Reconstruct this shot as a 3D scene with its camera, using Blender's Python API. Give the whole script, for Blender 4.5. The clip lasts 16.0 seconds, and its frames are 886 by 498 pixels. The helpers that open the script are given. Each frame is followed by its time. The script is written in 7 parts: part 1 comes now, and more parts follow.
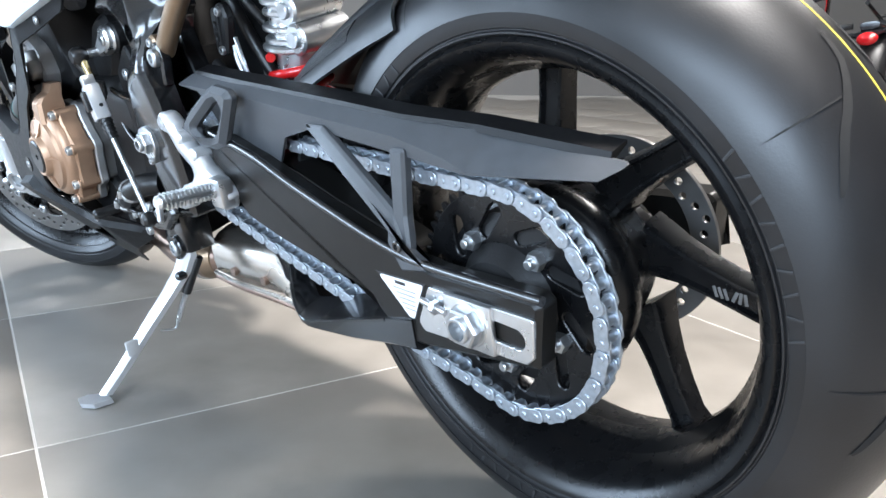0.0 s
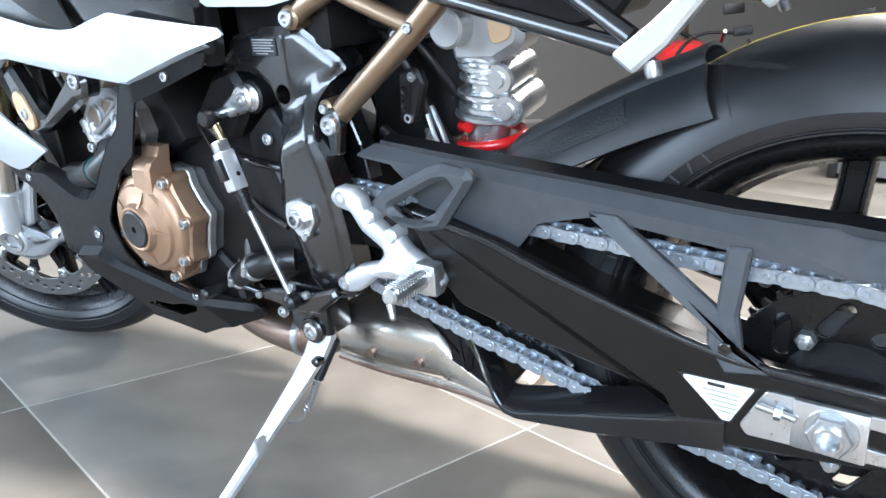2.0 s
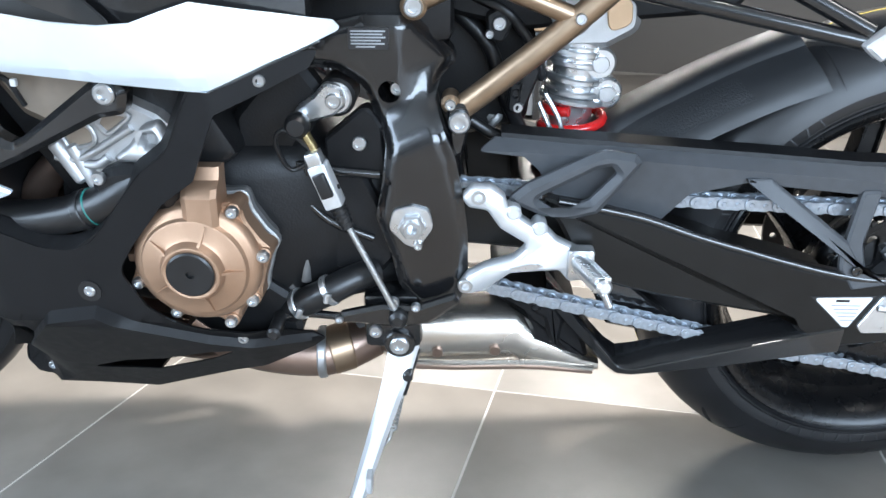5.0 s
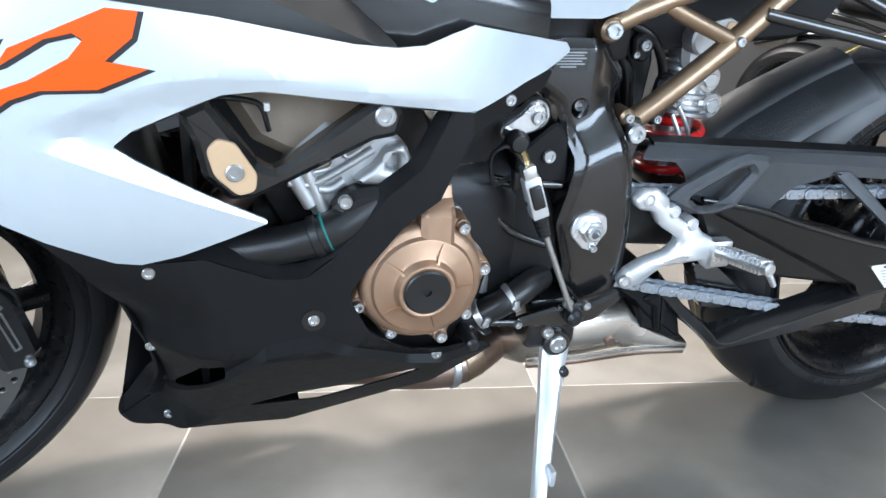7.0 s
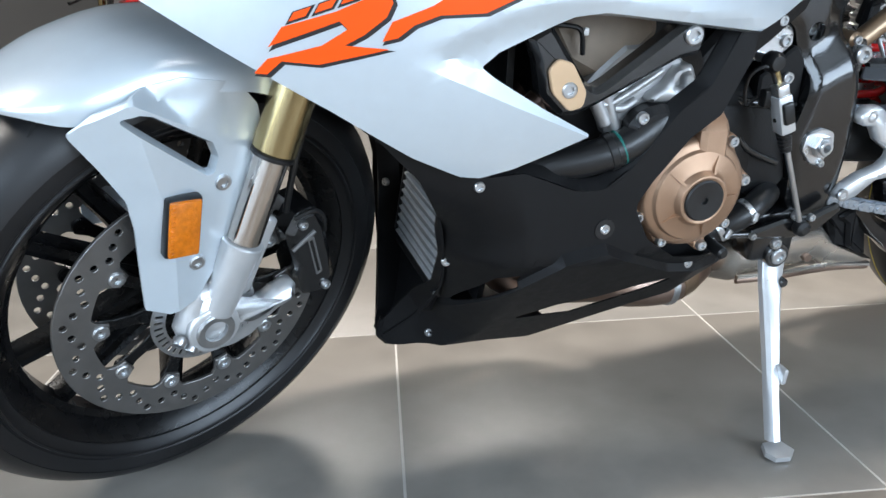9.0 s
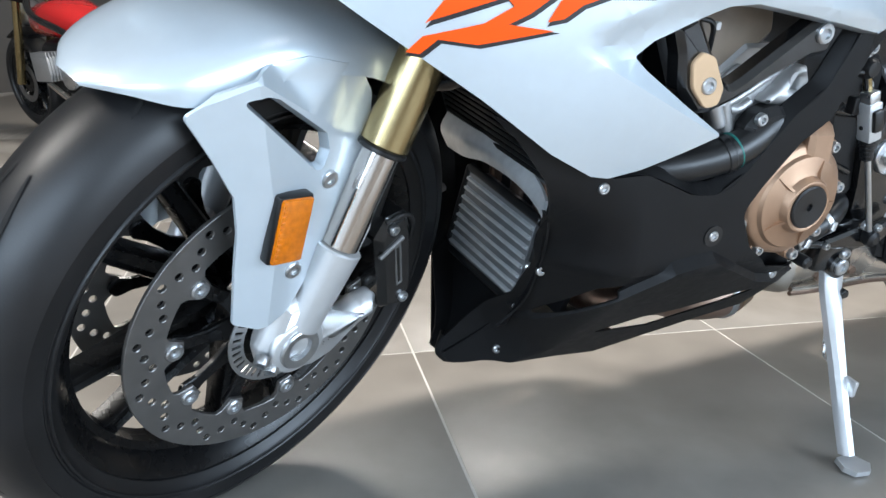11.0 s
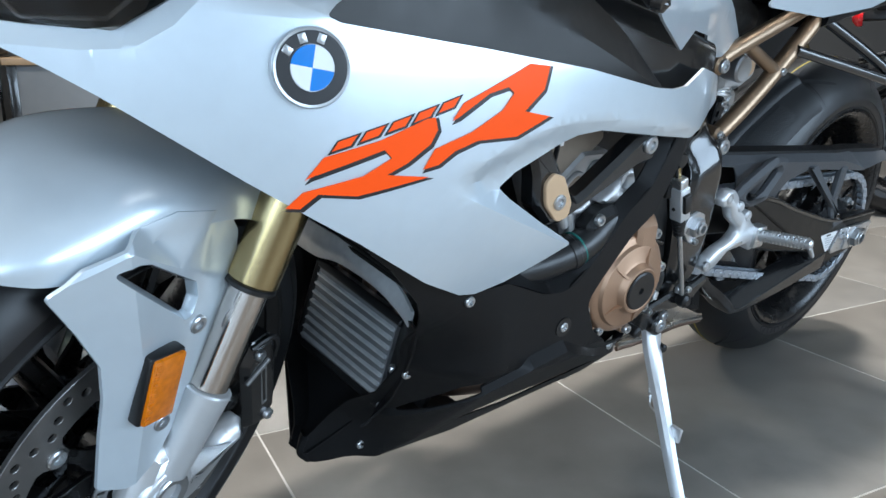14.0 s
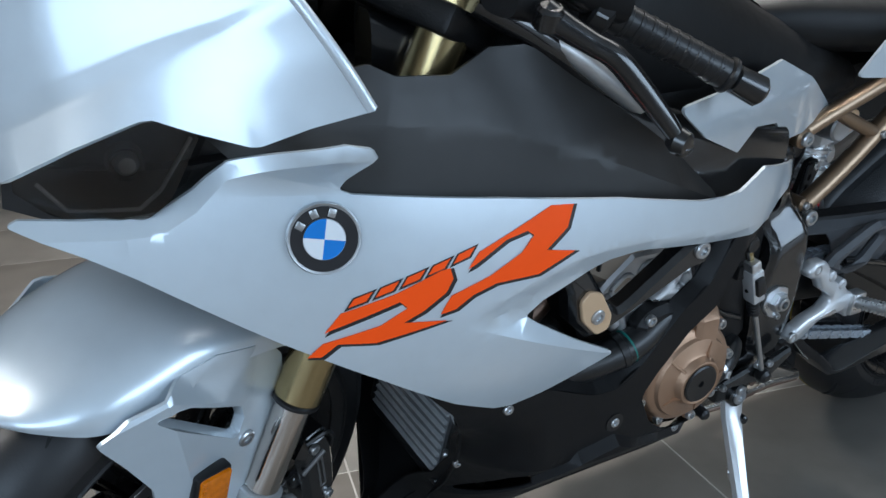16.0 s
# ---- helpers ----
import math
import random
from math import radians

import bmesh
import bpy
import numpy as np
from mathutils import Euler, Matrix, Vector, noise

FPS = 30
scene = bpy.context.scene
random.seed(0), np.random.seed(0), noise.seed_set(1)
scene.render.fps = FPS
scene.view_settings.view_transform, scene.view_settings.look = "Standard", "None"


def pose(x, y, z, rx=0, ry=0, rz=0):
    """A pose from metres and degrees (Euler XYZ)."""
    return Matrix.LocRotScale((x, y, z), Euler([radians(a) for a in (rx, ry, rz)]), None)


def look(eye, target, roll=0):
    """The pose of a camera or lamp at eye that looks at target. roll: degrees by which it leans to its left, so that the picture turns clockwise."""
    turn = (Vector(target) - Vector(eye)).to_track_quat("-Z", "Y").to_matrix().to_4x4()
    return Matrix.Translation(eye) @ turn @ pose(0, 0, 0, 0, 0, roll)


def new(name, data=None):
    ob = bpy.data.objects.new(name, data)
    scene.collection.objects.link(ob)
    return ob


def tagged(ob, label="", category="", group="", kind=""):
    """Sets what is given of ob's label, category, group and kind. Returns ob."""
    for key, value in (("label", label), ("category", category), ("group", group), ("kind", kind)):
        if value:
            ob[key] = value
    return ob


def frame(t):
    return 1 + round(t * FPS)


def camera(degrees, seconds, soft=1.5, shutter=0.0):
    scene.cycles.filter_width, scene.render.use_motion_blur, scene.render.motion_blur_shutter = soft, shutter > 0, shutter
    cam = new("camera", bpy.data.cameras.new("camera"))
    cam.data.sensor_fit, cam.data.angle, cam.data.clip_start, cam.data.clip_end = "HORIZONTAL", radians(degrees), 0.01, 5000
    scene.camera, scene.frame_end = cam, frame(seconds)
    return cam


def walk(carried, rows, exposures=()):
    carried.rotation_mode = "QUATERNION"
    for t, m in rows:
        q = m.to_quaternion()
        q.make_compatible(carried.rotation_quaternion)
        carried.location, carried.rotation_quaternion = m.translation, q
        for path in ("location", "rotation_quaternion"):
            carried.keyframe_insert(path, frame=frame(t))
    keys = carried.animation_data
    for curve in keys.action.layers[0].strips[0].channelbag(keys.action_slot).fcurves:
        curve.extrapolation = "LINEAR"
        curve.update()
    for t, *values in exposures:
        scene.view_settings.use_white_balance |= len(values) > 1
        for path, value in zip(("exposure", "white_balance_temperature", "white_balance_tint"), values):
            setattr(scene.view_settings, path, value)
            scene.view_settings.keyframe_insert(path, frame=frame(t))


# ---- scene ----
cam = camera(59.3, 16.0)
PATH = [
    (0, (0.023, 0.07, 0.535), (-0.041, 2.004, 0.029), 0.5),
    (0.5, (-0.068, 0.083, 0.556), (-0.064, 2.016, 0.042), 0.9),
    (1, (-0.182, 0.111, 0.572), (-0.122, 2.046, 0.069), 1.7),
    (1.5, (-0.3, 0.14, 0.573), (-0.128, 2.076, 0.103), 2.3),
    (2, (-0.412, 0.183, 0.589), (-0.074, 2.099, 0.127), 1.8),
    (2.5, (-0.514, 0.238, 0.587), (-0.026, 2.122, 0.127), 1.0),
    (3, (-0.605, 0.273, 0.587), (0.022, 2.107, 0.092), -0.1),
    (3.5, (-0.681, 0.304, 0.6), (0.061, 2.079, 0.053), -1.4),
    (4, (-0.786, 0.349, 0.615), (0.134, 2.03, 0.043), -1.7),
    (6.5, (-1.225, 0.769, 0.621), (0.438, 1.757, 0.117), 1.8),
    (7, (-1.317, 0.851, 0.621), (0.381, 1.772, 0.105), 0.6),
    (7.5, (-1.392, 0.92, 0.618), (0.343, 1.765, 0.093), 0.2),
    (8, (-1.464, 0.979, 0.609), (0.28, 1.806, 0.083), -0.4),
    (8.5, (-1.524, 1.028, 0.595), (0.189, 1.903, 0.048), -1.1),
    (9, (-1.56, 1.076, 0.576), (0.118, 2.007, 0.013), -1.9),
    (11.5, (-1.599, 1.341, 0.543), (0.245, 1.93, 0.043), 1.0),
    (12, (-1.607, 1.36, 0.562), (0.281, 1.801, 0.071), 1.7),
    (12.5, (-1.607, 1.363, 0.572), (0.316, 1.644, 0.1), 1.7),
    (13, (-1.609, 1.37, 0.588), (0.332, 1.515, 0.128), 1.4),
    (13.5, (-1.603, 1.376, 0.621), (0.334, 1.523, 0.146), 0.7),
    (14, (-1.586, 1.377, 0.654), (0.34, 1.596, 0.16), 0.1),
    (14.5, (-1.574, 1.366, 0.692), (0.338, 1.65, 0.18), -0.1),
    (15, (-1.58, 1.35, 0.73), (0.323, 1.673, 0.208), -0.3),
    (15.5, (-1.579, 1.332, 0.766), (0.308, 1.723, 0.229), -0.9),
    (16, (-1.554, 1.275, 0.801), (0.279, 1.845, 0.24), -2.2),
]
EXPOSURES = [(0.0, 0.96, 5950, 10), (3.5, 0.88, 6000, 10), (6.5, 0.66, 6040, 10), (7.5, 0.43, 6060, 10), (9.0, 0.24, 6170, 10), (11.5, 0.36, 6090, 9), (12.5, 0.20, 6000, 6), (14.0, -0.13, 5860, 7), (16.0, -0.75, 5830, 8)]
walk(cam, [(t, look(eye, target, roll)) for t, eye, target, roll in PATH], EXPOSURES)

# ---------------------------------------------------------------- light
world = bpy.data.worlds.new("showroom_sky")
scene.world = world
world.use_nodes = True
wn = world.node_tree.nodes
sky = wn.new("ShaderNodeTexSky")
sky.sky_type, sky.sun_disc = 'NISHITA', False
sky.sun_elevation, sky.sun_rotation = radians(50), radians(200)
wn["Background"].inputs["Strength"].default_value = 0.12
world.node_tree.links.new(sky.outputs[0], wn["Background"].inputs["Color"])


def area_lamp(name, eye, target, sx, sy, watts, colour):
    lamp = bpy.data.lights.new(name, 'AREA')
    lamp.shape, lamp.size, lamp.size_y = 'RECTANGLE', sx, sy
    lamp.energy, lamp.color = watts, colour
    ob = new(name, lamp)
    ob.matrix_world = look(eye, target)
    return ob


ROOM = (-7.0, 8.0, -5.0, 9.0, 3.6)     # x0 x1 y0 y1 height
area_lamp("ceiling_panel_lamp", (0.62, 0.60, 3.5), (0.62, 0.60, 0), 0.36, 0.36, 180, (1.0, 0.90, 0.79))
area_lamp("ceiling_panel_lamp", (0.9, -0.6, 3.5), (0.9, -0.6, 0), 1.3, 1.3, 25, (1.0, 0.94, 0.87))
area_lamp("ceiling_panel_lamp", (2.6, 3.6, 3.5), (2.6, 3.6, 0), 1.2, 1.2, 120, (1.0, 0.92, 0.82))
area_lamp("ceiling_panel_lamp", (-3.2, 4.4, 3.5), (-3.2, 4.4, 0), 1.2, 1.2, 120, (1.0, 0.92, 0.82))
area_lamp("window_light", (-3.2, -4.85, 1.75), (-3.2, 0, 1.4), 6.0, 2.6, 400, (0.72, 0.86, 1.0))
area_lamp("window_light", (-6.85, 2.0, 1.75), (0, 2.0, 1.2), 5.6, 2.6, 290, (0.72, 0.86, 1.0))


# ---------------------------------------------------------------- materials
def mat(name, colour, rough=0.5, metal=0.0, var=0.12, scale=30.0, bump=0.0, bump_scale=400.0, coat=0.0, rough_var=0.1, spec=0.5, flake=0.0, emit=0.0):
    m = bpy.data.materials.new(name)
    m.use_nodes = True
    nt = m.node_tree
    b = nt.nodes["Principled BSDF"]
    co = nt.nodes.new("ShaderNodeTexCoord")
    n1 = nt.nodes.new("ShaderNodeTexNoise")
    n1.inputs["Scale"].default_value, n1.inputs["Detail"].default_value = scale, 6
    nt.links.new(co.outputs["Object"], n1.inputs["Vector"])
    n2 = nt.nodes.new("ShaderNodeTexNoise")
    n2.inputs["Scale"].default_value, n2.inputs["Detail"].default_value = scale * 0.12, 3
    nt.links.new(co.outputs["Object"], n2.inputs["Vector"])
    add = nt.nodes.new("ShaderNodeMath")
    add.operation = 'ADD'
    nt.links.new(n1.outputs["Fac"], add.inputs[0])
    nt.links.new(n2.outputs["Fac"], add.inputs[1])
    ramp = nt.nodes.new("ShaderNodeMapRange")
    ramp.inputs["From Min"].default_value, ramp.inputs["From Max"].default_value = 0.6, 1.4
    ramp.inputs["To Min"].default_value, ramp.inputs["To Max"].default_value = 1 - var, 1 + var
    nt.links.new(add.outputs[0], ramp.inputs["Value"])
    mul = nt.nodes.new("ShaderNodeVectorMath")
    mul.operation = 'SCALE'
    mul.inputs[0].default_value = colour
    nt.links.new(ramp.outputs[0], mul.inputs["Scale"])
    nt.links.new(mul.outputs[0], b.inputs["Base Color"])
    rr = nt.nodes.new("ShaderNodeMapRange")
    rr.inputs["To Min"].default_value, rr.inputs["To Max"].default_value = max(0.02, rough - rough_var), min(1, rough + rough_var)
    nt.links.new(n1.outputs["Fac"], rr.inputs["Value"])
    nt.links.new(rr.outputs[0], b.inputs["Roughness"])
    b.inputs["Metallic"].default_value = metal
    b.inputs["Specular IOR Level"].default_value = spec
    b.inputs["Coat Weight"].default_value = coat
    b.inputs["Coat Roughness"].default_value = 0.06
    if bump or flake:
        n3 = nt.nodes.new("ShaderNodeTexNoise")
        n3.inputs["Scale"].default_value, n3.inputs["Detail"].default_value = bump_scale, 2
        nt.links.new(co.outputs["Object"], n3.inputs["Vector"])
        bp = nt.nodes.new("ShaderNodeBump")
        bp.inputs["Strength"].default_value, bp.inputs["Distance"].default_value = bump, 0.001
        nt.links.new(n3.outputs["Fac"], bp.inputs["Height"])
        nt.links.new(bp.outputs[0], b.inputs["Normal"])
    return m


M_WHITE = mat("silver_white_paint", (0.632, 0.702, 0.757), 0.32, 0.42, 0.03, 60, 0.03, 1500, coat=1.0, rough_var=0.04)
M_WHITE.node_tree.nodes["Principled BSDF"].inputs["Coat Roughness"].default_value = 0.055
M_PLASTIC = mat("matte_black_plastic", (0.0055, 0.0055, 0.006), 0.46, 0, 0.25, 90, 0.12, 1800, spec=0.24)
M_FRAME = mat("black_painted_frame", (0.006, 0.006, 0.0065), 0.22, 0.0, 0.2, 40, 0.02, 1600, coat=0.6, spec=0.6, rough_var=0.04)
M_ARM = mat("black_swingarm_paint", (0.006, 0.0057, 0.0053), 0.36, 0.0, 0.25, 40, 0.08, 1200, spec=0.33)
M_GUARD = mat("dark_grey_moulded_plastic", (0.052, 0.055, 0.060), 0.46, 0, 0.18, 70, 0.25, 1300)
M_RUBBER = mat("tyre_rubber", (0.0080, 0.0080, 0.0088), 0.40, 0, 0.35, 14, 0.10, 500, rough_var=0.14, spec=0.50)
M_SIDEWALL = mat("tyre_sidewall_print", (0.018, 0.018, 0.019), 0.5, 0, 0.2, 40)
M_RIM = mat("satin_black_rim", (0.004, 0.004, 0.0044), 0.28, 0.0, 0.2, 50, 0.04, 900, spec=0.36)
M_BRONZE = mat("bronze_cover", (0.41, 0.262, 0.172), 0.42, 0.75, 0.10, 60, 0.3, 900)
M_SUB = mat("bronze_tube", (0.29, 0.205, 0.135), 0.34, 0.85, 0.08, 60, 0.08, 900)
M_GOLD = mat("gold_anodised", (0.42, 0.33, 0.17), 0.24, 0.95, 0.06, 30, 0.03, 300, rough_var=0.06)
M_ALU = mat("machined_aluminium", (0.66, 0.67, 0.68), 0.30, 0.95, 0.08, 80, 0.10, 700)
M_CAST = mat("cast_aluminium", (0.46, 0.46, 0.46), 0.48, 0.85, 0.12, 60, 0.35, 500)
M_SILVER = mat("silver_painted_alloy", (0.66, 0.67, 0.68), 0.32, 0.6, 0.05, 60, 0.08, 800)
M_CHROME = mat("hard_chrome_tube", (0.62, 0.58, 0.54), 0.14, 1.0, 0.03, 30, rough_var=0.04)
M_STEEL = mat("zinc_steel", (0.52, 0.53, 0.54), 0.32, 0.95, 0.12, 120, 0.1, 900)
M_CHAIN = mat("grey_blue_chain_steel", (0.40, 0.435, 0.48), 0.34, 0.72, 0.25, 160, 0.2, 600)
M_EXH = mat("brushed_stainless", (0.60, 0.55, 0.49), 0.24, 0.95, 0.08, 10, 0.03, 200)
M_HEAT = mat("heat_tinted_steel", (0.27, 0.19, 0.15), 0.32, 0.9, 0.3, 18, 0.08, 300)
M_DISC = mat("brushed_brake_disc", (0.22, 0.212, 0.205), 0.42, 0.85, 0.12, 60, 0.15, 600)
M_RED = mat("red_spring_paint", (0.55, 0.012, 0.012), 0.25, 0, 0.08, 40, coat=0.5)
M_ORANGE = mat("orange_decal", (1.0, 0.092, 0.006), 0.42, 0, 0.03, 40, spec=0.2)
M_DECAL_BLACK = mat("black_decal", (0.015, 0.015, 0.017), 0.35, 0, 0.1, 40, coat=0.3)
M_BLUE = mat("blue_enamel", (0.02, 0.20, 0.62), 0.2, 0, 0.04, 40, coat=0.6)
M_ENAMEL = mat("white_enamel", (0.78, 0.80, 0.82), 0.2, 0, 0.03, 40, coat=0.6)
M_LABEL = mat("white_label", (0.70, 0.70, 0.70), 0.5, 0, 0.05, 60)
M_GREY = mat("grey_print", (0.30, 0.31, 0.32), 0.55, 0, 0.08, 60)
M_AMBER = mat("amber_reflector", (0.66, 0.17, 0.0), 0.16, 0, 0.30, 160, 0.7, 240, coat=0.8, spec=0.5)
M_HOSE = mat("black_rubber_hose", (0.009, 0.009, 0.0095), 0.34, 0, 0.2, 60, 0.08, 500)
M_SEAT = mat("black_seat_cover", (0.006, 0.006, 0.0063), 0.5, 0, 0.2, 60, 0.3, 900, spec=0.22)
M_INFILL = mat("satin_black_infill", (0.013, 0.0122, 0.0115), 0.40, 0, 0.2, 70, 0.10, 1800, spec=0.42)
M_DARK = mat("dark_engine_casting", (0.007, 0.007, 0.0075), 0.42, 0.1, 0.25, 40, 0.3, 400, spec=0.34)
M_RAD = mat("radiator_aluminium", (0.74, 0.76, 0.77), 0.36, 0.6, 0.15, 80, 0.15, 500)
M_CORE = mat("radiator_core", (0.13, 0.132, 0.135), 0.5, 0.4, 0.2, 200, 0.4, 900)
M_CASE = mat("dull_engine_casting", (0.17, 0.168, 0.165), 0.5, 0.6, 0.2, 40, 0.4, 400)
M_TAN = mat("raw_sand_cast_pad", (0.60, 0.41, 0.25), 0.45, 0.25, 0.06, 60, 0.1, 700)
M_INLET = mat("brown_inlet_trunk", (0.215, 0.172, 0.132), 0.35, 0, 0.2, 40, 0.2, 300)
M_GREEN = mat("green_rubber_ring", (0.015, 0.15, 0.13), 0.4, 0, 0.1, 60)
M_YELLOW = mat("yellow_paint_line", (0.55, 0.42, 0.05), 0.6, 0, 0.15, 60)
M_LENS = mat("smoked_lamp_lens", (0.34, 0.32, 0.30), 0.03, 0, 0.04, 20, rough_var=0.01)
M_LENS.node_tree.nodes["Principled BSDF"].inputs["Transmission Weight"].default_value = 1.0
M_LENS.node_tree.nodes["Principled BSDF"].inputs["IOR"].default_value = 1.42


# ---------------------------------------------------------------- mesh helpers
def finish(bm, sharp=38):
    bmesh.ops.remove_doubles(bm, verts=bm.verts, dist=1e-6)
    bmesh.ops.recalc_face_normals(bm, faces=bm.faces)
    for f in bm.faces:
        f.smooth = True
    lim = radians(sharp)
    for e in bm.edges:
        if len(e.link_faces) == 2 and e.calc_face_angle(0) > lim:
            e.smooth = False


def part(name, bm, material, parent=None, label="", sharp=38):
    finish(bm, sharp)
    me = bpy.data.meshes.new(name)
    bm.to_mesh(me)
    bm.free()
    me.materials.append(material)
    ob = new(name, me)
    if parent is not None:
        ob.parent = parent
    if label:
        tagged(ob, label)
    return ob


def join(*bms):
    out = bmesh.new()
    for b in bms:
        me = bpy.data.meshes.new("tmp")
        b.to_mesh(me)
        b.free()
        out.from_mesh(me)
        bpy.data.meshes.remove(me)
    return out


def moved(bm, m):
    bmesh.ops.transform(bm, matrix=m, verts=bm.verts)
    return bm


MID = (-0.048, 0.0335)      # the middle plane lies at y = MID[0] + MID[1] * x
SHIFT = Matrix(((1, 0, 0, 0), (MID[1], 1, 0, MID[0]), (0, 0, 1, 0), (0, 0, 0, 1)))
FLIP = Matrix(((1, 0, 0, 0), (2 * MID[1], -1, 0, 2 * MID[0]), (0, 0, 1, 0), (0, 0, 0, 1)))


def mirror(bm, plain=False):
    if plain:
        bmesh.ops.scale(bm, vec=(1, -1, 1), verts=bm.verts)
    else:
        bmesh.ops.transform(bm, matrix=FLIP, verts=bm.verts)
    bmesh.ops.reverse_faces(bm, faces=bm.faces)
    return bm


def rounded(pts, r, n=4):
    """Rounds the corners of a closed outline; a corner may bring its own radius as a third number."""
    out = []
    k = len(pts)
    for i in range(k):
        p = Vector(pts[i][:2])
        rr = pts[i][2] if len(pts[i]) > 2 else r
        a, b = Vector(pts[i - 1][:2]), Vector(pts[(i + 1) % k][:2])
        da, db = a - p, b - p
        la, lb = da.length, db.length
        if rr <= 0 or la < 1e-6 or lb < 1e-6 or abs(da.normalized().dot(db.normalized())) > 0.999:
            out.append(p)
            continue
        ang = da.angle(db)
        cut = min(rr / math.tan(ang / 2), la * 0.45, lb * 0.45)
        s, e = p + da * (cut / la), p + db * (cut / lb)
        for j in range(n + 1):
            t = j / n
            out.append((1 - t) ** 2 * s + 2 * t * (1 - t) * p + t * t * e)
    return out


def spline(pts, n=6, closed=False):
    """Catmull-Rom through the points."""
    P = [Vector(p) for p in pts]
    k = len(P)
    out = []
    for i in range(k if closed else k - 1):
        p0 = P[(i - 1) % k] if closed or i > 0 else P[0] * 2 - P[1]
        p1, p2 = P[i], P[(i + 1) % k]
        p3 = P[(i + 2) % k] if closed or i + 2 < k else P[-1] * 2 - P[-2]
        for j in range(n):
            t = j / n
            out.append(0.5 * (2 * p1 + (p2 - p0) * t + (2 * p0 - 5 * p1 + 4 * p2 - p3) * t * t + (3 * p1 - p0 - 3 * p2 + p3) * t ** 3))
    if not closed:
        out.append(P[-1])
    return out


def offset(poly, d):
    """Moves a closed outline inwards by d."""
    k = len(poly)
    area = sum(poly[i - 1][0] * poly[i][1] - poly[i][0] * poly[i - 1][1] for i in range(k))
    sg = 1 if area > 0 else -1
    out = []
    for i in range(k):
        a, p, b = poly[i - 1], poly[i], poly[(i + 1) % k]
        e1, e2 = (p - a).normalized(), (b - p).normalized()
        n = Vector((-(e1.y + e2.y), e1.x + e2.x)) * sg
        if n.length < 1e-6:
            out.append(p.copy())
            continue
        n.normalize()
        c = max(0.4, n.dot(Vector((-e1.y, e1.x)) * sg))
        out.append(p + n * (d / c))
    return out


def plate(outline, y0, y1, bev=0.002, r=0.0, holes=(), f=None):
    """A flat part in the side plane (x, z) from y0 to y1, its outer rim rounded by bev; holes go through. f(x, z) shifts it in y."""
    outer = rounded(outline, r) if r >= 0 else [Vector(p) for p in outline]
    loops = [outer] + [[Vector(p) for p in h] for h in holes]
    bm = bmesh.new()
    caps = {0: [], 1: []}
    for li, loop in enumerate(loops):
        inner = offset(loop, bev if li == 0 else -bev) if bev else loop
        rings = [(inner, y0), (loop, y0 + bev), (loop, y1 - bev), (inner, y1)] if bev else [(loop, y0), (loop, y1)]
        vs = [[bm.verts.new((p.x, y, p.y)) for p in ring] for ring, y in rings]
        k = len(loop)
        for a, b in zip(vs, vs[1:]):
            for i in range(k):
                bm.faces.new((a[i], a[(i + 1) % k], b[(i + 1) % k], b[i]))
        caps[0].append(vs[0])
        caps[1].append(vs[-1])
    for c in caps.values():
        if len(c) == 1:
            bm.faces.new(c[0])
        else:
            edges = []
            for ring in c:
                for i in range(len(ring)):
                    edges.append(bm.edges.get((ring[i - 1], ring[i])))
            bmesh.ops.triangle_fill(bm, use_beauty=True, edges=edges)
    if f:
        for v in bm.verts:
            v.co.y += f(v.co.x, v.co.z)
    return bm


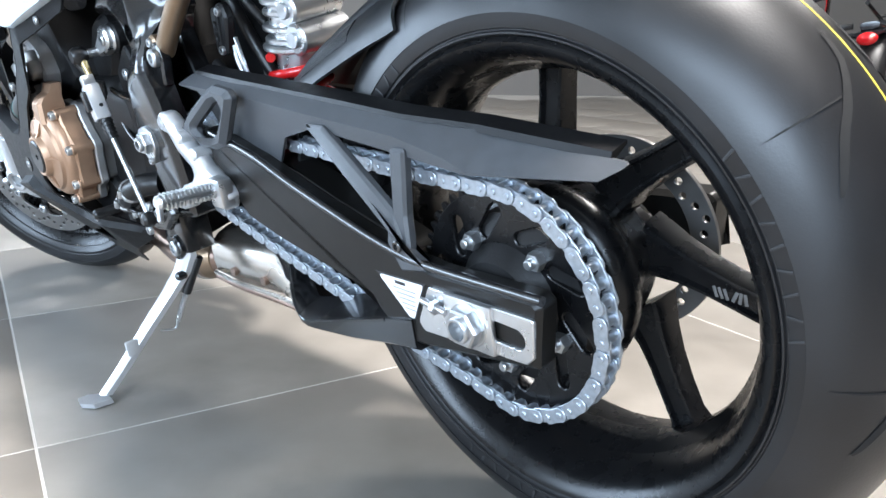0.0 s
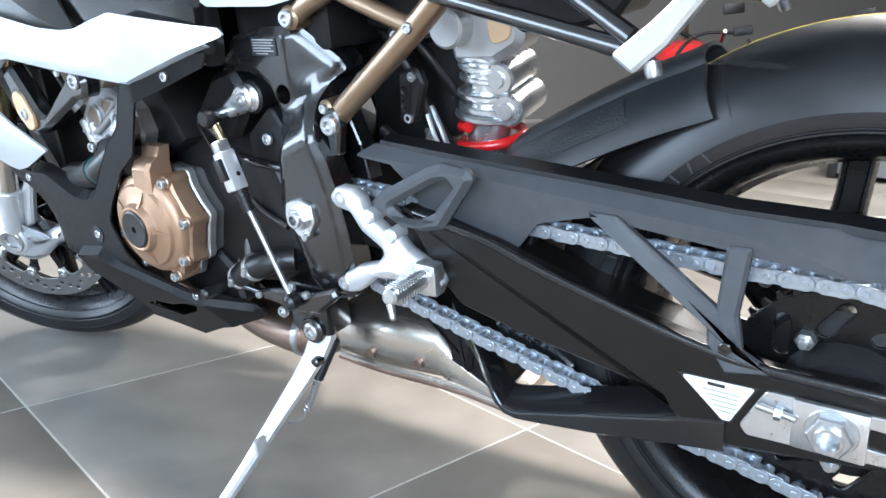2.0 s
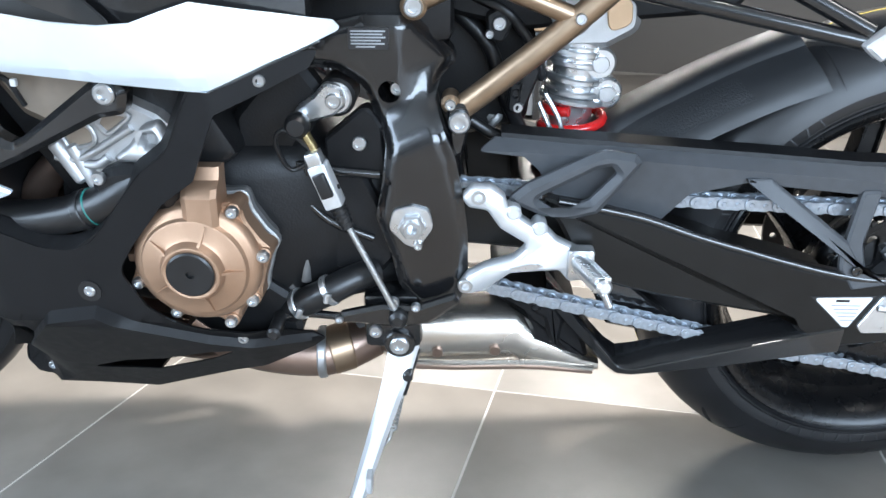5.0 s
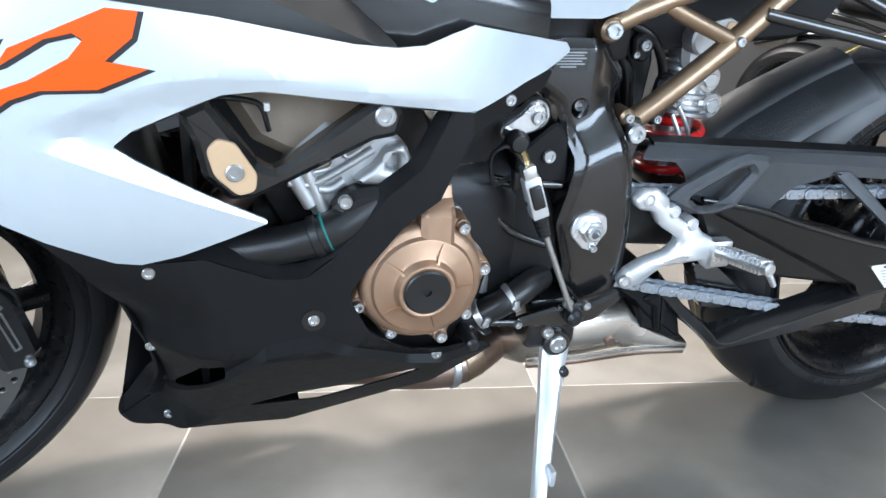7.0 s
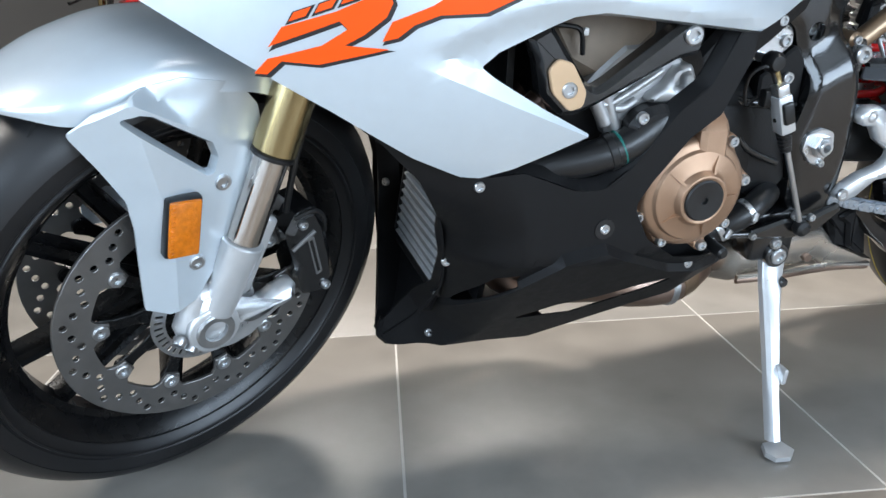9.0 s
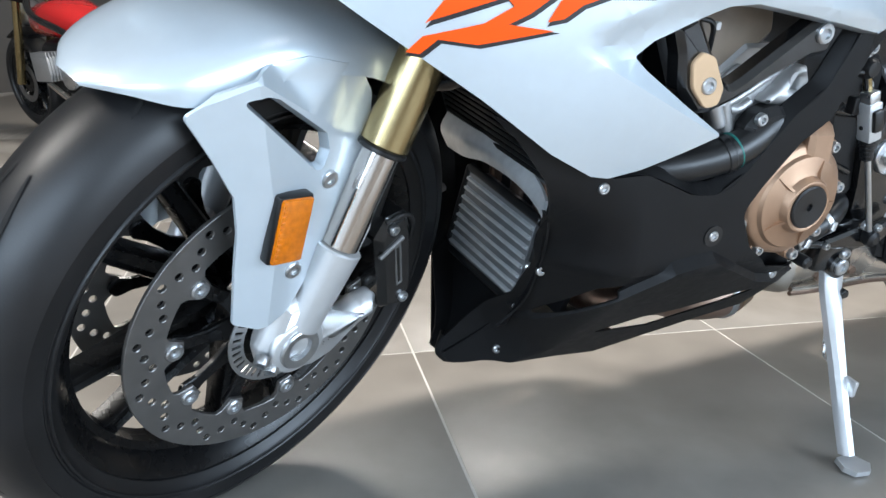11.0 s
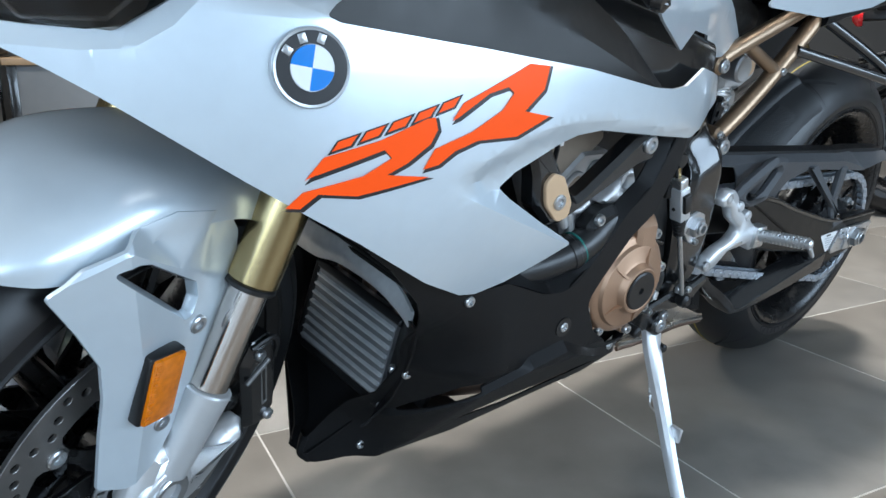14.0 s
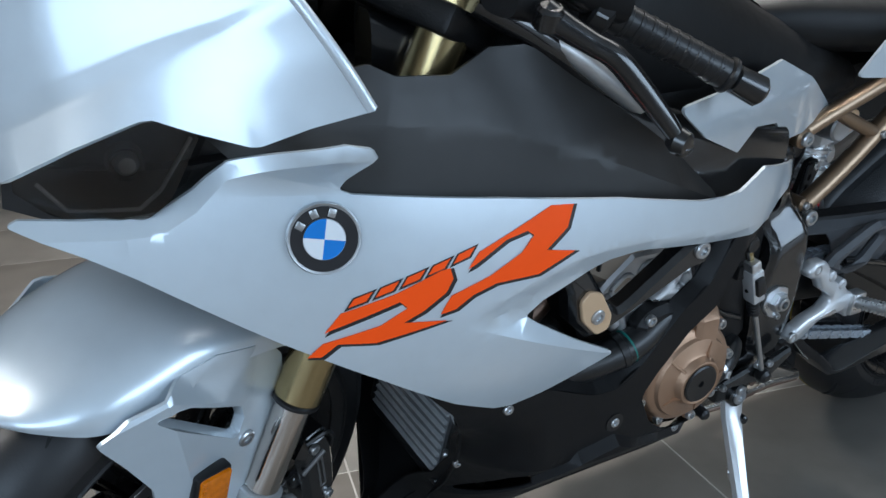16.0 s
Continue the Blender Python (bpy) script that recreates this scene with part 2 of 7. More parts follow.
def panel(outline, f, th=0.003, step=0.015, r=0.004, holes=(), cuts=()):
    """A thin shell over the side plane: the outline cut into a grid, laid on y = f(x, z) and thickened inwards."""
    bm = bmesh.new()
    loop = rounded(outline, r) if r > 0 else [Vector(p) for p in outline]
    rings = [[bm.verts.new((p[0], 0, p[1])) for p in lp] for lp in [loop] + [rounded(h, r) for h in holes]]
    if holes:
        bmesh.ops.triangle_fill(bm, use_beauty=True, edges=[bm.edges.new((ring[i - 1], ring[i])) for ring in rings for i in range(len(ring))])
    else:
        bm.faces.new(rings[0]).normal_update()
        bmesh.ops.triangulate(bm, faces=list(bm.faces))
    xs, zs = [p.x for p in loop], [p.y for p in loop]
    for lo, hi, co, no in ((min(xs), max(xs), 0, (1, 0, 0)), (min(zs), max(zs), 2, (0, 0, 1))):
        c = lo + step
        while c < hi - step * 0.3:
            at = [0, 0, 0]
            at[co] = c
            bmesh.ops.bisect_plane(bm, geom=list(bm.verts) + list(bm.edges) + list(bm.faces), plane_co=at, plane_no=no, dist=1e-5)
            c += step
    for (xa, za), (xb, zb) in cuts:
        near = [f for f in bm.faces if any(min(xa, xb) - 0.002 <= v.co.x <= max(xa, xb) + 0.002 for v in f.verts) and any(min(za, zb) - 2 * step <= v.co.z <= max(za, zb) + 2 * step for v in f.verts)]
        geom = list({v for f in near for v in f.verts}) + list({e for f in near for e in f.edges}) + near
        bmesh.ops.bisect_plane(bm, geom=geom, plane_co=(xa, 0, za), plane_no=(zb - za, 0, xa - xb), dist=1e-5)
    for v in bm.verts:
        v.co.y = f(v.co.x, v.co.z)
    bmesh.ops.recalc_face_normals(bm, faces=bm.faces)
    if sum(fc.normal.y * fc.calc_area() for fc in bm.faces) < 0:
        bmesh.ops.reverse_faces(bm, faces=bm.faces)
    top = list(bm.faces)
    lower = {v: bm.verts.new((v.co.x, v.co.y - th, v.co.z)) for v in list(bm.verts)}
    rim = [e for e in bm.edges if len(e.link_faces) == 1]
    for fc in top:
        bm.faces.new([lower[v] for v in reversed(fc.verts)])
    for e in rim:
        a, b = e.verts
        bm.faces.new((a, b, lower[b], lower[a]))
    return bm


def flow(pts, n=6):
    """A smooth line through unevenly spaced points, without swinging past them."""
    P = [Vector(p) for p in pts]
    d = [max(1e-6, (b - a).length) for a, b in zip(P, P[1:])]
    m = [(P[1] - P[0]) / d[0]] + [((P[i] - P[i - 1]) / d[i - 1] * d[i] + (P[i + 1] - P[i]) / d[i] * d[i - 1]) / (d[i - 1] + d[i]) for i in range(1, len(P) - 1)] + [(P[-1] - P[-2]) / d[-1]]
    out = []
    for i in range(len(P) - 1):
        for j in range(n):
            t = j / n
            out.append((2 * t ** 3 - 3 * t * t + 1) * P[i] + (t ** 3 - 2 * t * t + t) * d[i] * m[i] + (3 * t * t - 2 * t ** 3) * P[i + 1] + (t ** 3 - t * t) * d[i] * m[i + 1])
    return out + [P[-1]]


def straight(pts, n=6):
    """Even steps along a chain of straight lines."""
    P = [Vector(p) for p in pts]
    return [a.lerp(b, j / n) for a, b in zip(P, P[1:]) for j in range(n)] + [P[-1]]


def patch(rows, n=8, th=0.004, line=spline):
    """A smooth shell through a grid of control points, thickened along its normals."""
    fine = [line(r, n) for r in rows]
    cols = [line([r[i] for r in fine], n) for i in range(len(fine[0]))]
    bm = bmesh.new()
    vs = [[bm.verts.new(p) for p in c] for c in cols]
    for a, b in zip(vs, vs[1:]):
        for i in range(len(a) - 1):
            bm.faces.new((a[i], a[i + 1], b[i + 1], b[i]))
    bmesh.ops.recalc_face_normals(bm, faces=bm.faces)
    if th:
        bmesh.ops.solidify(bm, geom=list(bm.faces), thickness=th)
    return bm


def lathe(profile, seg=32, axis='y', at=(0, 0, 0), closed=True):
    """Turns (radius, along) pairs about an axis."""
    bm = bmesh.new()
    rings = []
    for i in range(seg):
        a = 2 * math.pi * i / seg
        c, s = math.cos(a), math.sin(a)
        ring = []
        for rad, h in profile:
            p = {'y': (rad * c, h, rad * s), 'z': (rad * c, rad * s, h), 'x': (h, rad * c, rad * s)}[axis]
            ring.append(bm.verts.new((p[0] + at[0], p[1] + at[1], p[2] + at[2])))
        rings.append(ring)
    k = len(profile)
    for i in range(seg):
        a, b = rings[i], rings[(i + 1) % seg]
        for j in range(k if closed else k - 1):
            q = (a[j], a[(j + 1) % k], b[(j + 1) % k], b[j])
            bm.faces.new(q)
    bmesh.ops.remove_doubles(bm, verts=bm.verts, dist=1e-6)
    bad = [f for f in bm.faces if f.calc_area() < 1e-12]
    if bad:
        bmesh.ops.delete(bm, geom=bad, context='FACES')
    return bm


def aim(a, b):
    """The pose at a whose local z points to b."""
    a, b = Vector(a), Vector(b)
    return Matrix.Translation(a) @ (b - a).to_track_quat('Z', 'Y').to_matrix().to_4x4()


def rod(a, b, r, r2=None, seg=20, bev=0.0015, bore=0.0):
    """A round bar from a to b with broken edges."""
    r2 = r if r2 is None else r2
    h = (Vector(b) - Vector(a)).length
    prof = [(bore, 0), (r - bev, 0), (r, bev), (r2, h - bev), (r2 - bev, h), (bore, h)]
    return moved(lathe(prof, seg, 'z'), aim(a, b))


def tube(pts, r, seg=12, n=6, closed=False, radii=None):
    """A round bar bent along a smooth line."""
    P = spline(pts, n, closed)
    bm = bmesh.new()
    rings = []
    up = Vector((0.13, 0.31, 0.94))
    k = len(P)
    for i, p in enumerate(P):
        d = (P[(i + 1) % k] - P[i - 1]) if closed else (P[min(i + 1, k - 1)] - P[max(i - 1, 0)])
        d.normalize()
        x = (up - d * up.dot(d)).normalized()
        y = d.cross(x)
        up = x
        rr = r if radii is None else float(np.interp(i / (k - 1), np.linspace(0, 1, len(radii)), radii))
        rings.append([bm.verts.new(p + rr * (math.cos(2 * math.pi * j / seg) * x + math.sin(2 * math.pi * j / seg) * y)) for j in range(seg)])
    for i in range(k if closed else k - 1):
        a, b = rings[i], rings[(i + 1) % k]
        for j in range(seg):
            bm.faces.new((a[j], a[(j + 1) % seg], b[(j + 1) % seg], b[j]))
    if not closed:
        bm.faces.new(rings[0][::-1])
        bm.faces.new(rings[-1])
    return bm


def bolt(at, r=0.007, h=0.006, to=(0, 1, 0)):
    """A socket-head bolt with a hex recess."""
    prof = [(0, 0), (r, 0), (r, h * 0.75), (r * 0.85, h), (r * 0.52, h), (r * 0.5, h * 0.45), (0, h * 0.4)]
    a = Vector(at)
    return moved(lathe(prof, 14, 'z', closed=False), aim(a, a + Vector(to)))


def hexnut(at, r, h, to=(0, 1, 0), bore=0.5):
    prof = [(r * bore, 0), (r, 0), (r, h * 0.85), (r * 0.9, h), (r * bore, h)]
    a = Vector(at)
    return moved(lathe(prof, 6, 'z'), aim(a, a + Vector(to)))


def box(x0, x1, y0, y1, z0, z1, bev=0.003):
    bm = bmesh.new()
    bmesh.ops.create_cube(bm, size=1)
    for v in bm.verts:
        v.co = Vector((x0 + (v.co.x + .5) * (x1 - x0), y0 + (v.co.y + .5) * (y1 - y0), z0 + (v.co.z + .5) * (z1 - z0)))
    if bev:
        bmesh.ops.bevel(bm, geom=list(bm.edges), offset=bev, segments=2, affect='EDGES', profile=0.5)
    return bm


def loft(sections, caps=True):
    """Joins closed rings of equal count."""
    bm = bmesh.new()
    rings = [[bm.verts.new(p) for p in s] for s in sections]
    k = len(rings[0])
    for a, b in zip(rings, rings[1:]):
        for i in range(k):
            bm.faces.new((a[i], a[(i + 1) % k], b[(i + 1) % k], b[i]))
    if caps:
        bm.faces.new(rings[0][::-1])
        bm.faces.new(rings[-1])
    return bm


def section(x, yc, zc, hy, hz, e=3.0, n=24):
    """A rounded-box ring across x (superellipse)."""
    out = []
    for i in range(n):
        a = 2 * math.pi * i / n
        c, s = math.cos(a), math.sin(a)
        out.append((x, yc + hy * math.copysign(abs(c) ** (2 / e), c), zc + hz * math.copysign(abs(s) ** (2 / e), s)))
    return out


def edge_strip(pts, f, spread, depth, th=0.002, n=5):
    """A bevelled return along an outline of (x, z): it starts on f and sinks by depth while it spreads to the line's left."""
    line = spline([Vector((p[0], p[1], 0)) for p in pts], n)
    secs = []
    for i, p in enumerate(line):
        d = (line[min(i + 1, len(line) - 1)] - line[max(i - 1, 0)]).normalized()
        a, b, y = p.x - d.y * spread, p.y + d.x * spread, f(p.x, p.y)
        secs.append([(p.x, y, p.y), (a, y - depth, b), (a, y - depth - th, b), (p.x + d.y * th, y - 2 * th, p.y - d.x * th)])
    return loft(secs)


def ring_pts(cx, cz, r, n=10, a0=0.0):
    return [(cx + r * math.cos(a0 + 2 * math.pi * i / n), cz + r * math.sin(a0 + 2 * math.pi * i / n)) for i in range(n)]


def slot(ax, az, bx, bz, r, n=8):
    """A long hole with round ends."""
    d = math.atan2(bz - az, bx - ax)
    out = [(bx + r * math.cos(d - math.pi / 2 + math.pi * i / n), bz + r * math.sin(d - math.pi / 2 + math.pi * i / n)) for i in range(n + 1)]
    return out + [(ax + r * math.cos(d + math.pi / 2 + math.pi * i / n), az + r * math.sin(d + math.pi / 2 + math.pi * i / n)) for i in range(n + 1)]


def sstep(a, b, x):
    t = min(1, max(0, (x - a) / (b - a)))
    return t * t * (3 - 2 * t)


def edge_dist(poly):
    """The distance of (x, z) from a closed outline."""
    n = len(poly)
    segs = [(poly[i][0], poly[i][1], poly[(i + 1) % n][0] - poly[i][0], poly[(i + 1) % n][1] - poly[i][1]) for i in range(n)]

    def d(x, z):
        best = 9.0
        for ax, az, dx, dz in segs:
            t = max(0.0, min(1.0, ((x - ax) * dx + (z - az) * dz) / (dx * dx + dz * dz + 1e-12)))
            best = min(best, math.hypot(x - ax - t * dx, z - az - t * dz))
        return best
    return d

# ---------------------------------------------------------------- room
M_TILE = mat("grey_brown_porcelain_tile", (0.208, 0.192, 0.171), 0.42, 0, 0.26, 11, 0.05, 220, rough_var=0.10)
nt = M_TILE.node_tree
for n in [n for n in nt.nodes if n.bl_idname == "ShaderNodeTexCoord"]:
    geo = nt.nodes.new("ShaderNodeNewGeometry")
    for ln in list(n.outputs["Object"].links):
        nt.links.new(geo.outputs["Position"], ln.to_socket)
M_GROUT = mat("pale_grout", (0.50, 0.48, 0.45), 0.8, 0, 0.1, 60, 0.2, 500)
M_WALL = mat("warm_grey_wall_paint", (0.13, 0.12, 0.11), 0.7, 0, 0.05, 6, 0.1, 300)
M_CEIL = mat("off_white_ceiling", (0.45, 0.435, 0.41), 0.8, 0, 0.04, 6)
M_GLASSFRAME = mat("dark_window_frame", (0.03, 0.03, 0.032), 0.4, 0.4, 0.1, 40)
X0, X1, Y0, Y1, HT = ROOM


def structure(name, bm, material, label, category):
    return tagged(part(name, bm, material), label, category, kind="structure")


floor = structure("floor", box(X0, X1, Y0, Y1, -0.2, -0.0006, 0), M_GROUT, "pale grout bed under large grey-brown porcelain floor tiles", "floor")
ceiling = structure("ceiling", box(X0, X1, Y0, Y1, HT, HT + 0.2, 0), M_CEIL, "plain off-white painted showroom ceiling", "ceiling")


def window_wall(name, length, m, gap):
    """A wall with one wide opening, standing along local x, its inner face at y = 0."""
    a, b, sill, top = gap
    bm = join(box(0, a, -0.25, 0, 0, HT, 0), box(b, length, -0.25, 0, 0, HT, 0), box(a, b, -0.25, 0, 0, sill, 0), box(a, b, -0.25, 0, top, HT, 0))
    wall = structure(name, moved(bm, m), M_WALL, "warm grey painted showroom wall with a wide window", "wall")
    return wall


window_wall("wall_south", X1 - X0, Matrix.Translation((X0, Y0, 0)), (0.8, 6.8, 0.45, 3.05))
window_wall("wall_west", Y1 - Y0, Matrix.Translation((X0, Y1, 0)) @ pose(0, 0, 0, 0, 0, -90), (4.2, 9.8, 0.45, 3.05))
structure("wall_north", box(X0, X1, Y1, Y1 + 0.25, 0, HT, 0), M_WALL, "plain warm grey painted showroom wall", "wall")
structure("wall_east", box(X1, X1 + 0.25, Y0, Y1, 0, HT, 0), M_WALL, "plain warm grey painted showroom wall", "wall")


def window_bars(name, length, m):
    win = new(name)
    win.matrix_world = m
    tagged(win, "wide showroom window with dark metal glazing bars", "window", kind="structure")
    for x in (0.0, length / 4, length / 2, length * 3 / 4, length - 0.06):
        part("glazing_bar", box(x, x + 0.06, -0.16, -0.10, 0.45, 3.05, 0.004), M_GLASSFRAME, win)
    for z in (0.45, 1.72, 2.99):
        part("glazing_bar", box(0, length, -0.155, -0.105, z, z + 0.06, 0.004), M_GLASSFRAME, win)
    return win


window_bars("window_1", 6.0, Matrix.Translation((X0 + 0.8, Y0, 0)))
window_bars("window_2", 5.6, Matrix.Translation((X0, Y1 - 4.2, 0)) @ pose(0, 0, 0, 0, 0, -90))

# ---------------------------------------------------------------- the motorcycle
# local axes: x ahead, y to its left, z up; it leans on its side stand
bike = new("motorcycle")
bike.matrix_world = Matrix.Translation((0.1451, 0.848, 0.0031)) @ Matrix(((-0.70957, -0.69169, -0.13445, 0), (0.70463, -0.69653, -0.13539, 0), (0, -0.19081, 0.98163, 0), (0, 0, 0, 1)))
tagged(bike, "silver-white and black sport motorcycle leaning on its side stand", "motorcycle")


def P(name, bm, material, label="", parent=None, sharp=38):
    return part(name, bm, material, bike if parent is None else parent, label, sharp)


# steering: the front end is turned 25 degrees to the left about the steering head
RAKE, LOCK = radians(24), radians(25)
HUB = Vector((1.437, 0, 0.291))
HEAD = Vector((-math.sin(RAKE), 0, math.cos(RAKE)))
PIVOT = HUB - 0.035 * Vector((math.cos(RAKE), 0, math.sin(RAKE)))
STEER = Matrix.Translation(PIVOT) @ Matrix.Rotation(LOCK, 4, HEAD) @ Matrix.Translation(-PIVOT)


def F(name, bm, material, label="", parent=None, sharp=38):
    return part(name, moved(bm, STEER), material, bike if parent is None else parent, label, sharp)


def at(x, y, z):
    return Matrix.Translation((x, y, z))


def tyre_profile(rad, width, bead, n=18, crown=0.328):
    """Round tread with a crisp shoulder, sidewall, rim-guard rib and bead as a closed section."""
    w = width / 2
    out = []
    for i in range(n + 1):
        a = math.pi * (i / n - 0.5) * 0.86
        out.append((rad - width * crown * (1 - math.cos(a)) / 0.782, w * math.sin(a) / math.sin(math.pi * 0.43)))
    sh = out[-1][0]
    h = sh - bead
    side = [(sh - 0.0015, w + 0.0004), (sh - 0.05 * h, w - 0.0006), (sh - 0.30 * h, w - 0.0008), (sh - 0.52 * h, w - 0.0022), (sh - 0.56 * h, w - 0.0040), (sh - 0.60 * h, w - 0.0040), (sh - 0.64 * h, w - 0.0016), (sh - 0.70 * h, w - 0.0016), (sh - 0.74 * h, w - 0.0050), (sh - 0.95 * h, w - 0.0100), (bead, w - 0.0120)]
    full = [(r, -y) for r, y in reversed(side)] + out + side
    return full + [(bead - 0.001, w - 0.03), (bead + 0.03, 0.0), (bead - 0.001, -w + 0.03)]


def rim_profile(r, w):
    """The rim's barrel with its flanges."""
    h = w / 2
    return [(r, h), (r + 0.004, h - 0.004), (r + 0.003, h - 0.012), (r - 0.012, h - 0.016), (r - 0.018, h * 0.5), (r - 0.036, 0.012), (r - 0.036, -0.012), (r - 0.018, -h * 0.5), (r - 0.012, -h + 0.016), (r + 0.003, -h + 0.012),
            (r + 0.004, -h + 0.004), (r, -h), (r - 0.006, -h + 0.002), (r - 0.017, -h + 0.016), (r - 0.025, -h * 0.5), (r - 0.030, -0.014), (r - 0.030, 0.014), (r - 0.025, h * 0.5), (r - 0.017, h - 0.016), (r - 0.006, h - 0.002)]


def spoke(r0, r1, w0, w1, y0, y1, t0=0.018, t1=0.012, s0=0.0, s1=0.0):
    """A tapered, hollowed spoke along +x from r0 to r1."""
    secs = []
    for k in range(7):
        t = k / 6
        x, w, y, th = r0 + (r1 - r0) * t, w0 + (w1 - w0) * t + 0.006 * (2 * t - 1) ** 4, y0 + (y1 - y0) * t, t0 + (t1 - t0) * t
        secs.append([(x, y - th, -w), (x, y - th, w), (x, y + th * 0.5, w), (x, y + th, w * 0.72), (x, y + th * 0.55, w * 0.45), (x, y + th * 0.55, -w * 0.45), (x, y + th, -w * 0.72), (x, y + th * 0.5, -w)])
        secs[-1] = [(px, py, pz + s0 + (s1 - s0) * t) for px, py, pz in secs[-1]]
    return loft(secs)


def disc(ri, ro, y, th, rows, lobes=0):
    holes = []
    for k in range(rows):
        a = 2 * math.pi * k / rows
        rr = ri + (ro - ri) * (0.28, 0.5, 0.72, 0.5)[k % 4]
        holes.append(ring_pts(rr * math.cos(a), rr * math.sin(a), 0.0042, 10))
    if lobes:
        ring = []
        for k in range(160):
            a = 2 * math.pi * k / 160
            d = abs((a - 0.079) * lobes / (2 * math.pi) + 0.5) % 1.0 - 0.5
            ring.append(((ri - 0.020 * sstep(0.22, 0.12, abs(d))) * math.cos(a), (ri - 0.020 * sstep(0.22, 0.12, abs(d))) * math.sin(a)))
        holes.append(ring)
    else:
        holes.append(ring_pts(0, 0, ri, 72))
    return plate(ring_pts(0, 0, ro, 90), y - th / 2, y + th / 2, 0.0006, 0, holes)


# ---- rear wheel
REAR_W, REAR_CROWN = 0.166, 0.395


def swept_spoke():
    """A channelled spoke leaning back from the hub to the rim; its outer face stands near the wheel's middle."""
    secs = []
    for r, lean, w, out, deep in ((0.070, -0.030, 0.030, -0.004, 0.030), (0.086, -0.026, 0.026, -0.006, 0.028), (0.105, -0.021, 0.0205, -0.008, 0.026), (0.130, -0.0145, 0.0175, -0.009, 0.024), (0.160, -0.0065, 0.0165, -0.010, 0.023), (0.190, 0.0005, 0.0170, -0.011, 0.022), (0.206, 0.0045, 0.0215, -0.011, 0.024), (0.214, 0.006, 0.0270, -0.011, 0.026)):
        sec = [(-1.0, -deep), (-0.92, -0.006), (-0.80, -0.0005), (-0.62, 0.0), (-0.50, -0.0052), (0.50, -0.0052), (0.62, 0.0), (0.80, -0.0005), (0.92, -0.006), (1.0, -deep)]
        secs.append([(r, out + y, lean + w * u) for u, y in sec])
    return loft(secs)


AX = at(0, MID[0], 0.318) @ Matrix.Rotation(math.atan(MID[1]), 4, 'Z')
RW = P("rear_wheel", moved(lathe(rim_profile(0.2335, 0.162), 120), AX), M_RIM, "satin black forged rear wheel")
P("tyre", moved(lathe(tyre_profile(0.3255, REAR_W, 0.232, 20, REAR_CROWN), 160), AX), M_RUBBER, "wide black sport tyre, rear", RW)
P("hub", moved(lathe([(0.03, -0.075), (0.05, -0.075), (0.056, -0.06), (0.050, -0.035), (0.072, -0.030), (0.076, -0.018), (0.079, 0.004), (0.083, 0.016), (0.090, 0.028), (0.097, 0.038), (0.100, 0.048), (0.0985, 0.058), (0.093, 0.066), (0.084, 0.071), (0.03, 0.075)], 56), AX), M_RIM, "satin black hub with a stepped drum", RW)
for i in range(7):
    turn = AX @ Matrix.Rotation(-radians(82.0 + 360 / 7 * i), 4, 'Y')
    P("spoke", moved(swept_spoke(), turn), M_RIM, "", RW)
    if i == 2:
        for x, w in ((0.144, 0.0015), (0.149, 0.0015), (0.154, 0.0015), (0.1625, 0.0016), (0.1675, 0.0016), (0.1725, 0.0016)):
            P("spoke_mark", moved(box(-w, w, 0.0, 0.0007, -0.0055, 0.0055, 0.0002), turn @ at(x, -0.0065, -0.009) @ Matrix.Rotation(radians(24 if x < 0.16 else -18 + 3200 * (x - 0.1625)), 4, 'Y')), M_CASE, "", RW)
P("brake_disc", moved(disc(0.080, 0.110, -0.085, 0.005, 40), AX), M_DISC, "drilled rear brake disc", RW)


def tread_cut(points, rad, width, w=0.003, crown=0.328):
    """A sipe: a narrow dark strip sunk into the tread; points of (angle, y)."""
    bm = bmesh.new()
    prev = None
    pts = spline([Vector((a, y, 0)) for a, y in points], 6)
    for i, p in enumerate(pts):
        t = i / (len(pts) - 1)
        hw = w * (0.25 + 0.75 * math.sin(math.pi * min(1, max(0.02, t))) ** 0.5)
        q = pts[min(i + 1, len(pts) - 1)] - pts[max(i - 1, 0)]
        d = Vector((q.x * rad, q.y)).normalized()
        row = []
        for s in (-1, 1):
            a, y = p.x - s * d.y * hw / rad, p.y + s * d.x * hw
            cosv = math.sqrt(max(0.02, 1 - (y / (width / 2) * math.sin(math.pi * 0.43)) ** 2))
            rr = rad - width * crown * (1 - cosv) / 0.782 + 0.0009
            row.append(bm.verts.new((rr * math.cos(a), y, rr * math.sin(a))))
        if prev:
            bm.faces.new((prev[0], prev[1], row[1], row[0]))
        prev = row
    return bm


M_CUT = mat("dark_tread_groove", (0.004, 0.004, 0.004), 0.8, 0, 0.1, 60)
cuts = []
for i in range(9):
    a = radians(40 * i + 135.6)
    for s in (1, -1):
        cuts.append(tread_cut([(a, 0.0150 * s), (a + 0.073, 0.0184 * s), (a + 0.152, 0.0347 * s), (a + 0.223, 0.0504 * s), (a + 0.335, 0.0640 * s)], 0.3255, REAR_W, 0.0034, REAR_CROWN))
        cuts.append(tread_cut([(a + 0.140, 0.0343 * s), (a + 0.139, 0.0560 * s), (a + 0.136, 0.0790 * s)], 0.3255, REAR_W, 0.0010, REAR_CROWN))
tagged(P("tread_pattern", moved(join(*cuts), AX), M_CUT, "fine dark sipes of the rear tyre", RW), kind="stuff")
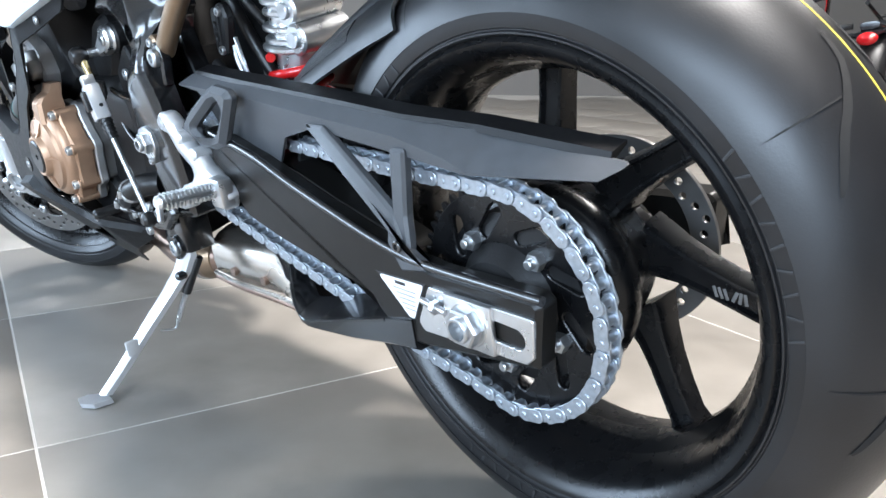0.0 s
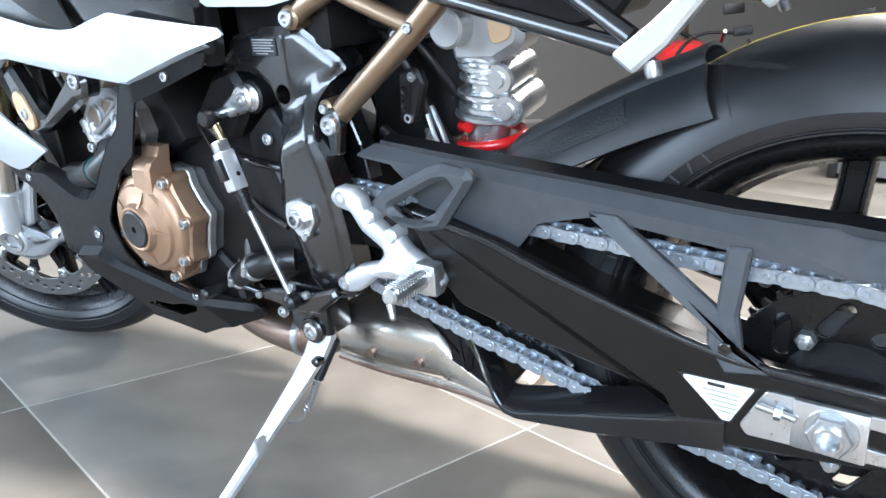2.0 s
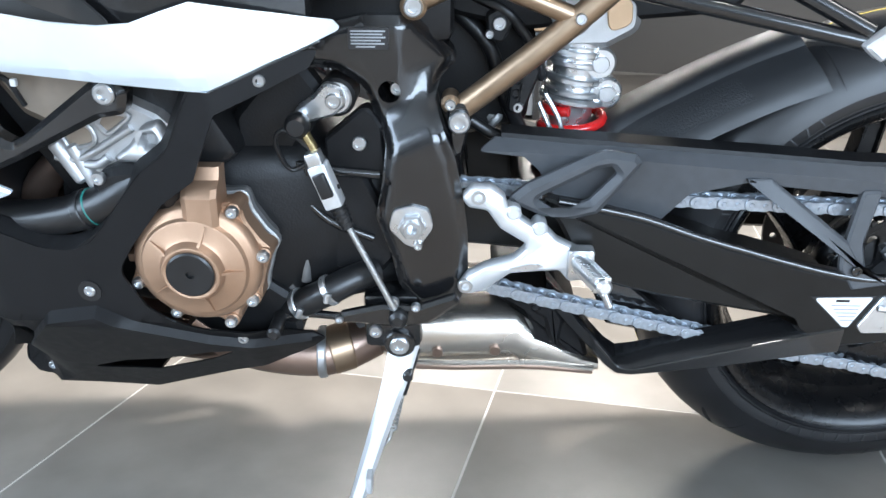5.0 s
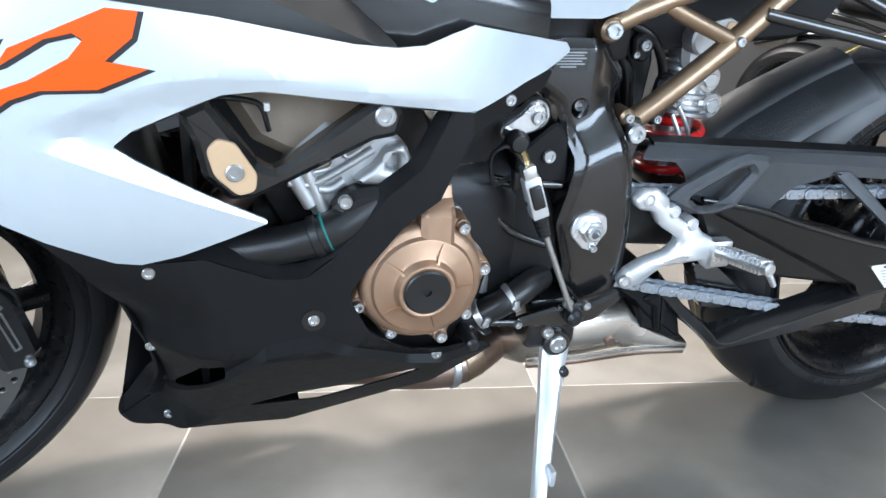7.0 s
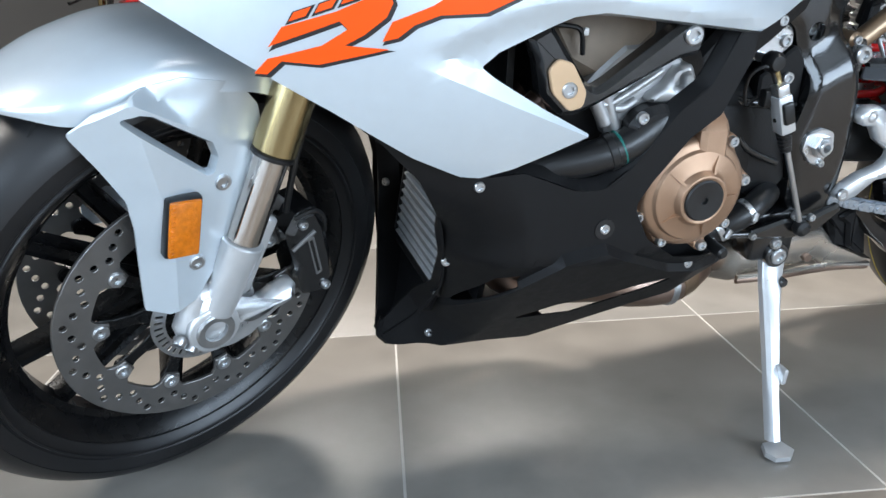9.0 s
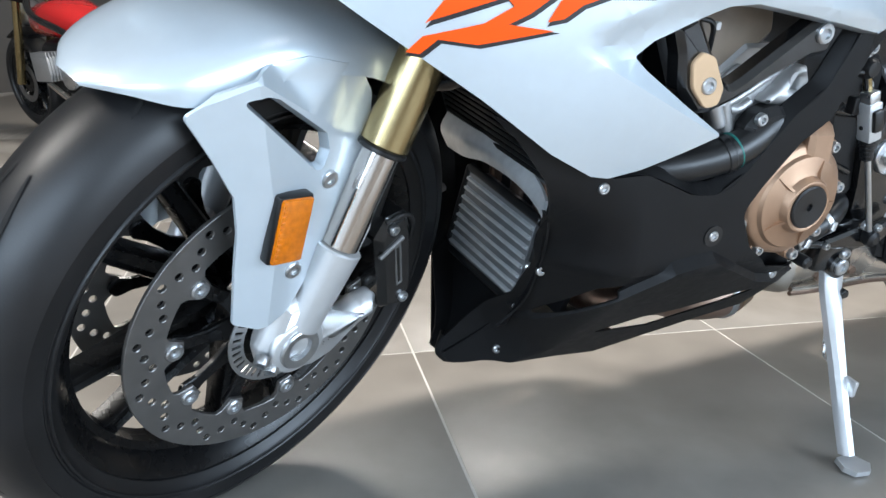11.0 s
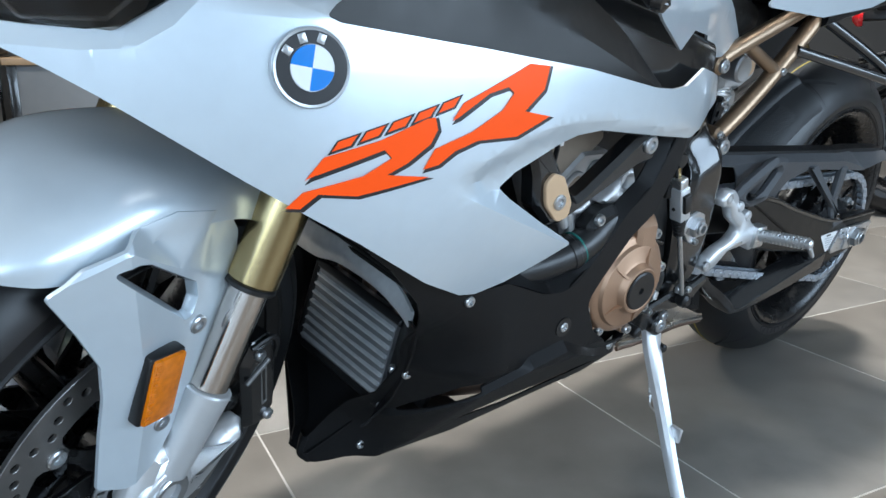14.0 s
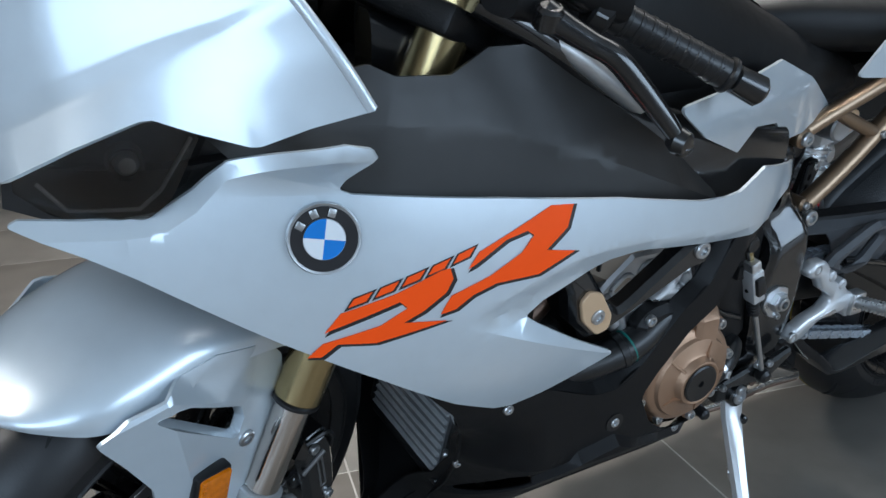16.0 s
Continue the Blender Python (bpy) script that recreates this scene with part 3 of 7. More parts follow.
P("tread_stripe", moved(lathe([(0.3258, -0.0012), (0.3258, 0.0012), (0.325, 0.0012), (0.325, -0.0012)], 128), AX), M_YELLOW, "thin yellow moulding line", RW)


def sidewall_bars(r, y, spans, h, slant=0.0):
    """Raised bars in place of moulded lettering."""
    bms = []
    for a in spans:
        b = box(-0.0013, 0.0013, -0.0006, 0.0004, -h / 2, h / 2, 0.0003)
        bms.append(moved(b, Matrix.Rotation(-radians(a), 4, 'Y') @ at(r, y, 0) @ Matrix.Rotation(radians(90 + slant), 4, 'Y')))
    return join(*bms)


for a in (22, 142, 262):
    for k in range(9):
        P("moulded_bar", moved(sidewall_bars(0.2515, 0.0825, [a + 4.2 * k], 0.012, 14 - 28 * (k % 2)), AX), M_SIDEWALL, "", RW)

# ---- front wheel (turned with the fork)
FX = Matrix.Translation(HUB)
FT = FX @ Matrix.Rotation(radians(4), 4, HEAD)
FW = F("front_wheel", moved(lathe(rim_profile(0.230, 0.096), 96), FT), M_RIM, "satin black forged front wheel")
F("tyre", moved(lathe(tyre_profile(0.2950, 0.114, 0.221), 128), FT), M_RUBBER, "black sport tyre, front", FW)
F("hub", moved(lathe([(0.02, -0.06), (0.045, -0.06), (0.048, -0.03), (0.036, -0.015), (0.036, 0.015), (0.048, 0.03), (0.045, 0.06), (0.02, 0.06)], 40), FX), M_RIM, "", FW)
for i in range(5):
    for sd in (-1, 1):
        F("spoke", moved(spoke(0.035, 0.212, 0.015, 0.010, 0.0, 0.0, 0.016, 0.011, 0.010 * sd, 0.048 * sd), FX @ Matrix.Rotation(-radians(48 + 72 * i), 4, 'Y')), M_RIM, "", FW)
cuts = []
for i in range(9):
    a = radians(40 * i + 5)
    for s in (1, -1):
        cuts.append(tread_cut([(a, 0.010 * s), (a - 0.12, 0.016 * s), (a - 0.30, 0.022 * s), (a - 0.42, 0.034 * s)], 0.2950, 0.114, 0.0024))
tagged(F("tread_pattern", moved(join(*cuts), FT), M_CUT, "fine dark sipes of the front tyre", FW), kind="stuff")
for s in (1, -1):
    dk = F("brake_disc", moved(disc(0.122, 0.162, 0.061 * s, 0.005, 60, 10), FX), M_DISC, "drilled steel front brake disc", FW)
    for i in range(10):
        a = 2 * math.pi * i / 10 + 0.079
        c, t = math.cos(a), math.sin(a)
        F("disc_carrier", moved(plate([(0.030, -0.0125), (0.052, -0.013), (0.072, -0.0075, 0.02), (0.095, -0.0075, 0.01), (0.112, -0.012, 0.008), (0.121, 0, 0.008), (0.112, 0.012, 0.008), (0.095, 0.0075, 0.01), (0.072, 0.0075, 0.02), (0.052, 0.013), (0.030, 0.0125)], 0.055 * s - 0.003, 0.055 * s + 0.003, 0.001, 0.003), FX @ Matrix.Rotation(-a, 4, 'Y')), M_RIM, "", dk)
        b0 = FX @ Vector((0.1120 * c, 0.061 * s, 0.1120 * t))
        F("bobbin", bolt(b0, 0.0095, 0.0060, FX.to_3x3() @ Vector((0, s, 0))), M_STEEL, "", dk)
sens = [ring_pts(0, 0, 0.047, 30)]
for k in range(40):
    a = 2 * math.pi * k / 40
    sens.append([(0.050 * math.cos(a - .03), 0.050 * math.sin(a - .03)), (0.060 * math.cos(a - .03), 0.060 * math.sin(a - .03)), (0.060 * math.cos(a + .03), 0.060 * math.sin(a + .03)), (0.050 * math.cos(a + .03), 0.050 * math.sin(a + .03))])
F("sensor_ring", moved(plate(ring_pts(0, 0, 0.064, 48), 0.080, 0.0815, 0, 0, sens), FX), M_STEEL, "slotted wheel-speed sensor ring", FW)

# ---- fork, calliper, mudguard (turned)
UP = Vector((-math.sin(radians(21.6)), 0, math.cos(radians(21.6))))


def along(base, d, y=None):
    return Vector(base) + UP * d


for s in (1, -1):
    foot = HUB + Vector((0.001, 0.105 * s, -0.006))
    leg = F("fork_leg", rod(foot + Vector((0, -0.006 * s, 0)) + UP * 0.022, foot + UP * 0.118, 0.0195, 0.0240, 32), M_SILVER, "silver cast fork foot with chrome tube and gold outer tube")
    F("chrome_tube", rod(foot + UP * 0.118, foot + UP * 0.235, 0.0188, None, 32), M_CHROME, "", leg)
    F("dust_seal", rod(foot + UP * 0.221, foot + UP * 0.227, 0.0245, None, 32), M_HOSE, "", leg)
    F("gold_tube", rod(foot + UP * 0.226, foot + UP * 0.69, 0.0242, 0.0240, 40, 0.003), M_GOLD, "", leg)
    fx, fz = foot.x, foot.z
    F("axle_clamp", plate([(fx + 0.034, fz - 0.018, 0.012), (fx + 0.010, fz - 0.038, 0.02), (fx - 0.022, fz - 0.044, 0.02), (fx - 0.050, fz - 0.038, 0.02), (fx - 0.085, fz - 0.014), (fx - 0.112, fz - 0.006, 0.012), (fx - 0.114, fz + 0.022, 0.010), (fx - 0.086, fz + 0.018), (fx - 0.048, fz + 0.000, 0.02), (fx - 0.032, fz + 0.024, 0.02), (fx - 0.020, fz + 0.060), (fx + 0.018, fz + 0.060), (fx + 0.040, fz + 0.006)], 0.090 * s - 0.019, 0.090 * s + 0.019, 0.012, 0.012), M_SILVER, "silver axle clamp", leg, 60)
    F("axle_boss", moved(lathe([(0.014, 0.0), (0.0290, 0.0), (0.0310, -0.0015), (0.0325, -0.006), (0.0340, -0.036), (0.014, -0.040)], 48), at(fx, 0.1120 * s, fz + 0.002) @ (Matrix.Identity(4) if s > 0 else Matrix.Rotation(math.pi, 4, "X"))), M_SILVER, "", leg, 50)
    F("calliper_arm", plate([(fx - 0.030, fz + 0.020), (fx - 0.052, fz + 0.030, 0.01), (fx - 0.072, fz + 0.075, 0.02), (fx - 0.092, fz + 0.118, 0.008), (fx - 0.078, fz + 0.126, 0.006), (fx - 0.050, fz + 0.085)], 0.092 * s - 0.009, 0.092 * s + 0.009, 0.004, 0.006), M_SILVER, "", leg)
    F("axle_end", moved(lathe([(0.014, 0.002), (0.022, 0.0035), (0.0235, 0.002), (0.0235, -0.02), (0.004, -0.02), (0.004, -0.016), (0.0125, -0.015)], 32), at(fx, 0.1125 * s, fz + 0.002) @ (Matrix.Identity(4) if s > 0 else Matrix.Rotation(math.pi, 4, "X"))), M_STEEL, "hollow axle end", leg)
    for dx, dz in ((0.034, -0.022), (0.046, -0.006)):
        F("pinch_bolt", bolt((fx + dx - 0.008, 0.104 * s, fz + dz + 0.008), 0.0080, 0.010, (0.7, 0.6 * s, -0.35)), M_STEEL, "", leg)
    cal = F("brake_calliper", plate([(1.336, 0.374, 0.008), (1.322, 0.398, 0.008), (1.296, 0.402, 0.008), (1.284, 0.376, 0.01), (1.274, 0.330, 0.02), (1.268, 0.292, 0.010), (1.282, 0.268, 0.010), (1.312, 0.272, 0.01), (1.322, 0.318, 0.03)], 0.066 * s - 0.034, 0.066 * s + 0.034, 0.008, 0.006), M_FRAME, "black radial brake calliper")
    F("calliper_badge", plate([(1.310, 0.362), (1.301, 0.364), (1.288, 0.306), (1.297, 0.303)], 0.1003 * s - 0.0006, 0.1003 * s + 0.0006, 0.0004, 0.002, [[(1.3072, 0.3585), (1.3030, 0.3595), (1.2912, 0.3085), (1.2950, 0.3070)]]), M_CASE, "", cal)
    for q in ((1.317, 0.386), (1.284, 0.284)):
        F("calliper_bolt", bolt((q[0], 0.099 * s, q[1]), 0.0065, 0.006, (0, s, 0)), M_STEEL, "", cal)
    F("bleed_pipe", tube([(1.325, 0.096 * s, 0.394), (1.300, 0.100 * s, 0.400), (1.286, 0.098 * s, 0.384), (1.282, 0.094 * s, 0.362)], 0.0028, 8), M_HOSE, "", cal)
    F("pad_pin", rod((1.330, 0.100 * s, 0.352), (1.300, 0.101 * s, 0.372), 0.0030, None, 10, 0.0006), M_CASE, "", cal)
F("brake_hose", tube([(1.330, 0.085, 0.40), (1.322, 0.09, 0.46), (1.30, 0.08, 0.52), (1.28, 0.05, 0.60), (1.25, 0.03, 0.68)], 0.004), M_HOSE, "thin black brake hose")

# mudguard: a hood over the tyre and two arms down to the fork feet
rows = []
HOOD = ((59, 0.318, 0.020, 0.004), (62.5, 0.320, 0.054, 0.013), (68, 0.322, 0.080, 0.034), (76, 0.324, 0.091, 0.046), (88, 0.326, 0.093, 0.044), (104, 0.325, 0.093, 0.046), (118, 0.322, 0.088, 0.050), (126, 0.320, 0.066, 0.036))
for deg, rr, hw, drop in HOOD:
    a = radians(deg)
    row = []
    for k in range(9):
        t = -1 + k / 4
        y = hw * math.sin(t * math.pi / 2) ** 1 if abs(t) < 1 else hw * t
        r2 = rr - drop * abs(t) ** 2.6
        row.append((HUB.x + r2 * math.cos(a), y, HUB.z + r2 * math.sin(a)))
    rows.append(row)
FENDER = F("front_mudguard", patch(rows, 5, 0.003), M_WHITE, "silver-white painted front mudguard with open side arms")
ARM = [(1.551, 0.553, 0.006), (1.530, 0.516, 0.02), (1.510, 0.476, 0.012), (1.506, 0.440, 0.02), (1.507, 0.337, 0.004), (1.484, 0.327, 0.004), (1.452, 0.335, 0.006), (1.420, 0.376, 0.01), (1.400, 0.408, 0.01), (1.381, 0.440, 0.01), (1.365, 0.468, 0.01), (1.354, 0.500, 0.012), (1.362, 0.545, 0.02), (1.384, 0.575, 0.01), (1.440, 0.590, 0.01), (1.490, 0.586, 0.008), (1.526, 0.571, 0.01)]
WIN = rounded([(1.511, 0.566), (1.490, 0.569), (1.478, 0.565), (1.418, 0.519), (1.412, 0.500), (1.419, 0.483), (1.428, 0.484)], 0.006)


ARM_CREASE = ([1.352, 1.397, 1.412, 1.494, 1.500, 1.522, 1.551], [0.505, 0.509, 0.524, 0.579, 0.579, 0.569, 0.557])


def hood_y(x, z):
    """Half the hood's width at that height, carried on steeply below its rim."""
    dx, dz = x - HUB.x, z - HUB.z
    deg, r = math.degrees(math.atan2(dz, dx)), math.hypot(dx, dz)
    rr, hw, drop = (float(np.interp(deg, [h[0] for h in HOOD], [h[k] for h in HOOD])) for k in (1, 2, 3))
    f = max(0.0, (rr - r) / drop)
    return hw * math.sin(min(1.0, f ** (1 / 2.6)) * math.pi / 2) + 0.30 * drop * max(0.0, f - 1)


def arm_y(x, z):
    xf = float(np.interp(z, [0.31, 0.40, 0.47, 0.59], [1.476, 1.472, 1.478, 1.500]))
    zc = float(np.interp(x, *ARM_CREASE))
    y = 0.107 - 0.36 * max(0, x - xf) - 0.16 * max(0, xf - x) * sstep(0.60, 0.50, z)
    up = max(0, z - zc)
    return min(y - 0.20 * up, max(hood_y(x, z) + 0.0006, y - 0.9 * up))


for s in (1, -1):
    bm = panel(ARM, arm_y, 0.0035, 0.006, 0.005, [WIN], [((1.476, 0.31), (1.472, 0.40)), ((1.472, 0.40), (1.478, 0.47)), ((1.478, 0.47), (1.500, 0.59))] + list(zip(list(zip(*ARM_CREASE)), list(zip(*ARM_CREASE))[1:])))
    if s < 0:
        mirror(bm, True)
    F("mudguard_arm", bm, M_WHITE, "", FENDER, 20)
    bm = edge_strip([(p.x, p.y) for p in WIN] + [(WIN[0].x, WIN[0].y)], lambda x, z: arm_y(x, z) + 0.0003, 0.0035, 0.009, 0.0015, 1)
    F("window_return", bm if s > 0 else mirror(bm, True), M_WHITE, "", FENDER, 40)
    for q in ((1.410, 0.470), (1.449, 0.385)):
        F("mudguard_bolt", bolt((q[0], s * (arm_y(*q) - 0.001), q[1]), 0.009, 0.005, (0, s, 0)), M_STEEL, "", FENDER)
    rf = F("side_reflector", moved(box(-0.0190, 0.0190, -0.006, 0.008, -0.0345, 0.0345, 0.003), at(1.463, 0.107 * s, 0.440) @ Matrix.Rotation(radians(-8), 4, 'Y')), M_HOSE, "black reflector housing with amber lens")
    F("amber_lens", moved(box(-0.0165, 0.0165, -0.004, 0.0105, -0.0325, 0.0325, 0.002), at(1.463, (0.107 + 0.001) * s, 0.440) @ Matrix.Rotation(radians(-8), 4, 'Y')), M_AMBER, "amber reflector lens", rf)
    for k in range(11):
        F("lens_rib", moved(box(0.0115, 0.0155, 0.010, 0.0116, -0.0015, 0.0015, 0.0005), at(1.463, (0.107 + 0.001) * s, 0.440) @ Matrix.Rotation(radians(-8), 4, 'Y') @ at(0, 0, -0.0275 + 0.0055 * k)), M_AMBER, "", rf)

# ---- main side fairing, silver-white
US = [0.62, 0.66, 0.72, 0.79, 0.9, 1.0, 1.1, 1.2, 1.3, 1.4, 1.53]
VS = [0.09, 0.118, 0.168, 0.198, 0.217, 0.228, 0.235, 0.229, 0.209, 0.187, 0.155]
FIT = np.polyfit(US, VS, 6)


CREASE_X = [0.79, 0.897, 0.978, 1.038, 1.081, 1.141, 1.195]
CREASE_Z = [0.612, 0.626, 0.640, 0.643, 0.638, 0.618, 0.594]
CREASE = list(zip(zip(CREASE_X, CREASE_Z), zip(CREASE_X[1:], CREASE_Z[1:]))) + [((0.985, 0.496), (1.195, 0.594))]


FOLD_X, FOLD_Z = [1.27, 1.306, 1.378, 1.402, 1.428, 1.460, 1.520], [0.756, 0.760, 0.737, 0.713, 0.697, 0.694, 0.697]
CREASE += list(zip(zip(FOLD_X, FOLD_Z), zip(FOLD_X[1:], FOLD_Z[1:])))


def fair_y(x, z):
    y = float(np.polyval(FIT, x)) - 1.4 * (z - 0.62) ** 2
    if x < 1.195:
        zu = float(np.interp(x, CREASE_X, CREASE_Z))
        zl = float(np.interp(x, [0.985, 1.195], [0.496, 0.594]))
        inside = max(0.0, min(zu - z, (z - zl) * 1.3))
        y -= 0.52 * min(inside, 0.024) * sstep(0.74, 0.86, x) * sstep(1.197, 1.130, x)
    y += 0.058 * sstep(0.724, 0.775, z) * sstep(1.42, 1.29, x)
    if x > 1.27:
        y -= 0.75 * max(0.0, z - float(np.interp(x, FOLD_X, FOLD_Z))) * sstep(1.27, 1.31, x)
    y += 0.006 * sstep(0.735, 0.70, x) * sstep(0.68, 0.62, z)
    return y


SIDE = [(1.529, 0.707), (1.482, 0.683), (1.451, 0.665), (1.357, 0.604), (1.262, 0.545), (1.183, 0.491), (1.130, 0.463), (1.108, 0.459), (1.073, 0.467), (1.028, 0.485), (0.990, 0.501), (1.051, 0.536), (1.102, 0.568), (1.119, 0.581), (1.102, 0.595), (1.060, 0.613), (1.028, 0.626), (0.995, 0.629), (0.909, 0.617), (0.800, 0.600), (0.786, 0.601, 0.004), (0.735, 0.622), (0.668, 0.647, 0.006), (0.676, 0.656), (0.726, 0.667), (0.796, 0.681), (0.820, 0.674), (0.847, 0.665), (0.874, 0.664), (0.915, 0.668), (1.029, 0.690), (1.155, 0.707), (1.288, 0.722), (1.298, 0.726), (1.283, 0.764), (1.287, 0.771), (1.304, 0.772), (1.340, 0.761), (1.376, 0.749), (1.402, 0.726), (1.428, 0.710), (1.452, 0.706), (1.486, 0.707), (1.521, 0.710)]
for s in (1, -1):
    bm = panel(SIDE, fair_y, 0.004, 0.012, 0.003, (), CREASE)
    sf = P("side_fairing", bm if s > 0 else mirror(bm), M_WHITE, "silver-white painted side fairing with orange lettering shapes", sharp=30)
    lip = edge_strip(SIDE[14:20] + [(0.786, 0.601), (0.735, 0.622), (0.690, 0.639)], lambda x, z: fair_y(x, z) - 0.0006, 0.004, 0.010, 0.002, 3)
    P("opening_return", lip if s > 0 else mirror(lip), M_WHITE, "", sf, 40)
    if s > 0:
        LEFT_FAIRING = sf

# lettering shapes and badge on the side fairing
def decal(outline, lift, material, name, parent, grow=0.0):
    o = [Vector(p) for p in outline]
    if grow:
        o = offset(o, -grow)
    return P(name, panel(o, lambda x, z: fair_y(x, z) + lift, 0.0004, 0.02, 0), material, "", parent)


R_BACK = [(1.193, 0.651), (1.183, 0.665), (1.111, 0.696), (1.087, 0.694), (1.093, 0.674), (1.115, 0.656), (1.083, 0.650), (1.122, 0.634), (1.165, 0.633), (1.188, 0.625), (1.203, 0.614), (1.217, 0.611), (1.208, 0.628), (1.172, 0.641), (1.141, 0.658), (1.129, 0.672), (1.136, 0.677), (1.157, 0.672), (1.188, 0.653)]
R_FRONT = [(1.316, 0.606), (1.303, 0.624), (1.257, 0.637), (1.218, 0.653), (1.210, 0.654), (1.207, 0.644), (1.213, 0.632), (1.233, 0.617), (1.250, 0.608), (1.211, 0.604), (1.273, 0.591), (1.305, 0.594), (1.318, 0.582), (1.329, 0.583), (1.317, 0.596), (1.270, 0.608), (1.247, 0.622), (1.254, 0.629), (1.313, 0.608)]
for o in (R_BACK, R_FRONT):
    decal([(x - 0.0027, z - 0.0018) for x, z in o], 0.0006, M_DECAL_BLACK, "decal_outline", LEFT_FAIRING, 0.0013)
    decal(o, 0.0012, M_ORANGE, "orange_decal_shape", LEFT_FAIRING)
for k in range(5):
    x = 1.300 - 0.0224 * k
    z = 0.6255 + 0.0072 * k
    decal([(x, z), (x - 0.0195, z + 0.0063), (x - 0.0265, z + 0.0178), (x - 0.0070, z + 0.0115)], 0.0008, M_DECAL_BLACK, "decal_bar", LEFT_FAIRING)
    decal([(x - 0.0030, z + 0.0032), (x - 0.0175, z + 0.0079), (x - 0.0228, z + 0.0158), (x - 0.0078, z + 0.0108)], 0.0013, M_ORANGE, "decal_bar", LEFT_FAIRING)
# round badge
BC = Vector((1.313, 0, 0.690))
BC.y = fair_y(BC.x, BC.z)
nx = Vector((-(fair_y(BC.x + .03, BC.z) - fair_y(BC.x - .03, BC.z)) / .06, 1, -(fair_y(BC.x, BC.z + .03) - fair_y(BC.x, BC.z - .03)) / .06)).normalized()
BM = Matrix.Translation(BC + nx * 0.001) @ nx.to_track_quat('Z', 'Y').to_matrix().to_4x4()
badge = P("round_badge", moved(lathe([(0, 0), (0.0295, 0), (0.0295, 0.002), (0.0285, 0.004), (0.027, 0.0036), (0, 0.0032)], 48, 'z', closed=False), BM), M_STEEL, "round enamel badge with blue and white quarters", LEFT_FAIRING)
P("badge_ring", moved(lathe([(0.017, 0.0033), (0.0265, 0.0037), (0.0265, 0.0042), (0.017, 0.0042)], 48, 'z'), BM), M_DECAL_BLACK, "", badge)
for q in range(4):
    a0 = radians(90 * q - 8)
    fan = bmesh.new()
    v = [fan.verts.new((0, 0, 0.0046))] + [fan.verts.new((0.0165 * math.cos(a0 + radians(90) * k / 8), 0.0165 * math.sin(a0 + radians(90) * k / 8), 0.0046)) for k in range(9)]
    fan.faces.new(v)
    P("badge_quarter", moved(fan, BM), M_BLUE if q % 2 else M_ENAMEL, "", badge)
for k in (-1, 0, 1):
    P("badge_bar", moved(box(-0.003, 0.003, -0.0035, 0.0035, 0.0042, 0.0047, 0.0003), BM @ Matrix.Rotation(radians(38 * k + 20), 4, 'Z') @ at(0, 0.0217, 0)), M_STEEL, "", badge)

# ---- black belly fairing
RIDGE_X, RIDGE_Z = [0.734, 0.836, 0.945, 0.998, 1.105], [0.276, 0.299, 0.355, 0.347, 0.233]
RIDGE = [((xa, za + d), (xb, zb + d)) for d in (0.005, -0.005) for xa, za, xb, zb in zip(RIDGE_X, RIDGE_Z, RIDGE_X[1:], RIDGE_Z[1:])]


def belly_y(x, z):
    y = 0.188 - 0.8 * max(0, 0.34 - z)
    g = 1 / (1 + math.exp((z - 0.39) / 0.02))
    low, bed = y - 8.3 * max(0, x - 1.03) ** 2 * g, 0.036 - 0.58 * max(0, x - 1.09)
    y = min(y, 0.5 * (low + bed + math.sqrt((low - bed) ** 2 + 0.0006)))
    y -= 0.45 * max(0, 0.79 - x)
    zr = float(np.interp(x, RIDGE_X, RIDGE_Z))
    return y + 0.012 * min(1, max(0, (zr + 0.005 - z) / 0.010)) * sstep(1.13, 1.09, x)


BELLY = [(1.245, 0.530), (1.209, 0.500), (1.169, 0.455), (1.140, 0.400, 0.02), (1.124, 0.325, 0.03), (1.120, 0.268, 0.02), (1.138, 0.222), (1.160, 0.184), (1.172, 0.165, 0.006), (1.174, 0.145, 0.008), (1.160, 0.130, 0.008), (1.140, 0.135), (1.113, 0.146), (1.090, 0.152), (1.030, 0.149), (0.965, 0.140), (0.837, 0.208), (0.729, 0.254), (0.712, 0.270), (0.760, 0.305, 0.004), (0.836, 0.319), (0.889, 0.358, 0.02), (0.912, 0.402, 0.02), (0.893, 0.432), (0.853, 0.481), (0.818, 0.506), (0.802, 0.543), (0.788, 0.575), (0.755, 0.588), (0.700, 0.612), (0.690, 0.630), (0.735, 0.626), (0.786, 0.606), (0.808, 0.606), (0.838, 0.542), (0.872, 0.513), (0.922, 0.452), (0.956, 0.427, 0.02), (0.992, 0.430, 0.02), (1.053, 0.456), (1.095, 0.455), (1.120, 0.462), (1.175, 0.492)]
SLIT = [(1.021, 0.212), (0.962, 0.238), (0.908, 0.246), (0.850, 0.268), (0.809, 0.276), (0.846, 0.249), (0.931, 0.208)]
VENT = [(1.100, 0.240), (1.092, 0.262), (1.066, 0.312), (1.040, 0.322), (1.040, 0.300), (1.080, 0.258)]
BELLY_RIGHT = [(1.245, 0.530), (1.200, 0.500), (1.160, 0.430, 0.02), (1.142, 0.355, 0.02), (1.155, 0.245, 0.02), (1.174, 0.152, 0.006), (1.165, 0.138, 0.008)] + BELLY[10:]


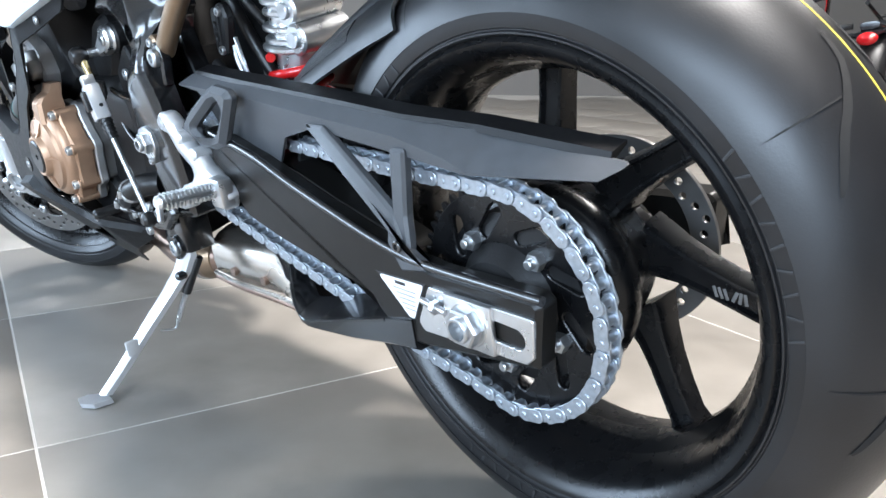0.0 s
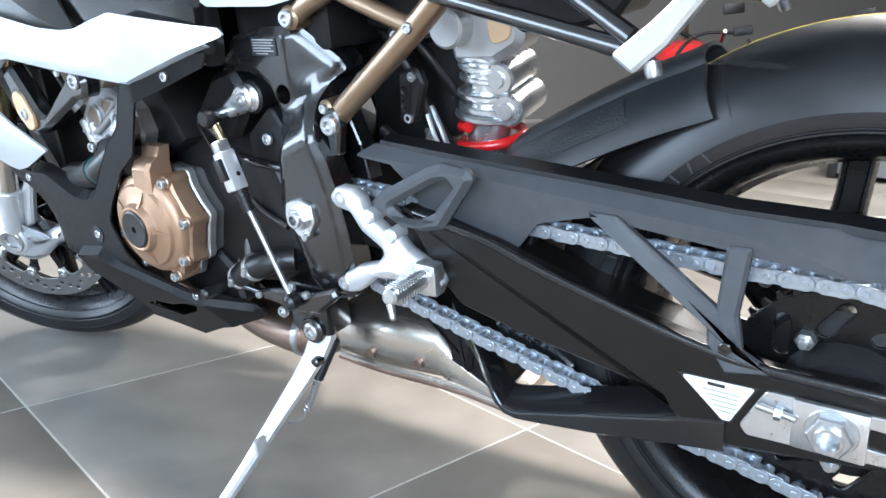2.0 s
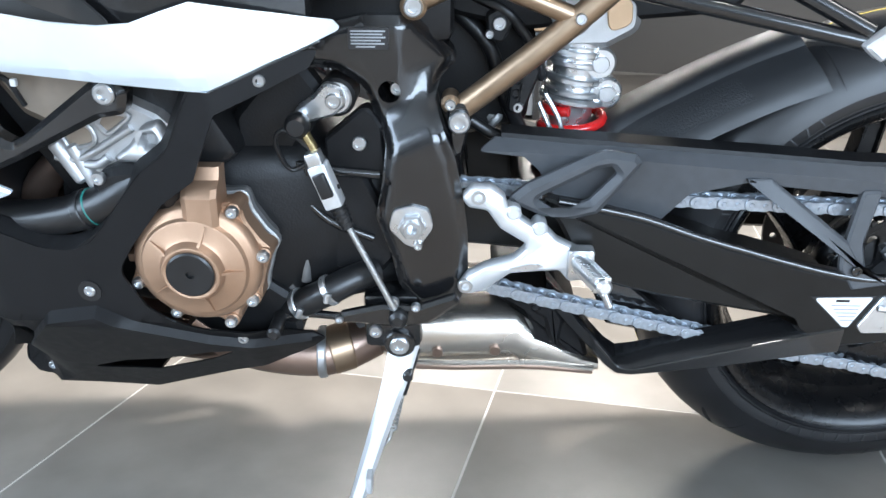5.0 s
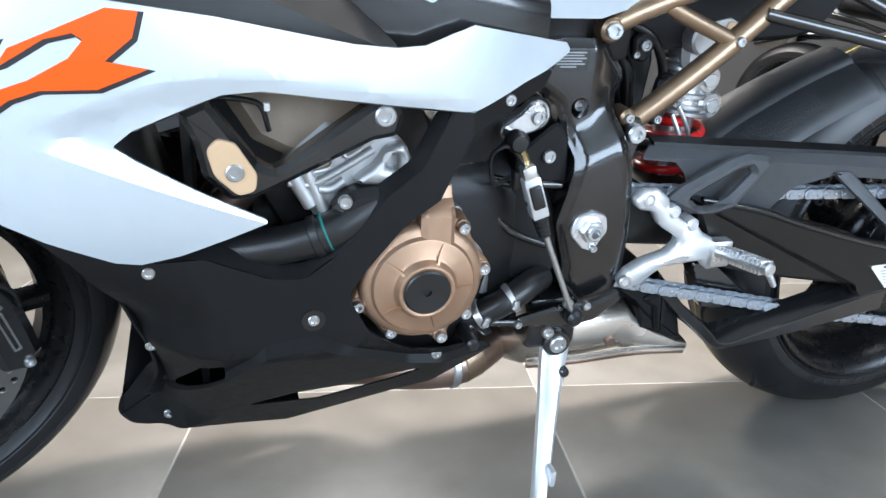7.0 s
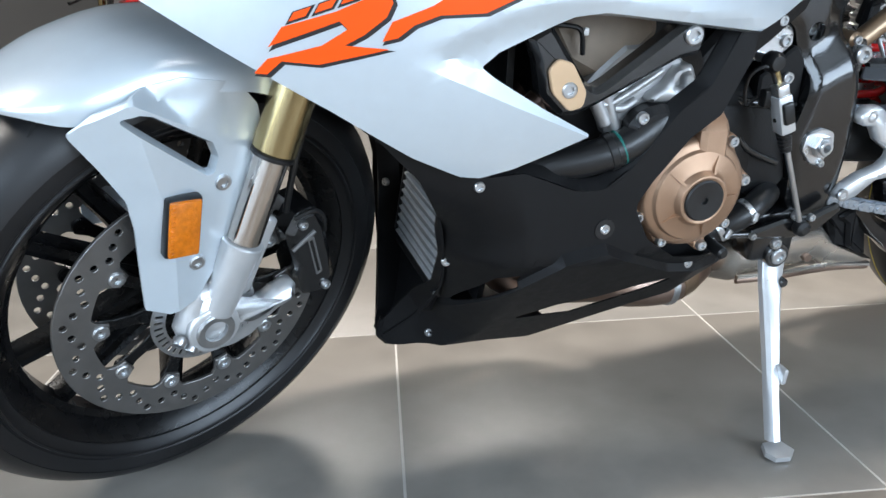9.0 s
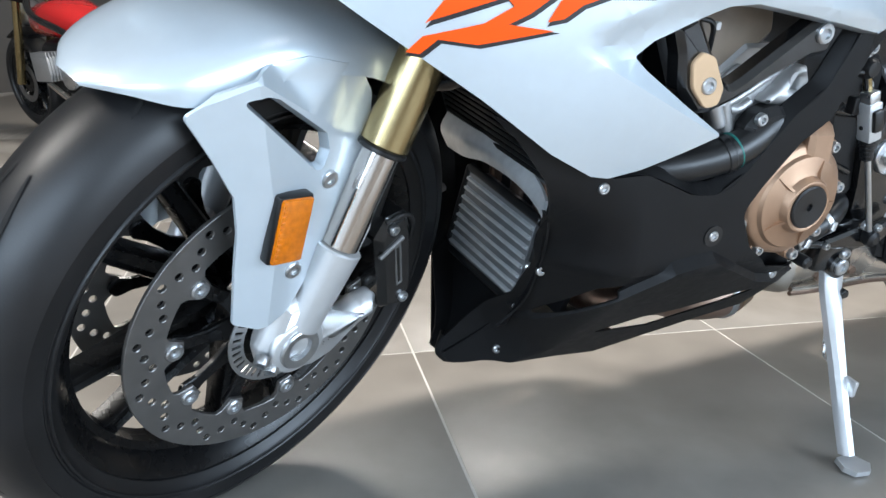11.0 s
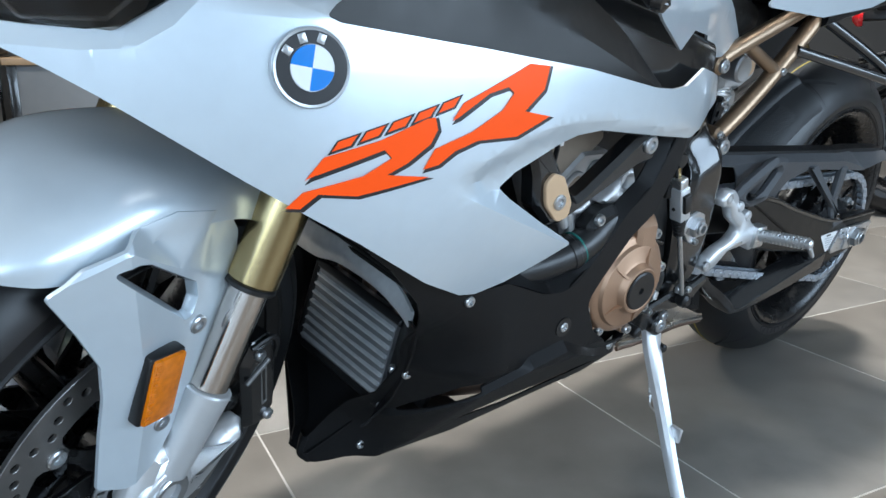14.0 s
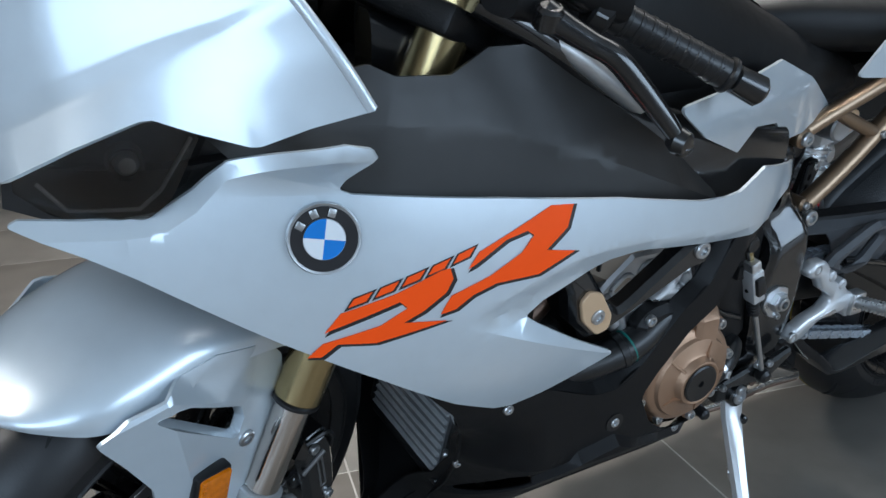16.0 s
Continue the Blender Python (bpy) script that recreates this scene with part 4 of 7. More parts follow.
def belly_right_y(x, z):
    y = 0.188 - 0.8 * max(0, 0.34 - z) - 0.55 * max(0, x - 1.10)
    return max(y, 0.022) - 0.02 * sstep(0.56, 0.62, z) * sstep(0.86, 0.80, x) - 0.9 * max(0, 0.775 - x)


for s in (1, -1):
    f = belly_y if s > 0 else belly_right_y
    bm = panel(BELLY if s > 0 else BELLY_RIGHT, f, 0.003, 0.009 if s > 0 else 0.02, 0.004, [SLIT, VENT], RIDGE if s > 0 else ())
    bl = P("belly_fairing", bm if s > 0 else mirror(bm), M_PLASTIC, "matte black plastic belly fairing", sharp=24)
    lip = edge_strip(((0.800, 0.612), (0.818, 0.582), (0.838, 0.542), (0.855, 0.526), (0.872, 0.513), (0.897, 0.483), (0.922, 0.452), (0.938, 0.436), (0.956, 0.4285), (0.975, 0.428), (0.992, 0.4315), (1.053, 0.456), (1.092, 0.456)), lambda x, z: f(x, z) + 0.0006, 0.010, 0.016)
    P("panel_lip", lip if s > 0 else mirror(lip), M_PLASTIC, "", bl, 25)
    for q in ((1.104, 0.445), (0.948, 0.378), (1.112, 0.166), (0.745, 0.604), (1.116, 0.320), (0.800, 0.296)):
        bm = bolt((q[0], f(*q) - 0.001, q[1]), 0.0062, 0.004)
        P("fairing_bolt", bm if s > 0 else mirror(bm), M_STEEL, "", bl)
    bm = moved(lathe([(0.006, 0.0), (0.0125, 0.0), (0.0125, 0.0012), (0.006, 0.0012)], 20), at(0.948, f(0.948, 0.378), 0.378))
    P("bolt_recess", bm if s > 0 else mirror(bm), M_HOSE, "", bl)
P("flange_bolt", bolt((1.133, -0.130, 0.330), 0.006, 0.005, (0.8, 0.5, 0)), M_STEEL, "", bl)
P("belly_floor", patch([[(1.166, -0.024, 0.142), (1.168, -0.014, 0.139), (1.163, -0.007, 0.141)], [(1.11, -0.055, 0.156), (1.11, -0.01, 0.154), (1.11, 0.022, 0.156)], [(1.05, -0.055, 0.168), (1.05, 0, 0.163), (1.05, 0.038, 0.164)], [(0.95, -0.06, 0.182), (0.95, 0, 0.175), (0.95, 0.06, 0.182)]], 4, 0.003), M_PLASTIC, "black underside of the belly fairing")

P("keel_tip", patch([[(1.158, -0.004, 0.130), (1.166, -0.013, 0.128), (1.160, -0.024, 0.132)], [(1.171, -0.008, 0.142), (1.177, -0.015, 0.141), (1.171, -0.024, 0.143)], [(1.171, -0.008, 0.156), (1.176, -0.015, 0.156), (1.171, -0.024, 0.156)], [(1.167, -0.006, 0.170), (1.171, -0.014, 0.170), (1.167, -0.026, 0.170)]], 4, 0.003), M_PLASTIC, "black rounded tip of the belly fairing")

# ---- nose cowl, headlamp and screen
COWL = [[(1.290, 0.2459, 0.8020), (1.330, 0.2283, 0.7880), (1.364, 0.2197, 0.7755), (1.371, 0.2177, 0.7755), (1.404, 0.2019, 0.7840), (1.428, 0.1850, 0.7905), (1.436, 0.1805, 0.7890), (1.480, 0.1599, 0.7670), (1.524, 0.1331, 0.7400), (1.572, 0.0500, 0.7050)],
        [(1.311, 0.2369, 0.8350), (1.343, 0.2185, 0.8280), (1.370, 0.2061, 0.8180), (1.376, 0.2038, 0.8150), (1.406, 0.1881, 0.8110), (1.428, 0.1752, 0.8070), (1.438, 0.1694, 0.8040), (1.480, 0.1450, 0.7840), (1.524, 0.1153, 0.7560), (1.575, 0.0460, 0.7300)],
        [(1.336, 0.2179, 0.8740), (1.358, 0.2030, 0.8610), (1.377, 0.1928, 0.8480), (1.383, 0.1895, 0.8450), (1.406, 0.1777, 0.8330), (1.424, 0.1685, 0.8240), (1.436, 0.1621, 0.8180), (1.476, 0.1391, 0.7960), (1.520, 0.1083, 0.7680), (1.578, 0.0400, 0.7480)],
        [(1.339, 0.2138, 0.8790), (1.361, 0.1973, 0.8680), (1.380, 0.1852, 0.8570), (1.387, 0.1809, 0.8540), (1.410, 0.1675, 0.8450), (1.428, 0.1576, 0.8370), (1.440, 0.1510, 0.8310), (1.480, 0.1275, 0.8100), (1.523, 0.0957, 0.7840), (1.576, 0.0360, 0.7680)],
        [(1.365, 0.1881, 0.9150), (1.380, 0.1746, 0.9280), (1.396, 0.1611, 0.9370), (1.404, 0.1544, 0.9410), (1.420, 0.1416, 0.9450), (1.440, 0.1255, 0.9480), (1.455, 0.1138, 0.9460), (1.486, 0.0874, 0.9400), (1.512, 0.0629, 0.9300), (1.535, 0.0220, 0.9220)]]


def infill_y(x, z):
    zc = float(np.interp(x, [0.87, 0.904, 1.007, 1.158, 1.267, 1.42], [0.655, 0.669, 0.710, 0.761, 0.772, 0.775]))
    cap = float(np.polyval(FIT, x)) - 1.4 * (min(z, 0.71) - 0.62) ** 2 - 0.010 + 0.8 * max(0, z - 0.735)
    return min(cap, 0.206 - 0.20 * max(0, min(z, zc) - 0.68) - (0.75 - 0.33 * sstep(1.0, 1.12, x)) * max(0, z - zc) - 0.10 * max(0, 0.95 - x) - 0.14 * max(0, x - 1.25) - 0.55 * max(0, x - 1.335))


for s in (1, -1):
    bm = patch(COWL, 4, 0.004, straight)
    cw = P("nose_cowl", bm if s > 0 else mirror(bm), M_WHITE, "silver-white painted nose cowl", sharp=40)
    bm = tube([(1.2915, 0.2440, 0.8025), (1.311, 0.2365, 0.835), (1.336, 0.2165, 0.874), (1.365, 0.185, 0.915)], 0.0042, 10)
    P("cowl_edge", bm if s > 0 else mirror(bm), M_WHITE, "", cw)
    LAMP = [[(1.520, 0.120, 0.726), (1.494, 0.130, 0.706), (1.466, 0.143, 0.703), (1.438, 0.156, 0.706), (1.418, 0.165, 0.722)],
            [(1.519, 0.122, 0.742), (1.490, 0.137, 0.738), (1.460, 0.150, 0.742), (1.430, 0.163, 0.745), (1.406, 0.172, 0.750)],
            [(1.516, 0.120, 0.756), (1.482, 0.140, 0.766), (1.450, 0.156, 0.778), (1.428, 0.166, 0.788), (1.394, 0.180, 0.780)]]
    bm = patch([[(x - 0.018, y - 0.034, z) for x, y, z in row] for row in LAMP], 5, 0.004)
    back = patch([[(1.530, 0.082, 0.700), (1.490, 0.098, 0.688), (1.440, 0.116, 0.684), (1.390, 0.134, 0.690), (1.330, 0.152, 0.700)], [(1.520, 0.084, 0.790), (1.475, 0.104, 0.800), (1.420, 0.124, 0.815), (1.370, 0.140, 0.815), (1.330, 0.152, 0.810)]], 4, 0.003)
    hl = P("headlamp", bm if s > 0 else mirror(bm), M_PLASTIC, "headlamp with a smoked lens and a small projector")
    P("lamp_surround", back if s > 0 else mirror(back), M_HOSE, "", hl)
    bm = patch(LAMP, 6, 0.003)
    P("lens", bm if s > 0 else mirror(bm), M_LENS, "clear smoked lens", hl)
    bm = tube(straight([(1.504, 0.119, 0.731), (1.486, 0.127, 0.710), (1.464, 0.137, 0.711), (1.438, 0.149, 0.713), (1.423, 0.155, 0.728), (1.400, 0.166, 0.770)], 4), 0.0016, 8, 1)
    P("lamp_rim", bm if s > 0 else mirror(bm), M_STEEL, "", hl)
    bm = moved(lathe([(0, 0.004), (0.006, 0.003), (0.009, -0.001), (0.010, -0.02), (0, -0.02)], 24, closed=False), at(1.442, 0.136, 0.744))
    P("lamp_projector", bm if s > 0 else mirror(bm), M_STEEL, "", hl)
    bm = lathe([(0.0105, 0.0), (0.013, 0.002), (0.014, -0.012), (0.0105, -0.012)], 28)
    bm = moved(bm, at(1.442, 0.134, 0.744))
    P("projector_ring", bm if s > 0 else mirror(bm), M_DARK, "", hl)
    INF = [(1.400, 0.775), (1.310, 0.806), (1.262, 0.815, 0.01), (1.240, 0.805, 0.01), (1.190, 0.803, 0.01), (1.150, 0.822), (1.110, 0.822), (1.073, 0.808), (0.998, 0.760), (0.932, 0.716), (0.873, 0.665), (0.860, 0.645), (0.93, 0.655), (1.03, 0.675), (1.16, 0.690), (1.285, 0.705), (1.36, 0.735)]
    bm = panel(INF, infill_y, 0.003, 0.015, 0.01, (), [((0.87, 0.655), (0.904, 0.669)), ((0.904, 0.669), (1.007, 0.710)), ((1.007, 0.710), (1.158, 0.761)), ((1.158, 0.761), (1.267, 0.772)), ((1.267, 0.772), (1.42, 0.775))])
    P("infill_panel", bm if s > 0 else mirror(bm), M_INFILL, "matte black inner side panel below the tank", sharp=25)
for s in (1, -1):
    bm = tube([(1.160, 0.148, 0.858), (1.085, 0.152, 0.822), (1.010, 0.146, 0.776), (0.940, 0.138, 0.728), (0.885, 0.128, 0.682)], 0.013, 14)
    P("frame_rail", bm if s > 0 else mirror(bm), M_FRAME, "satin black rail along the tank")
    bm = tube([(1.085, 0.158, 0.826), (1.050, 0.160, 0.806), (1.000, 0.158, 0.776), (0.955, 0.152, 0.745), (0.930, 0.146, 0.722)], 0.010, 12, 6, False, [0.004, 0.0095, 0.0105, 0.009, 0.003])
    P("rail_casting", bm if s > 0 else mirror(bm), M_CAST, "dull grey cast edge of the frame rail")
TOP = [Vector(p) for p in COWL[4]]
OTHER = [FLIP @ p for p in TOP]
P("nose_top", patch([TOP, [(a + b) / 2 + Vector((0.02, 0, 0.02)) for a, b in zip(TOP, OTHER)], OTHER], 5, 0.004), M_WHITE, "silver-white painted top of the nose")
LOW = [Vector(p) for p in ((1.500, 0.100, 0.735), (1.400, 0.150, 0.742), (1.270, 0.160, 0.765), (1.180, 0.150, 0.780))]
OTHER = [FLIP @ p for p in LOW]
P("inner_nose_panel", patch([LOW, [(a + b) / 2 for a, b in zip(LOW, OTHER)], OTHER], 4, 0.003), M_PLASTIC, "black inner panel of the nose")
P("windscreen", patch([[(1.535, -0.10, 0.925), (1.545, 0, 0.93), (1.535, 0.10, 0.925)], [(1.42, -0.12, 1.02), (1.43, 0, 1.04), (1.42, 0.12, 1.02)], [(1.30, -0.11, 1.10), (1.31, 0, 1.13), (1.30, 0.11, 1.10)]], 5, 0.003), M_LENS, "smoked windscreen above the nose")

# ---- tank, seat and tail
TANK = [section(1.18, 0, 0.80, 0.05, 0.05, 2.6), section(1.14, 0, 0.83, 0.12, 0.085, 2.6), section(1.04, 0, 0.84, 0.155, 0.105, 2.6), section(0.92, 0, 0.82, 0.155, 0.11, 2.6), section(0.80, 0, 0.775, 0.135, 0.105, 2.6), section(0.68, 0, 0.745, 0.120, 0.085, 2.6), section(0.54, 0, 0.725, 0.100, 0.055, 2.6), section(0.46, 0, 0.720, 0.080, 0.030, 2.6)]
P("fuel_tank", moved(loft(TANK), SHIFT), M_SEAT, "black fuel tank")
SEAT = [section(0.66, 0, 0.800, 0.060, 0.030, 2.6), section(0.60, 0, 0.800, 0.090, 0.042, 2.8), section(0.45, 0, 0.795, 0.12, 0.042, 3), section(0.34, 0, 0.800, 0.11, 0.045, 3), section(0.30, 0, 0.815, 0.09, 0.04, 3)]
P("rider_seat", moved(loft(SEAT), SHIFT), M_SEAT, "black textured rider seat")
for s in (1, -1):
    T = [(0.985, 0.772), (0.928, 0.735), (0.837, 0.699), (0.795, 0.719), (0.731, 0.710), (0.693, 0.679), (0.621, 0.675), (0.531, 0.694), (0.637, 0.750), (0.735, 0.782), (0.812, 0.776), (0.895, 0.773)]
    bm = panel(T, lambda x, z: 0.184 + 0.38 * (x - 0.839) - 0.25 * max(0, z - 0.74), 0.004, 0.015, 0.006)
    P("tank_side_cover", bm if s > 0 else mirror(bm), M_WHITE, "silver-white painted tank side cover")
    T = [(0.56, 0.745), (0.40, 0.735), (0.25, 0.755), (0.05, 0.815), (-0.16, 0.885), (-0.20, 0.915), (-0.10, 0.925), (0.15, 0.880), (0.34, 0.835), (0.52, 0.790)]
    bm = panel(T, lambda x, z: 0.115 - 0.10 * max(0, 0.2 - x) - 0.7 * max(0, z - 0.80) * 0.4, 0.004, 0.03, 0.006)
    P("tail_panel", bm if s > 0 else mirror(bm), M_WHITE, "silver-white painted tail panel")
P("tail_underside", loft([section(0.35, 0, 0.73, 0.10, 0.02), section(0.10, 0, 0.78, 0.09, 0.025), section(-0.15, 0, 0.87, 0.06, 0.02)]), M_PLASTIC, "black tail underside")
P("undertray", plate([(0.575, 0.640, 0.02), (0.560, 0.705), (0.400, 0.735), (0.200, 0.755), (0.190, 0.715, 0.02), (0.242, 0.648, 0.015), (0.280, 0.638, 0.01), (0.388, 0.629, 0.01), (0.480, 0.620, 0.01)], -0.075, 0.004, 0.006, 0.006), M_PLASTIC, "black undertray between the subframe tubes")
P("pillion_seat", loft([section(0.28, 0, 0.82, 0.09, 0.03, 3), section(0.10, 0, 0.88, 0.09, 0.035, 3), section(-0.10, 0, 0.93, 0.06, 0.025, 3)]), M_SEAT, "black pillion pad")

# bronze rear subframe of two tubes a side
def PS(s, name, bm, material, label="", parent=None):
    return P(name, bm if s > 0 else mirror(bm), material, label, parent)


for s in (1, -1):
    sb = PS(s, "subframe", tube([(0.556, 0.080, 0.548), (0.500, 0.082, 0.592), (0.424, 0.080, 0.654), (0.317, 0.076, 0.752)], 0.0135, 16), M_SUB, "bronze painted rear subframe")
    PS(s, "upper_tube", tube([(0.603, 0.080, 0.661), (0.559, 0.082, 0.682), (0.435, 0.083, 0.730), (0.33, 0.080, 0.768)], 0.012, 16), M_SUB, "", sb)
    PS(s, "cross_brace", tube([(0.535, 0.082, 0.690), (0.50, 0.082, 0.675), (0.430, 0.081, 0.648)], 0.010, 12), M_SUB, "", sb)
    PS(s, "tube_boss", rod((0.600, 0.060, 0.661), (0.600, 0.094, 0.661), 0.014, None, 24, 0.003), M_SUB, "", sb)
    PS(s, "subframe_bolt", bolt((0.600, 0.093, 0.661), 0.010, 0.007), M_STEEL, "", sb)
    PS(s, "tube_boss", rod((0.562, 0.060, 0.560), (0.562, 0.094, 0.560), 0.010, None, 24, 0.003), M_SUB, "", sb)
    PS(s, "subframe_bolt", bolt((0.562, 0.093, 0.560), 0.006, 0.005), M_STEEL, "", sb)
    PS(s, "subframe_bolt", bolt((0.430, 0.092, 0.650), 0.006, 0.005), M_STEEL, "", sb)
    pl = PS(s, "pillion_bracket", tube([(0.400, 0.088, 0.682), (0.280, 0.120, 0.661), (0.168, 0.150, 0.641)], 0.0085, 10), M_FRAME, "black pillion foot rest bracket with folded silver peg")
    PS(s, "bracket_strut", tube([(0.335, 0.084, 0.730), (0.250, 0.116, 0.692), (0.166, 0.150, 0.650)], 0.0085, 10), M_FRAME, "", pl)
    PS(s, "peg_hinge", plate([(0.178, 0.640, 0.004), (0.147, 0.664, 0.004), (0.118, 0.690, 0.006), (0.104, 0.684, 0.006), (0.134, 0.648), (0.160, 0.626, 0.004)], 0.150, 0.170, 0.003, 0.003), M_SILVER, "", pl)
    PS(s, "hinge_bolt", bolt((0.148, 0.158, 0.634), 0.007, 0.012, (-0.3, 0.2, -1)), M_STEEL, "", pl)

# ---- handlebar, grip and lever (turned)
HB = [(1.230, 0.100, 0.925), (1.185, 0.130, 0.912), (1.117, 0.207, 0.8845), (1.044, 0.3035, 0.849)]
for s in (1, -1):
    hb = F("handlebar", tube([(x, y * s, z) for x, y, z in HB], 0.011, 14), M_DARK, "black clip-on handlebar with rubber grip")
    a, b = Vector((1.117, 0.207 * s, 0.8845)), Vector((1.044, 0.3035 * s, 0.849))
    F("grip", rod(a, b, 0.0150, 0.0142, 24, 0.003), M_HOSE, "", hb)
    for k in range(9):
        p, q = a + (b - a) * (0.10 + 0.095 * k), a + (b - a) * (0.135 + 0.095 * k)
        F("grip_rib", rod(p, q, 0.0156 - 0.0001 * k, None, 24, 0.0006), M_HOSE, "", hb)
    F("grip_flange", rod(b - (b - a) * 0.04, b + (b - a) * 0.02, 0.0170, None, 24, 0.002), M_HOSE, "", hb)
    F("grip_collar", rod(a - (b - a) * 0.16, a, 0.0245, None, 24, 0.003), M_HOSE, "", hb)
    for k in range(8):
        q = 2 * math.pi * k / 8
        m = aim(a - (b - a) * 0.15, a)
        F("collar_rib", moved(box(-0.0012, 0.0012, 0.0235, 0.0262, 0.002, 0.013, 0.0004), m @ Matrix.Rotation(q, 4, 'Z')), M_GREY, "", hb)
    F("bar_end_weight", rod(b + (b - a) * 0.02, b + (b - a) * 0.30, 0.0135, 0.0145, 24, 0.004, 0.004), M_FRAME, "", hb)
    F("lever_perch", loft([section(1.232, 0.165 * s, 0.900, 0.018, 0.016, 3), section(1.212, 0.180 * s, 0.898, 0.020, 0.016, 3), section(1.175, 0.165 * s, 0.912, 0.018, 0.014, 3)]), M_DARK, "", hb)
    F("lever_pivot", rod((1.219, 0.205 * s, 0.884), (1.222, 0.207 * s, 0.904), 0.012, None, 20, 0.003), M_FRAME, "", hb)
    F("lever", tube([(1.222, 0.200 * s, 0.897), (1.211, 0.219 * s, 0.889), (1.199, 0.238 * s, 0.881), (1.188, 0.255 * s, 0.874), (1.175, 0.274 * s, 0.857), (1.159, 0.300 * s, 0.832), (1.149, 0.315 * s, 0.816)], 0.0065, 14, 5, False, [0.0125, 0.0105, 0.0095, 0.0100, 0.0100, 0.0085, 0.0065]), M_FRAME, "", hb)
    F("lever_ball", moved(lathe([(0, -0.012), (0.008, -0.0095), (0.012, -0.002), (0.010, 0.007), (0, 0.012)], 18, closed=False), at(1.149, 0.315 * s, 0.816)), M_FRAME, "", hb)
    F("lever_ball", moved(lathe([(0, -0.010), (0.007, -0.008), (0.0105, 0), (0.007, 0.008), (0, 0.010)], 16, 'z', closed=False), at(1.147, 0.317 * s, 0.813)), M_FRAME, "", hb)
    F("switch_box", loft([section(1.160, 0.172 * s, 0.914, 0.020, 0.019, 3), section(1.142, 0.193 * s, 0.907, 0.023, 0.021, 3), section(1.126, 0.210 * s, 0.899, 0.021, 0.019, 3)]), M_DARK, "", hb)
for d in (0.40, 0.60):
    F("fork_yoke", moved(box(-0.03, 0.05, -0.13, 0.13, -0.014, 0.014, 0.006), Matrix.Translation(HUB + UP * d + Vector((-0.02, 0, 0))) @ Matrix.Rotation(-RAKE, 4, 'Y')), M_DARK, "black fork yoke")

# ---- main frame
SPAR = [(0.736, 0.616), (0.705, 0.640, 0.01), (0.655, 0.651), (0.600, 0.651, 0.008), (0.560, 0.609, 0.008), (0.556, 0.598), (0.572, 0.585, 0.01), (0.579, 0.566, 0.01), (0.568, 0.535), (0.556, 0.505), (0.547, 0.461), (0.541, 0.413), (0.540, 0.363), (0.548, 0.322, 0.006), (0.600, 0.312, 0.006), (0.622, 0.345), (0.628, 0.380, 0.02), (0.645, 0.434, 0.02), (0.636, 0.477, 0.02), (0.631, 0.517, 0.02), (0.644, 0.548, 0.02), (0.656, 0.578, 0.02), (0.684, 0.596, 0.02), (0.736, 0.598)]
FRAME_HOLE = ring_pts(0.627, 0.573, 0.0120, 24)


SPAR_LINE = rounded(SPAR, 0.004)
SPAR_EDGE = edge_dist(SPAR_LINE)
SPAR_FOLD = [((0.70, 0.455), (0.622, 0.500)), ((0.622, 0.500), (0.572, 0.523)), ((0.572, 0.523), (0.520, 0.545))]


def spar_y(x, z):
    """A fold across the spar: the face above it leans upwards, the one below stands a little under."""
    zf = float(np.interp(x, [0.520, 0.572, 0.622, 0.70], [0.545, 0.523, 0.500, 0.455]))
    d = z - zf
    y = 0.118 - 0.025 * sstep(0.0, 0.065, d) if d > 0 else 0.118 + 0.06 * d
    y -= 0.55 * max(0, 0.615 - x) * sstep(0.545, 0.605, z)
    return y - 0.007 * (1 - sstep(0.0, 0.012, SPAR_EDGE(x, z)))


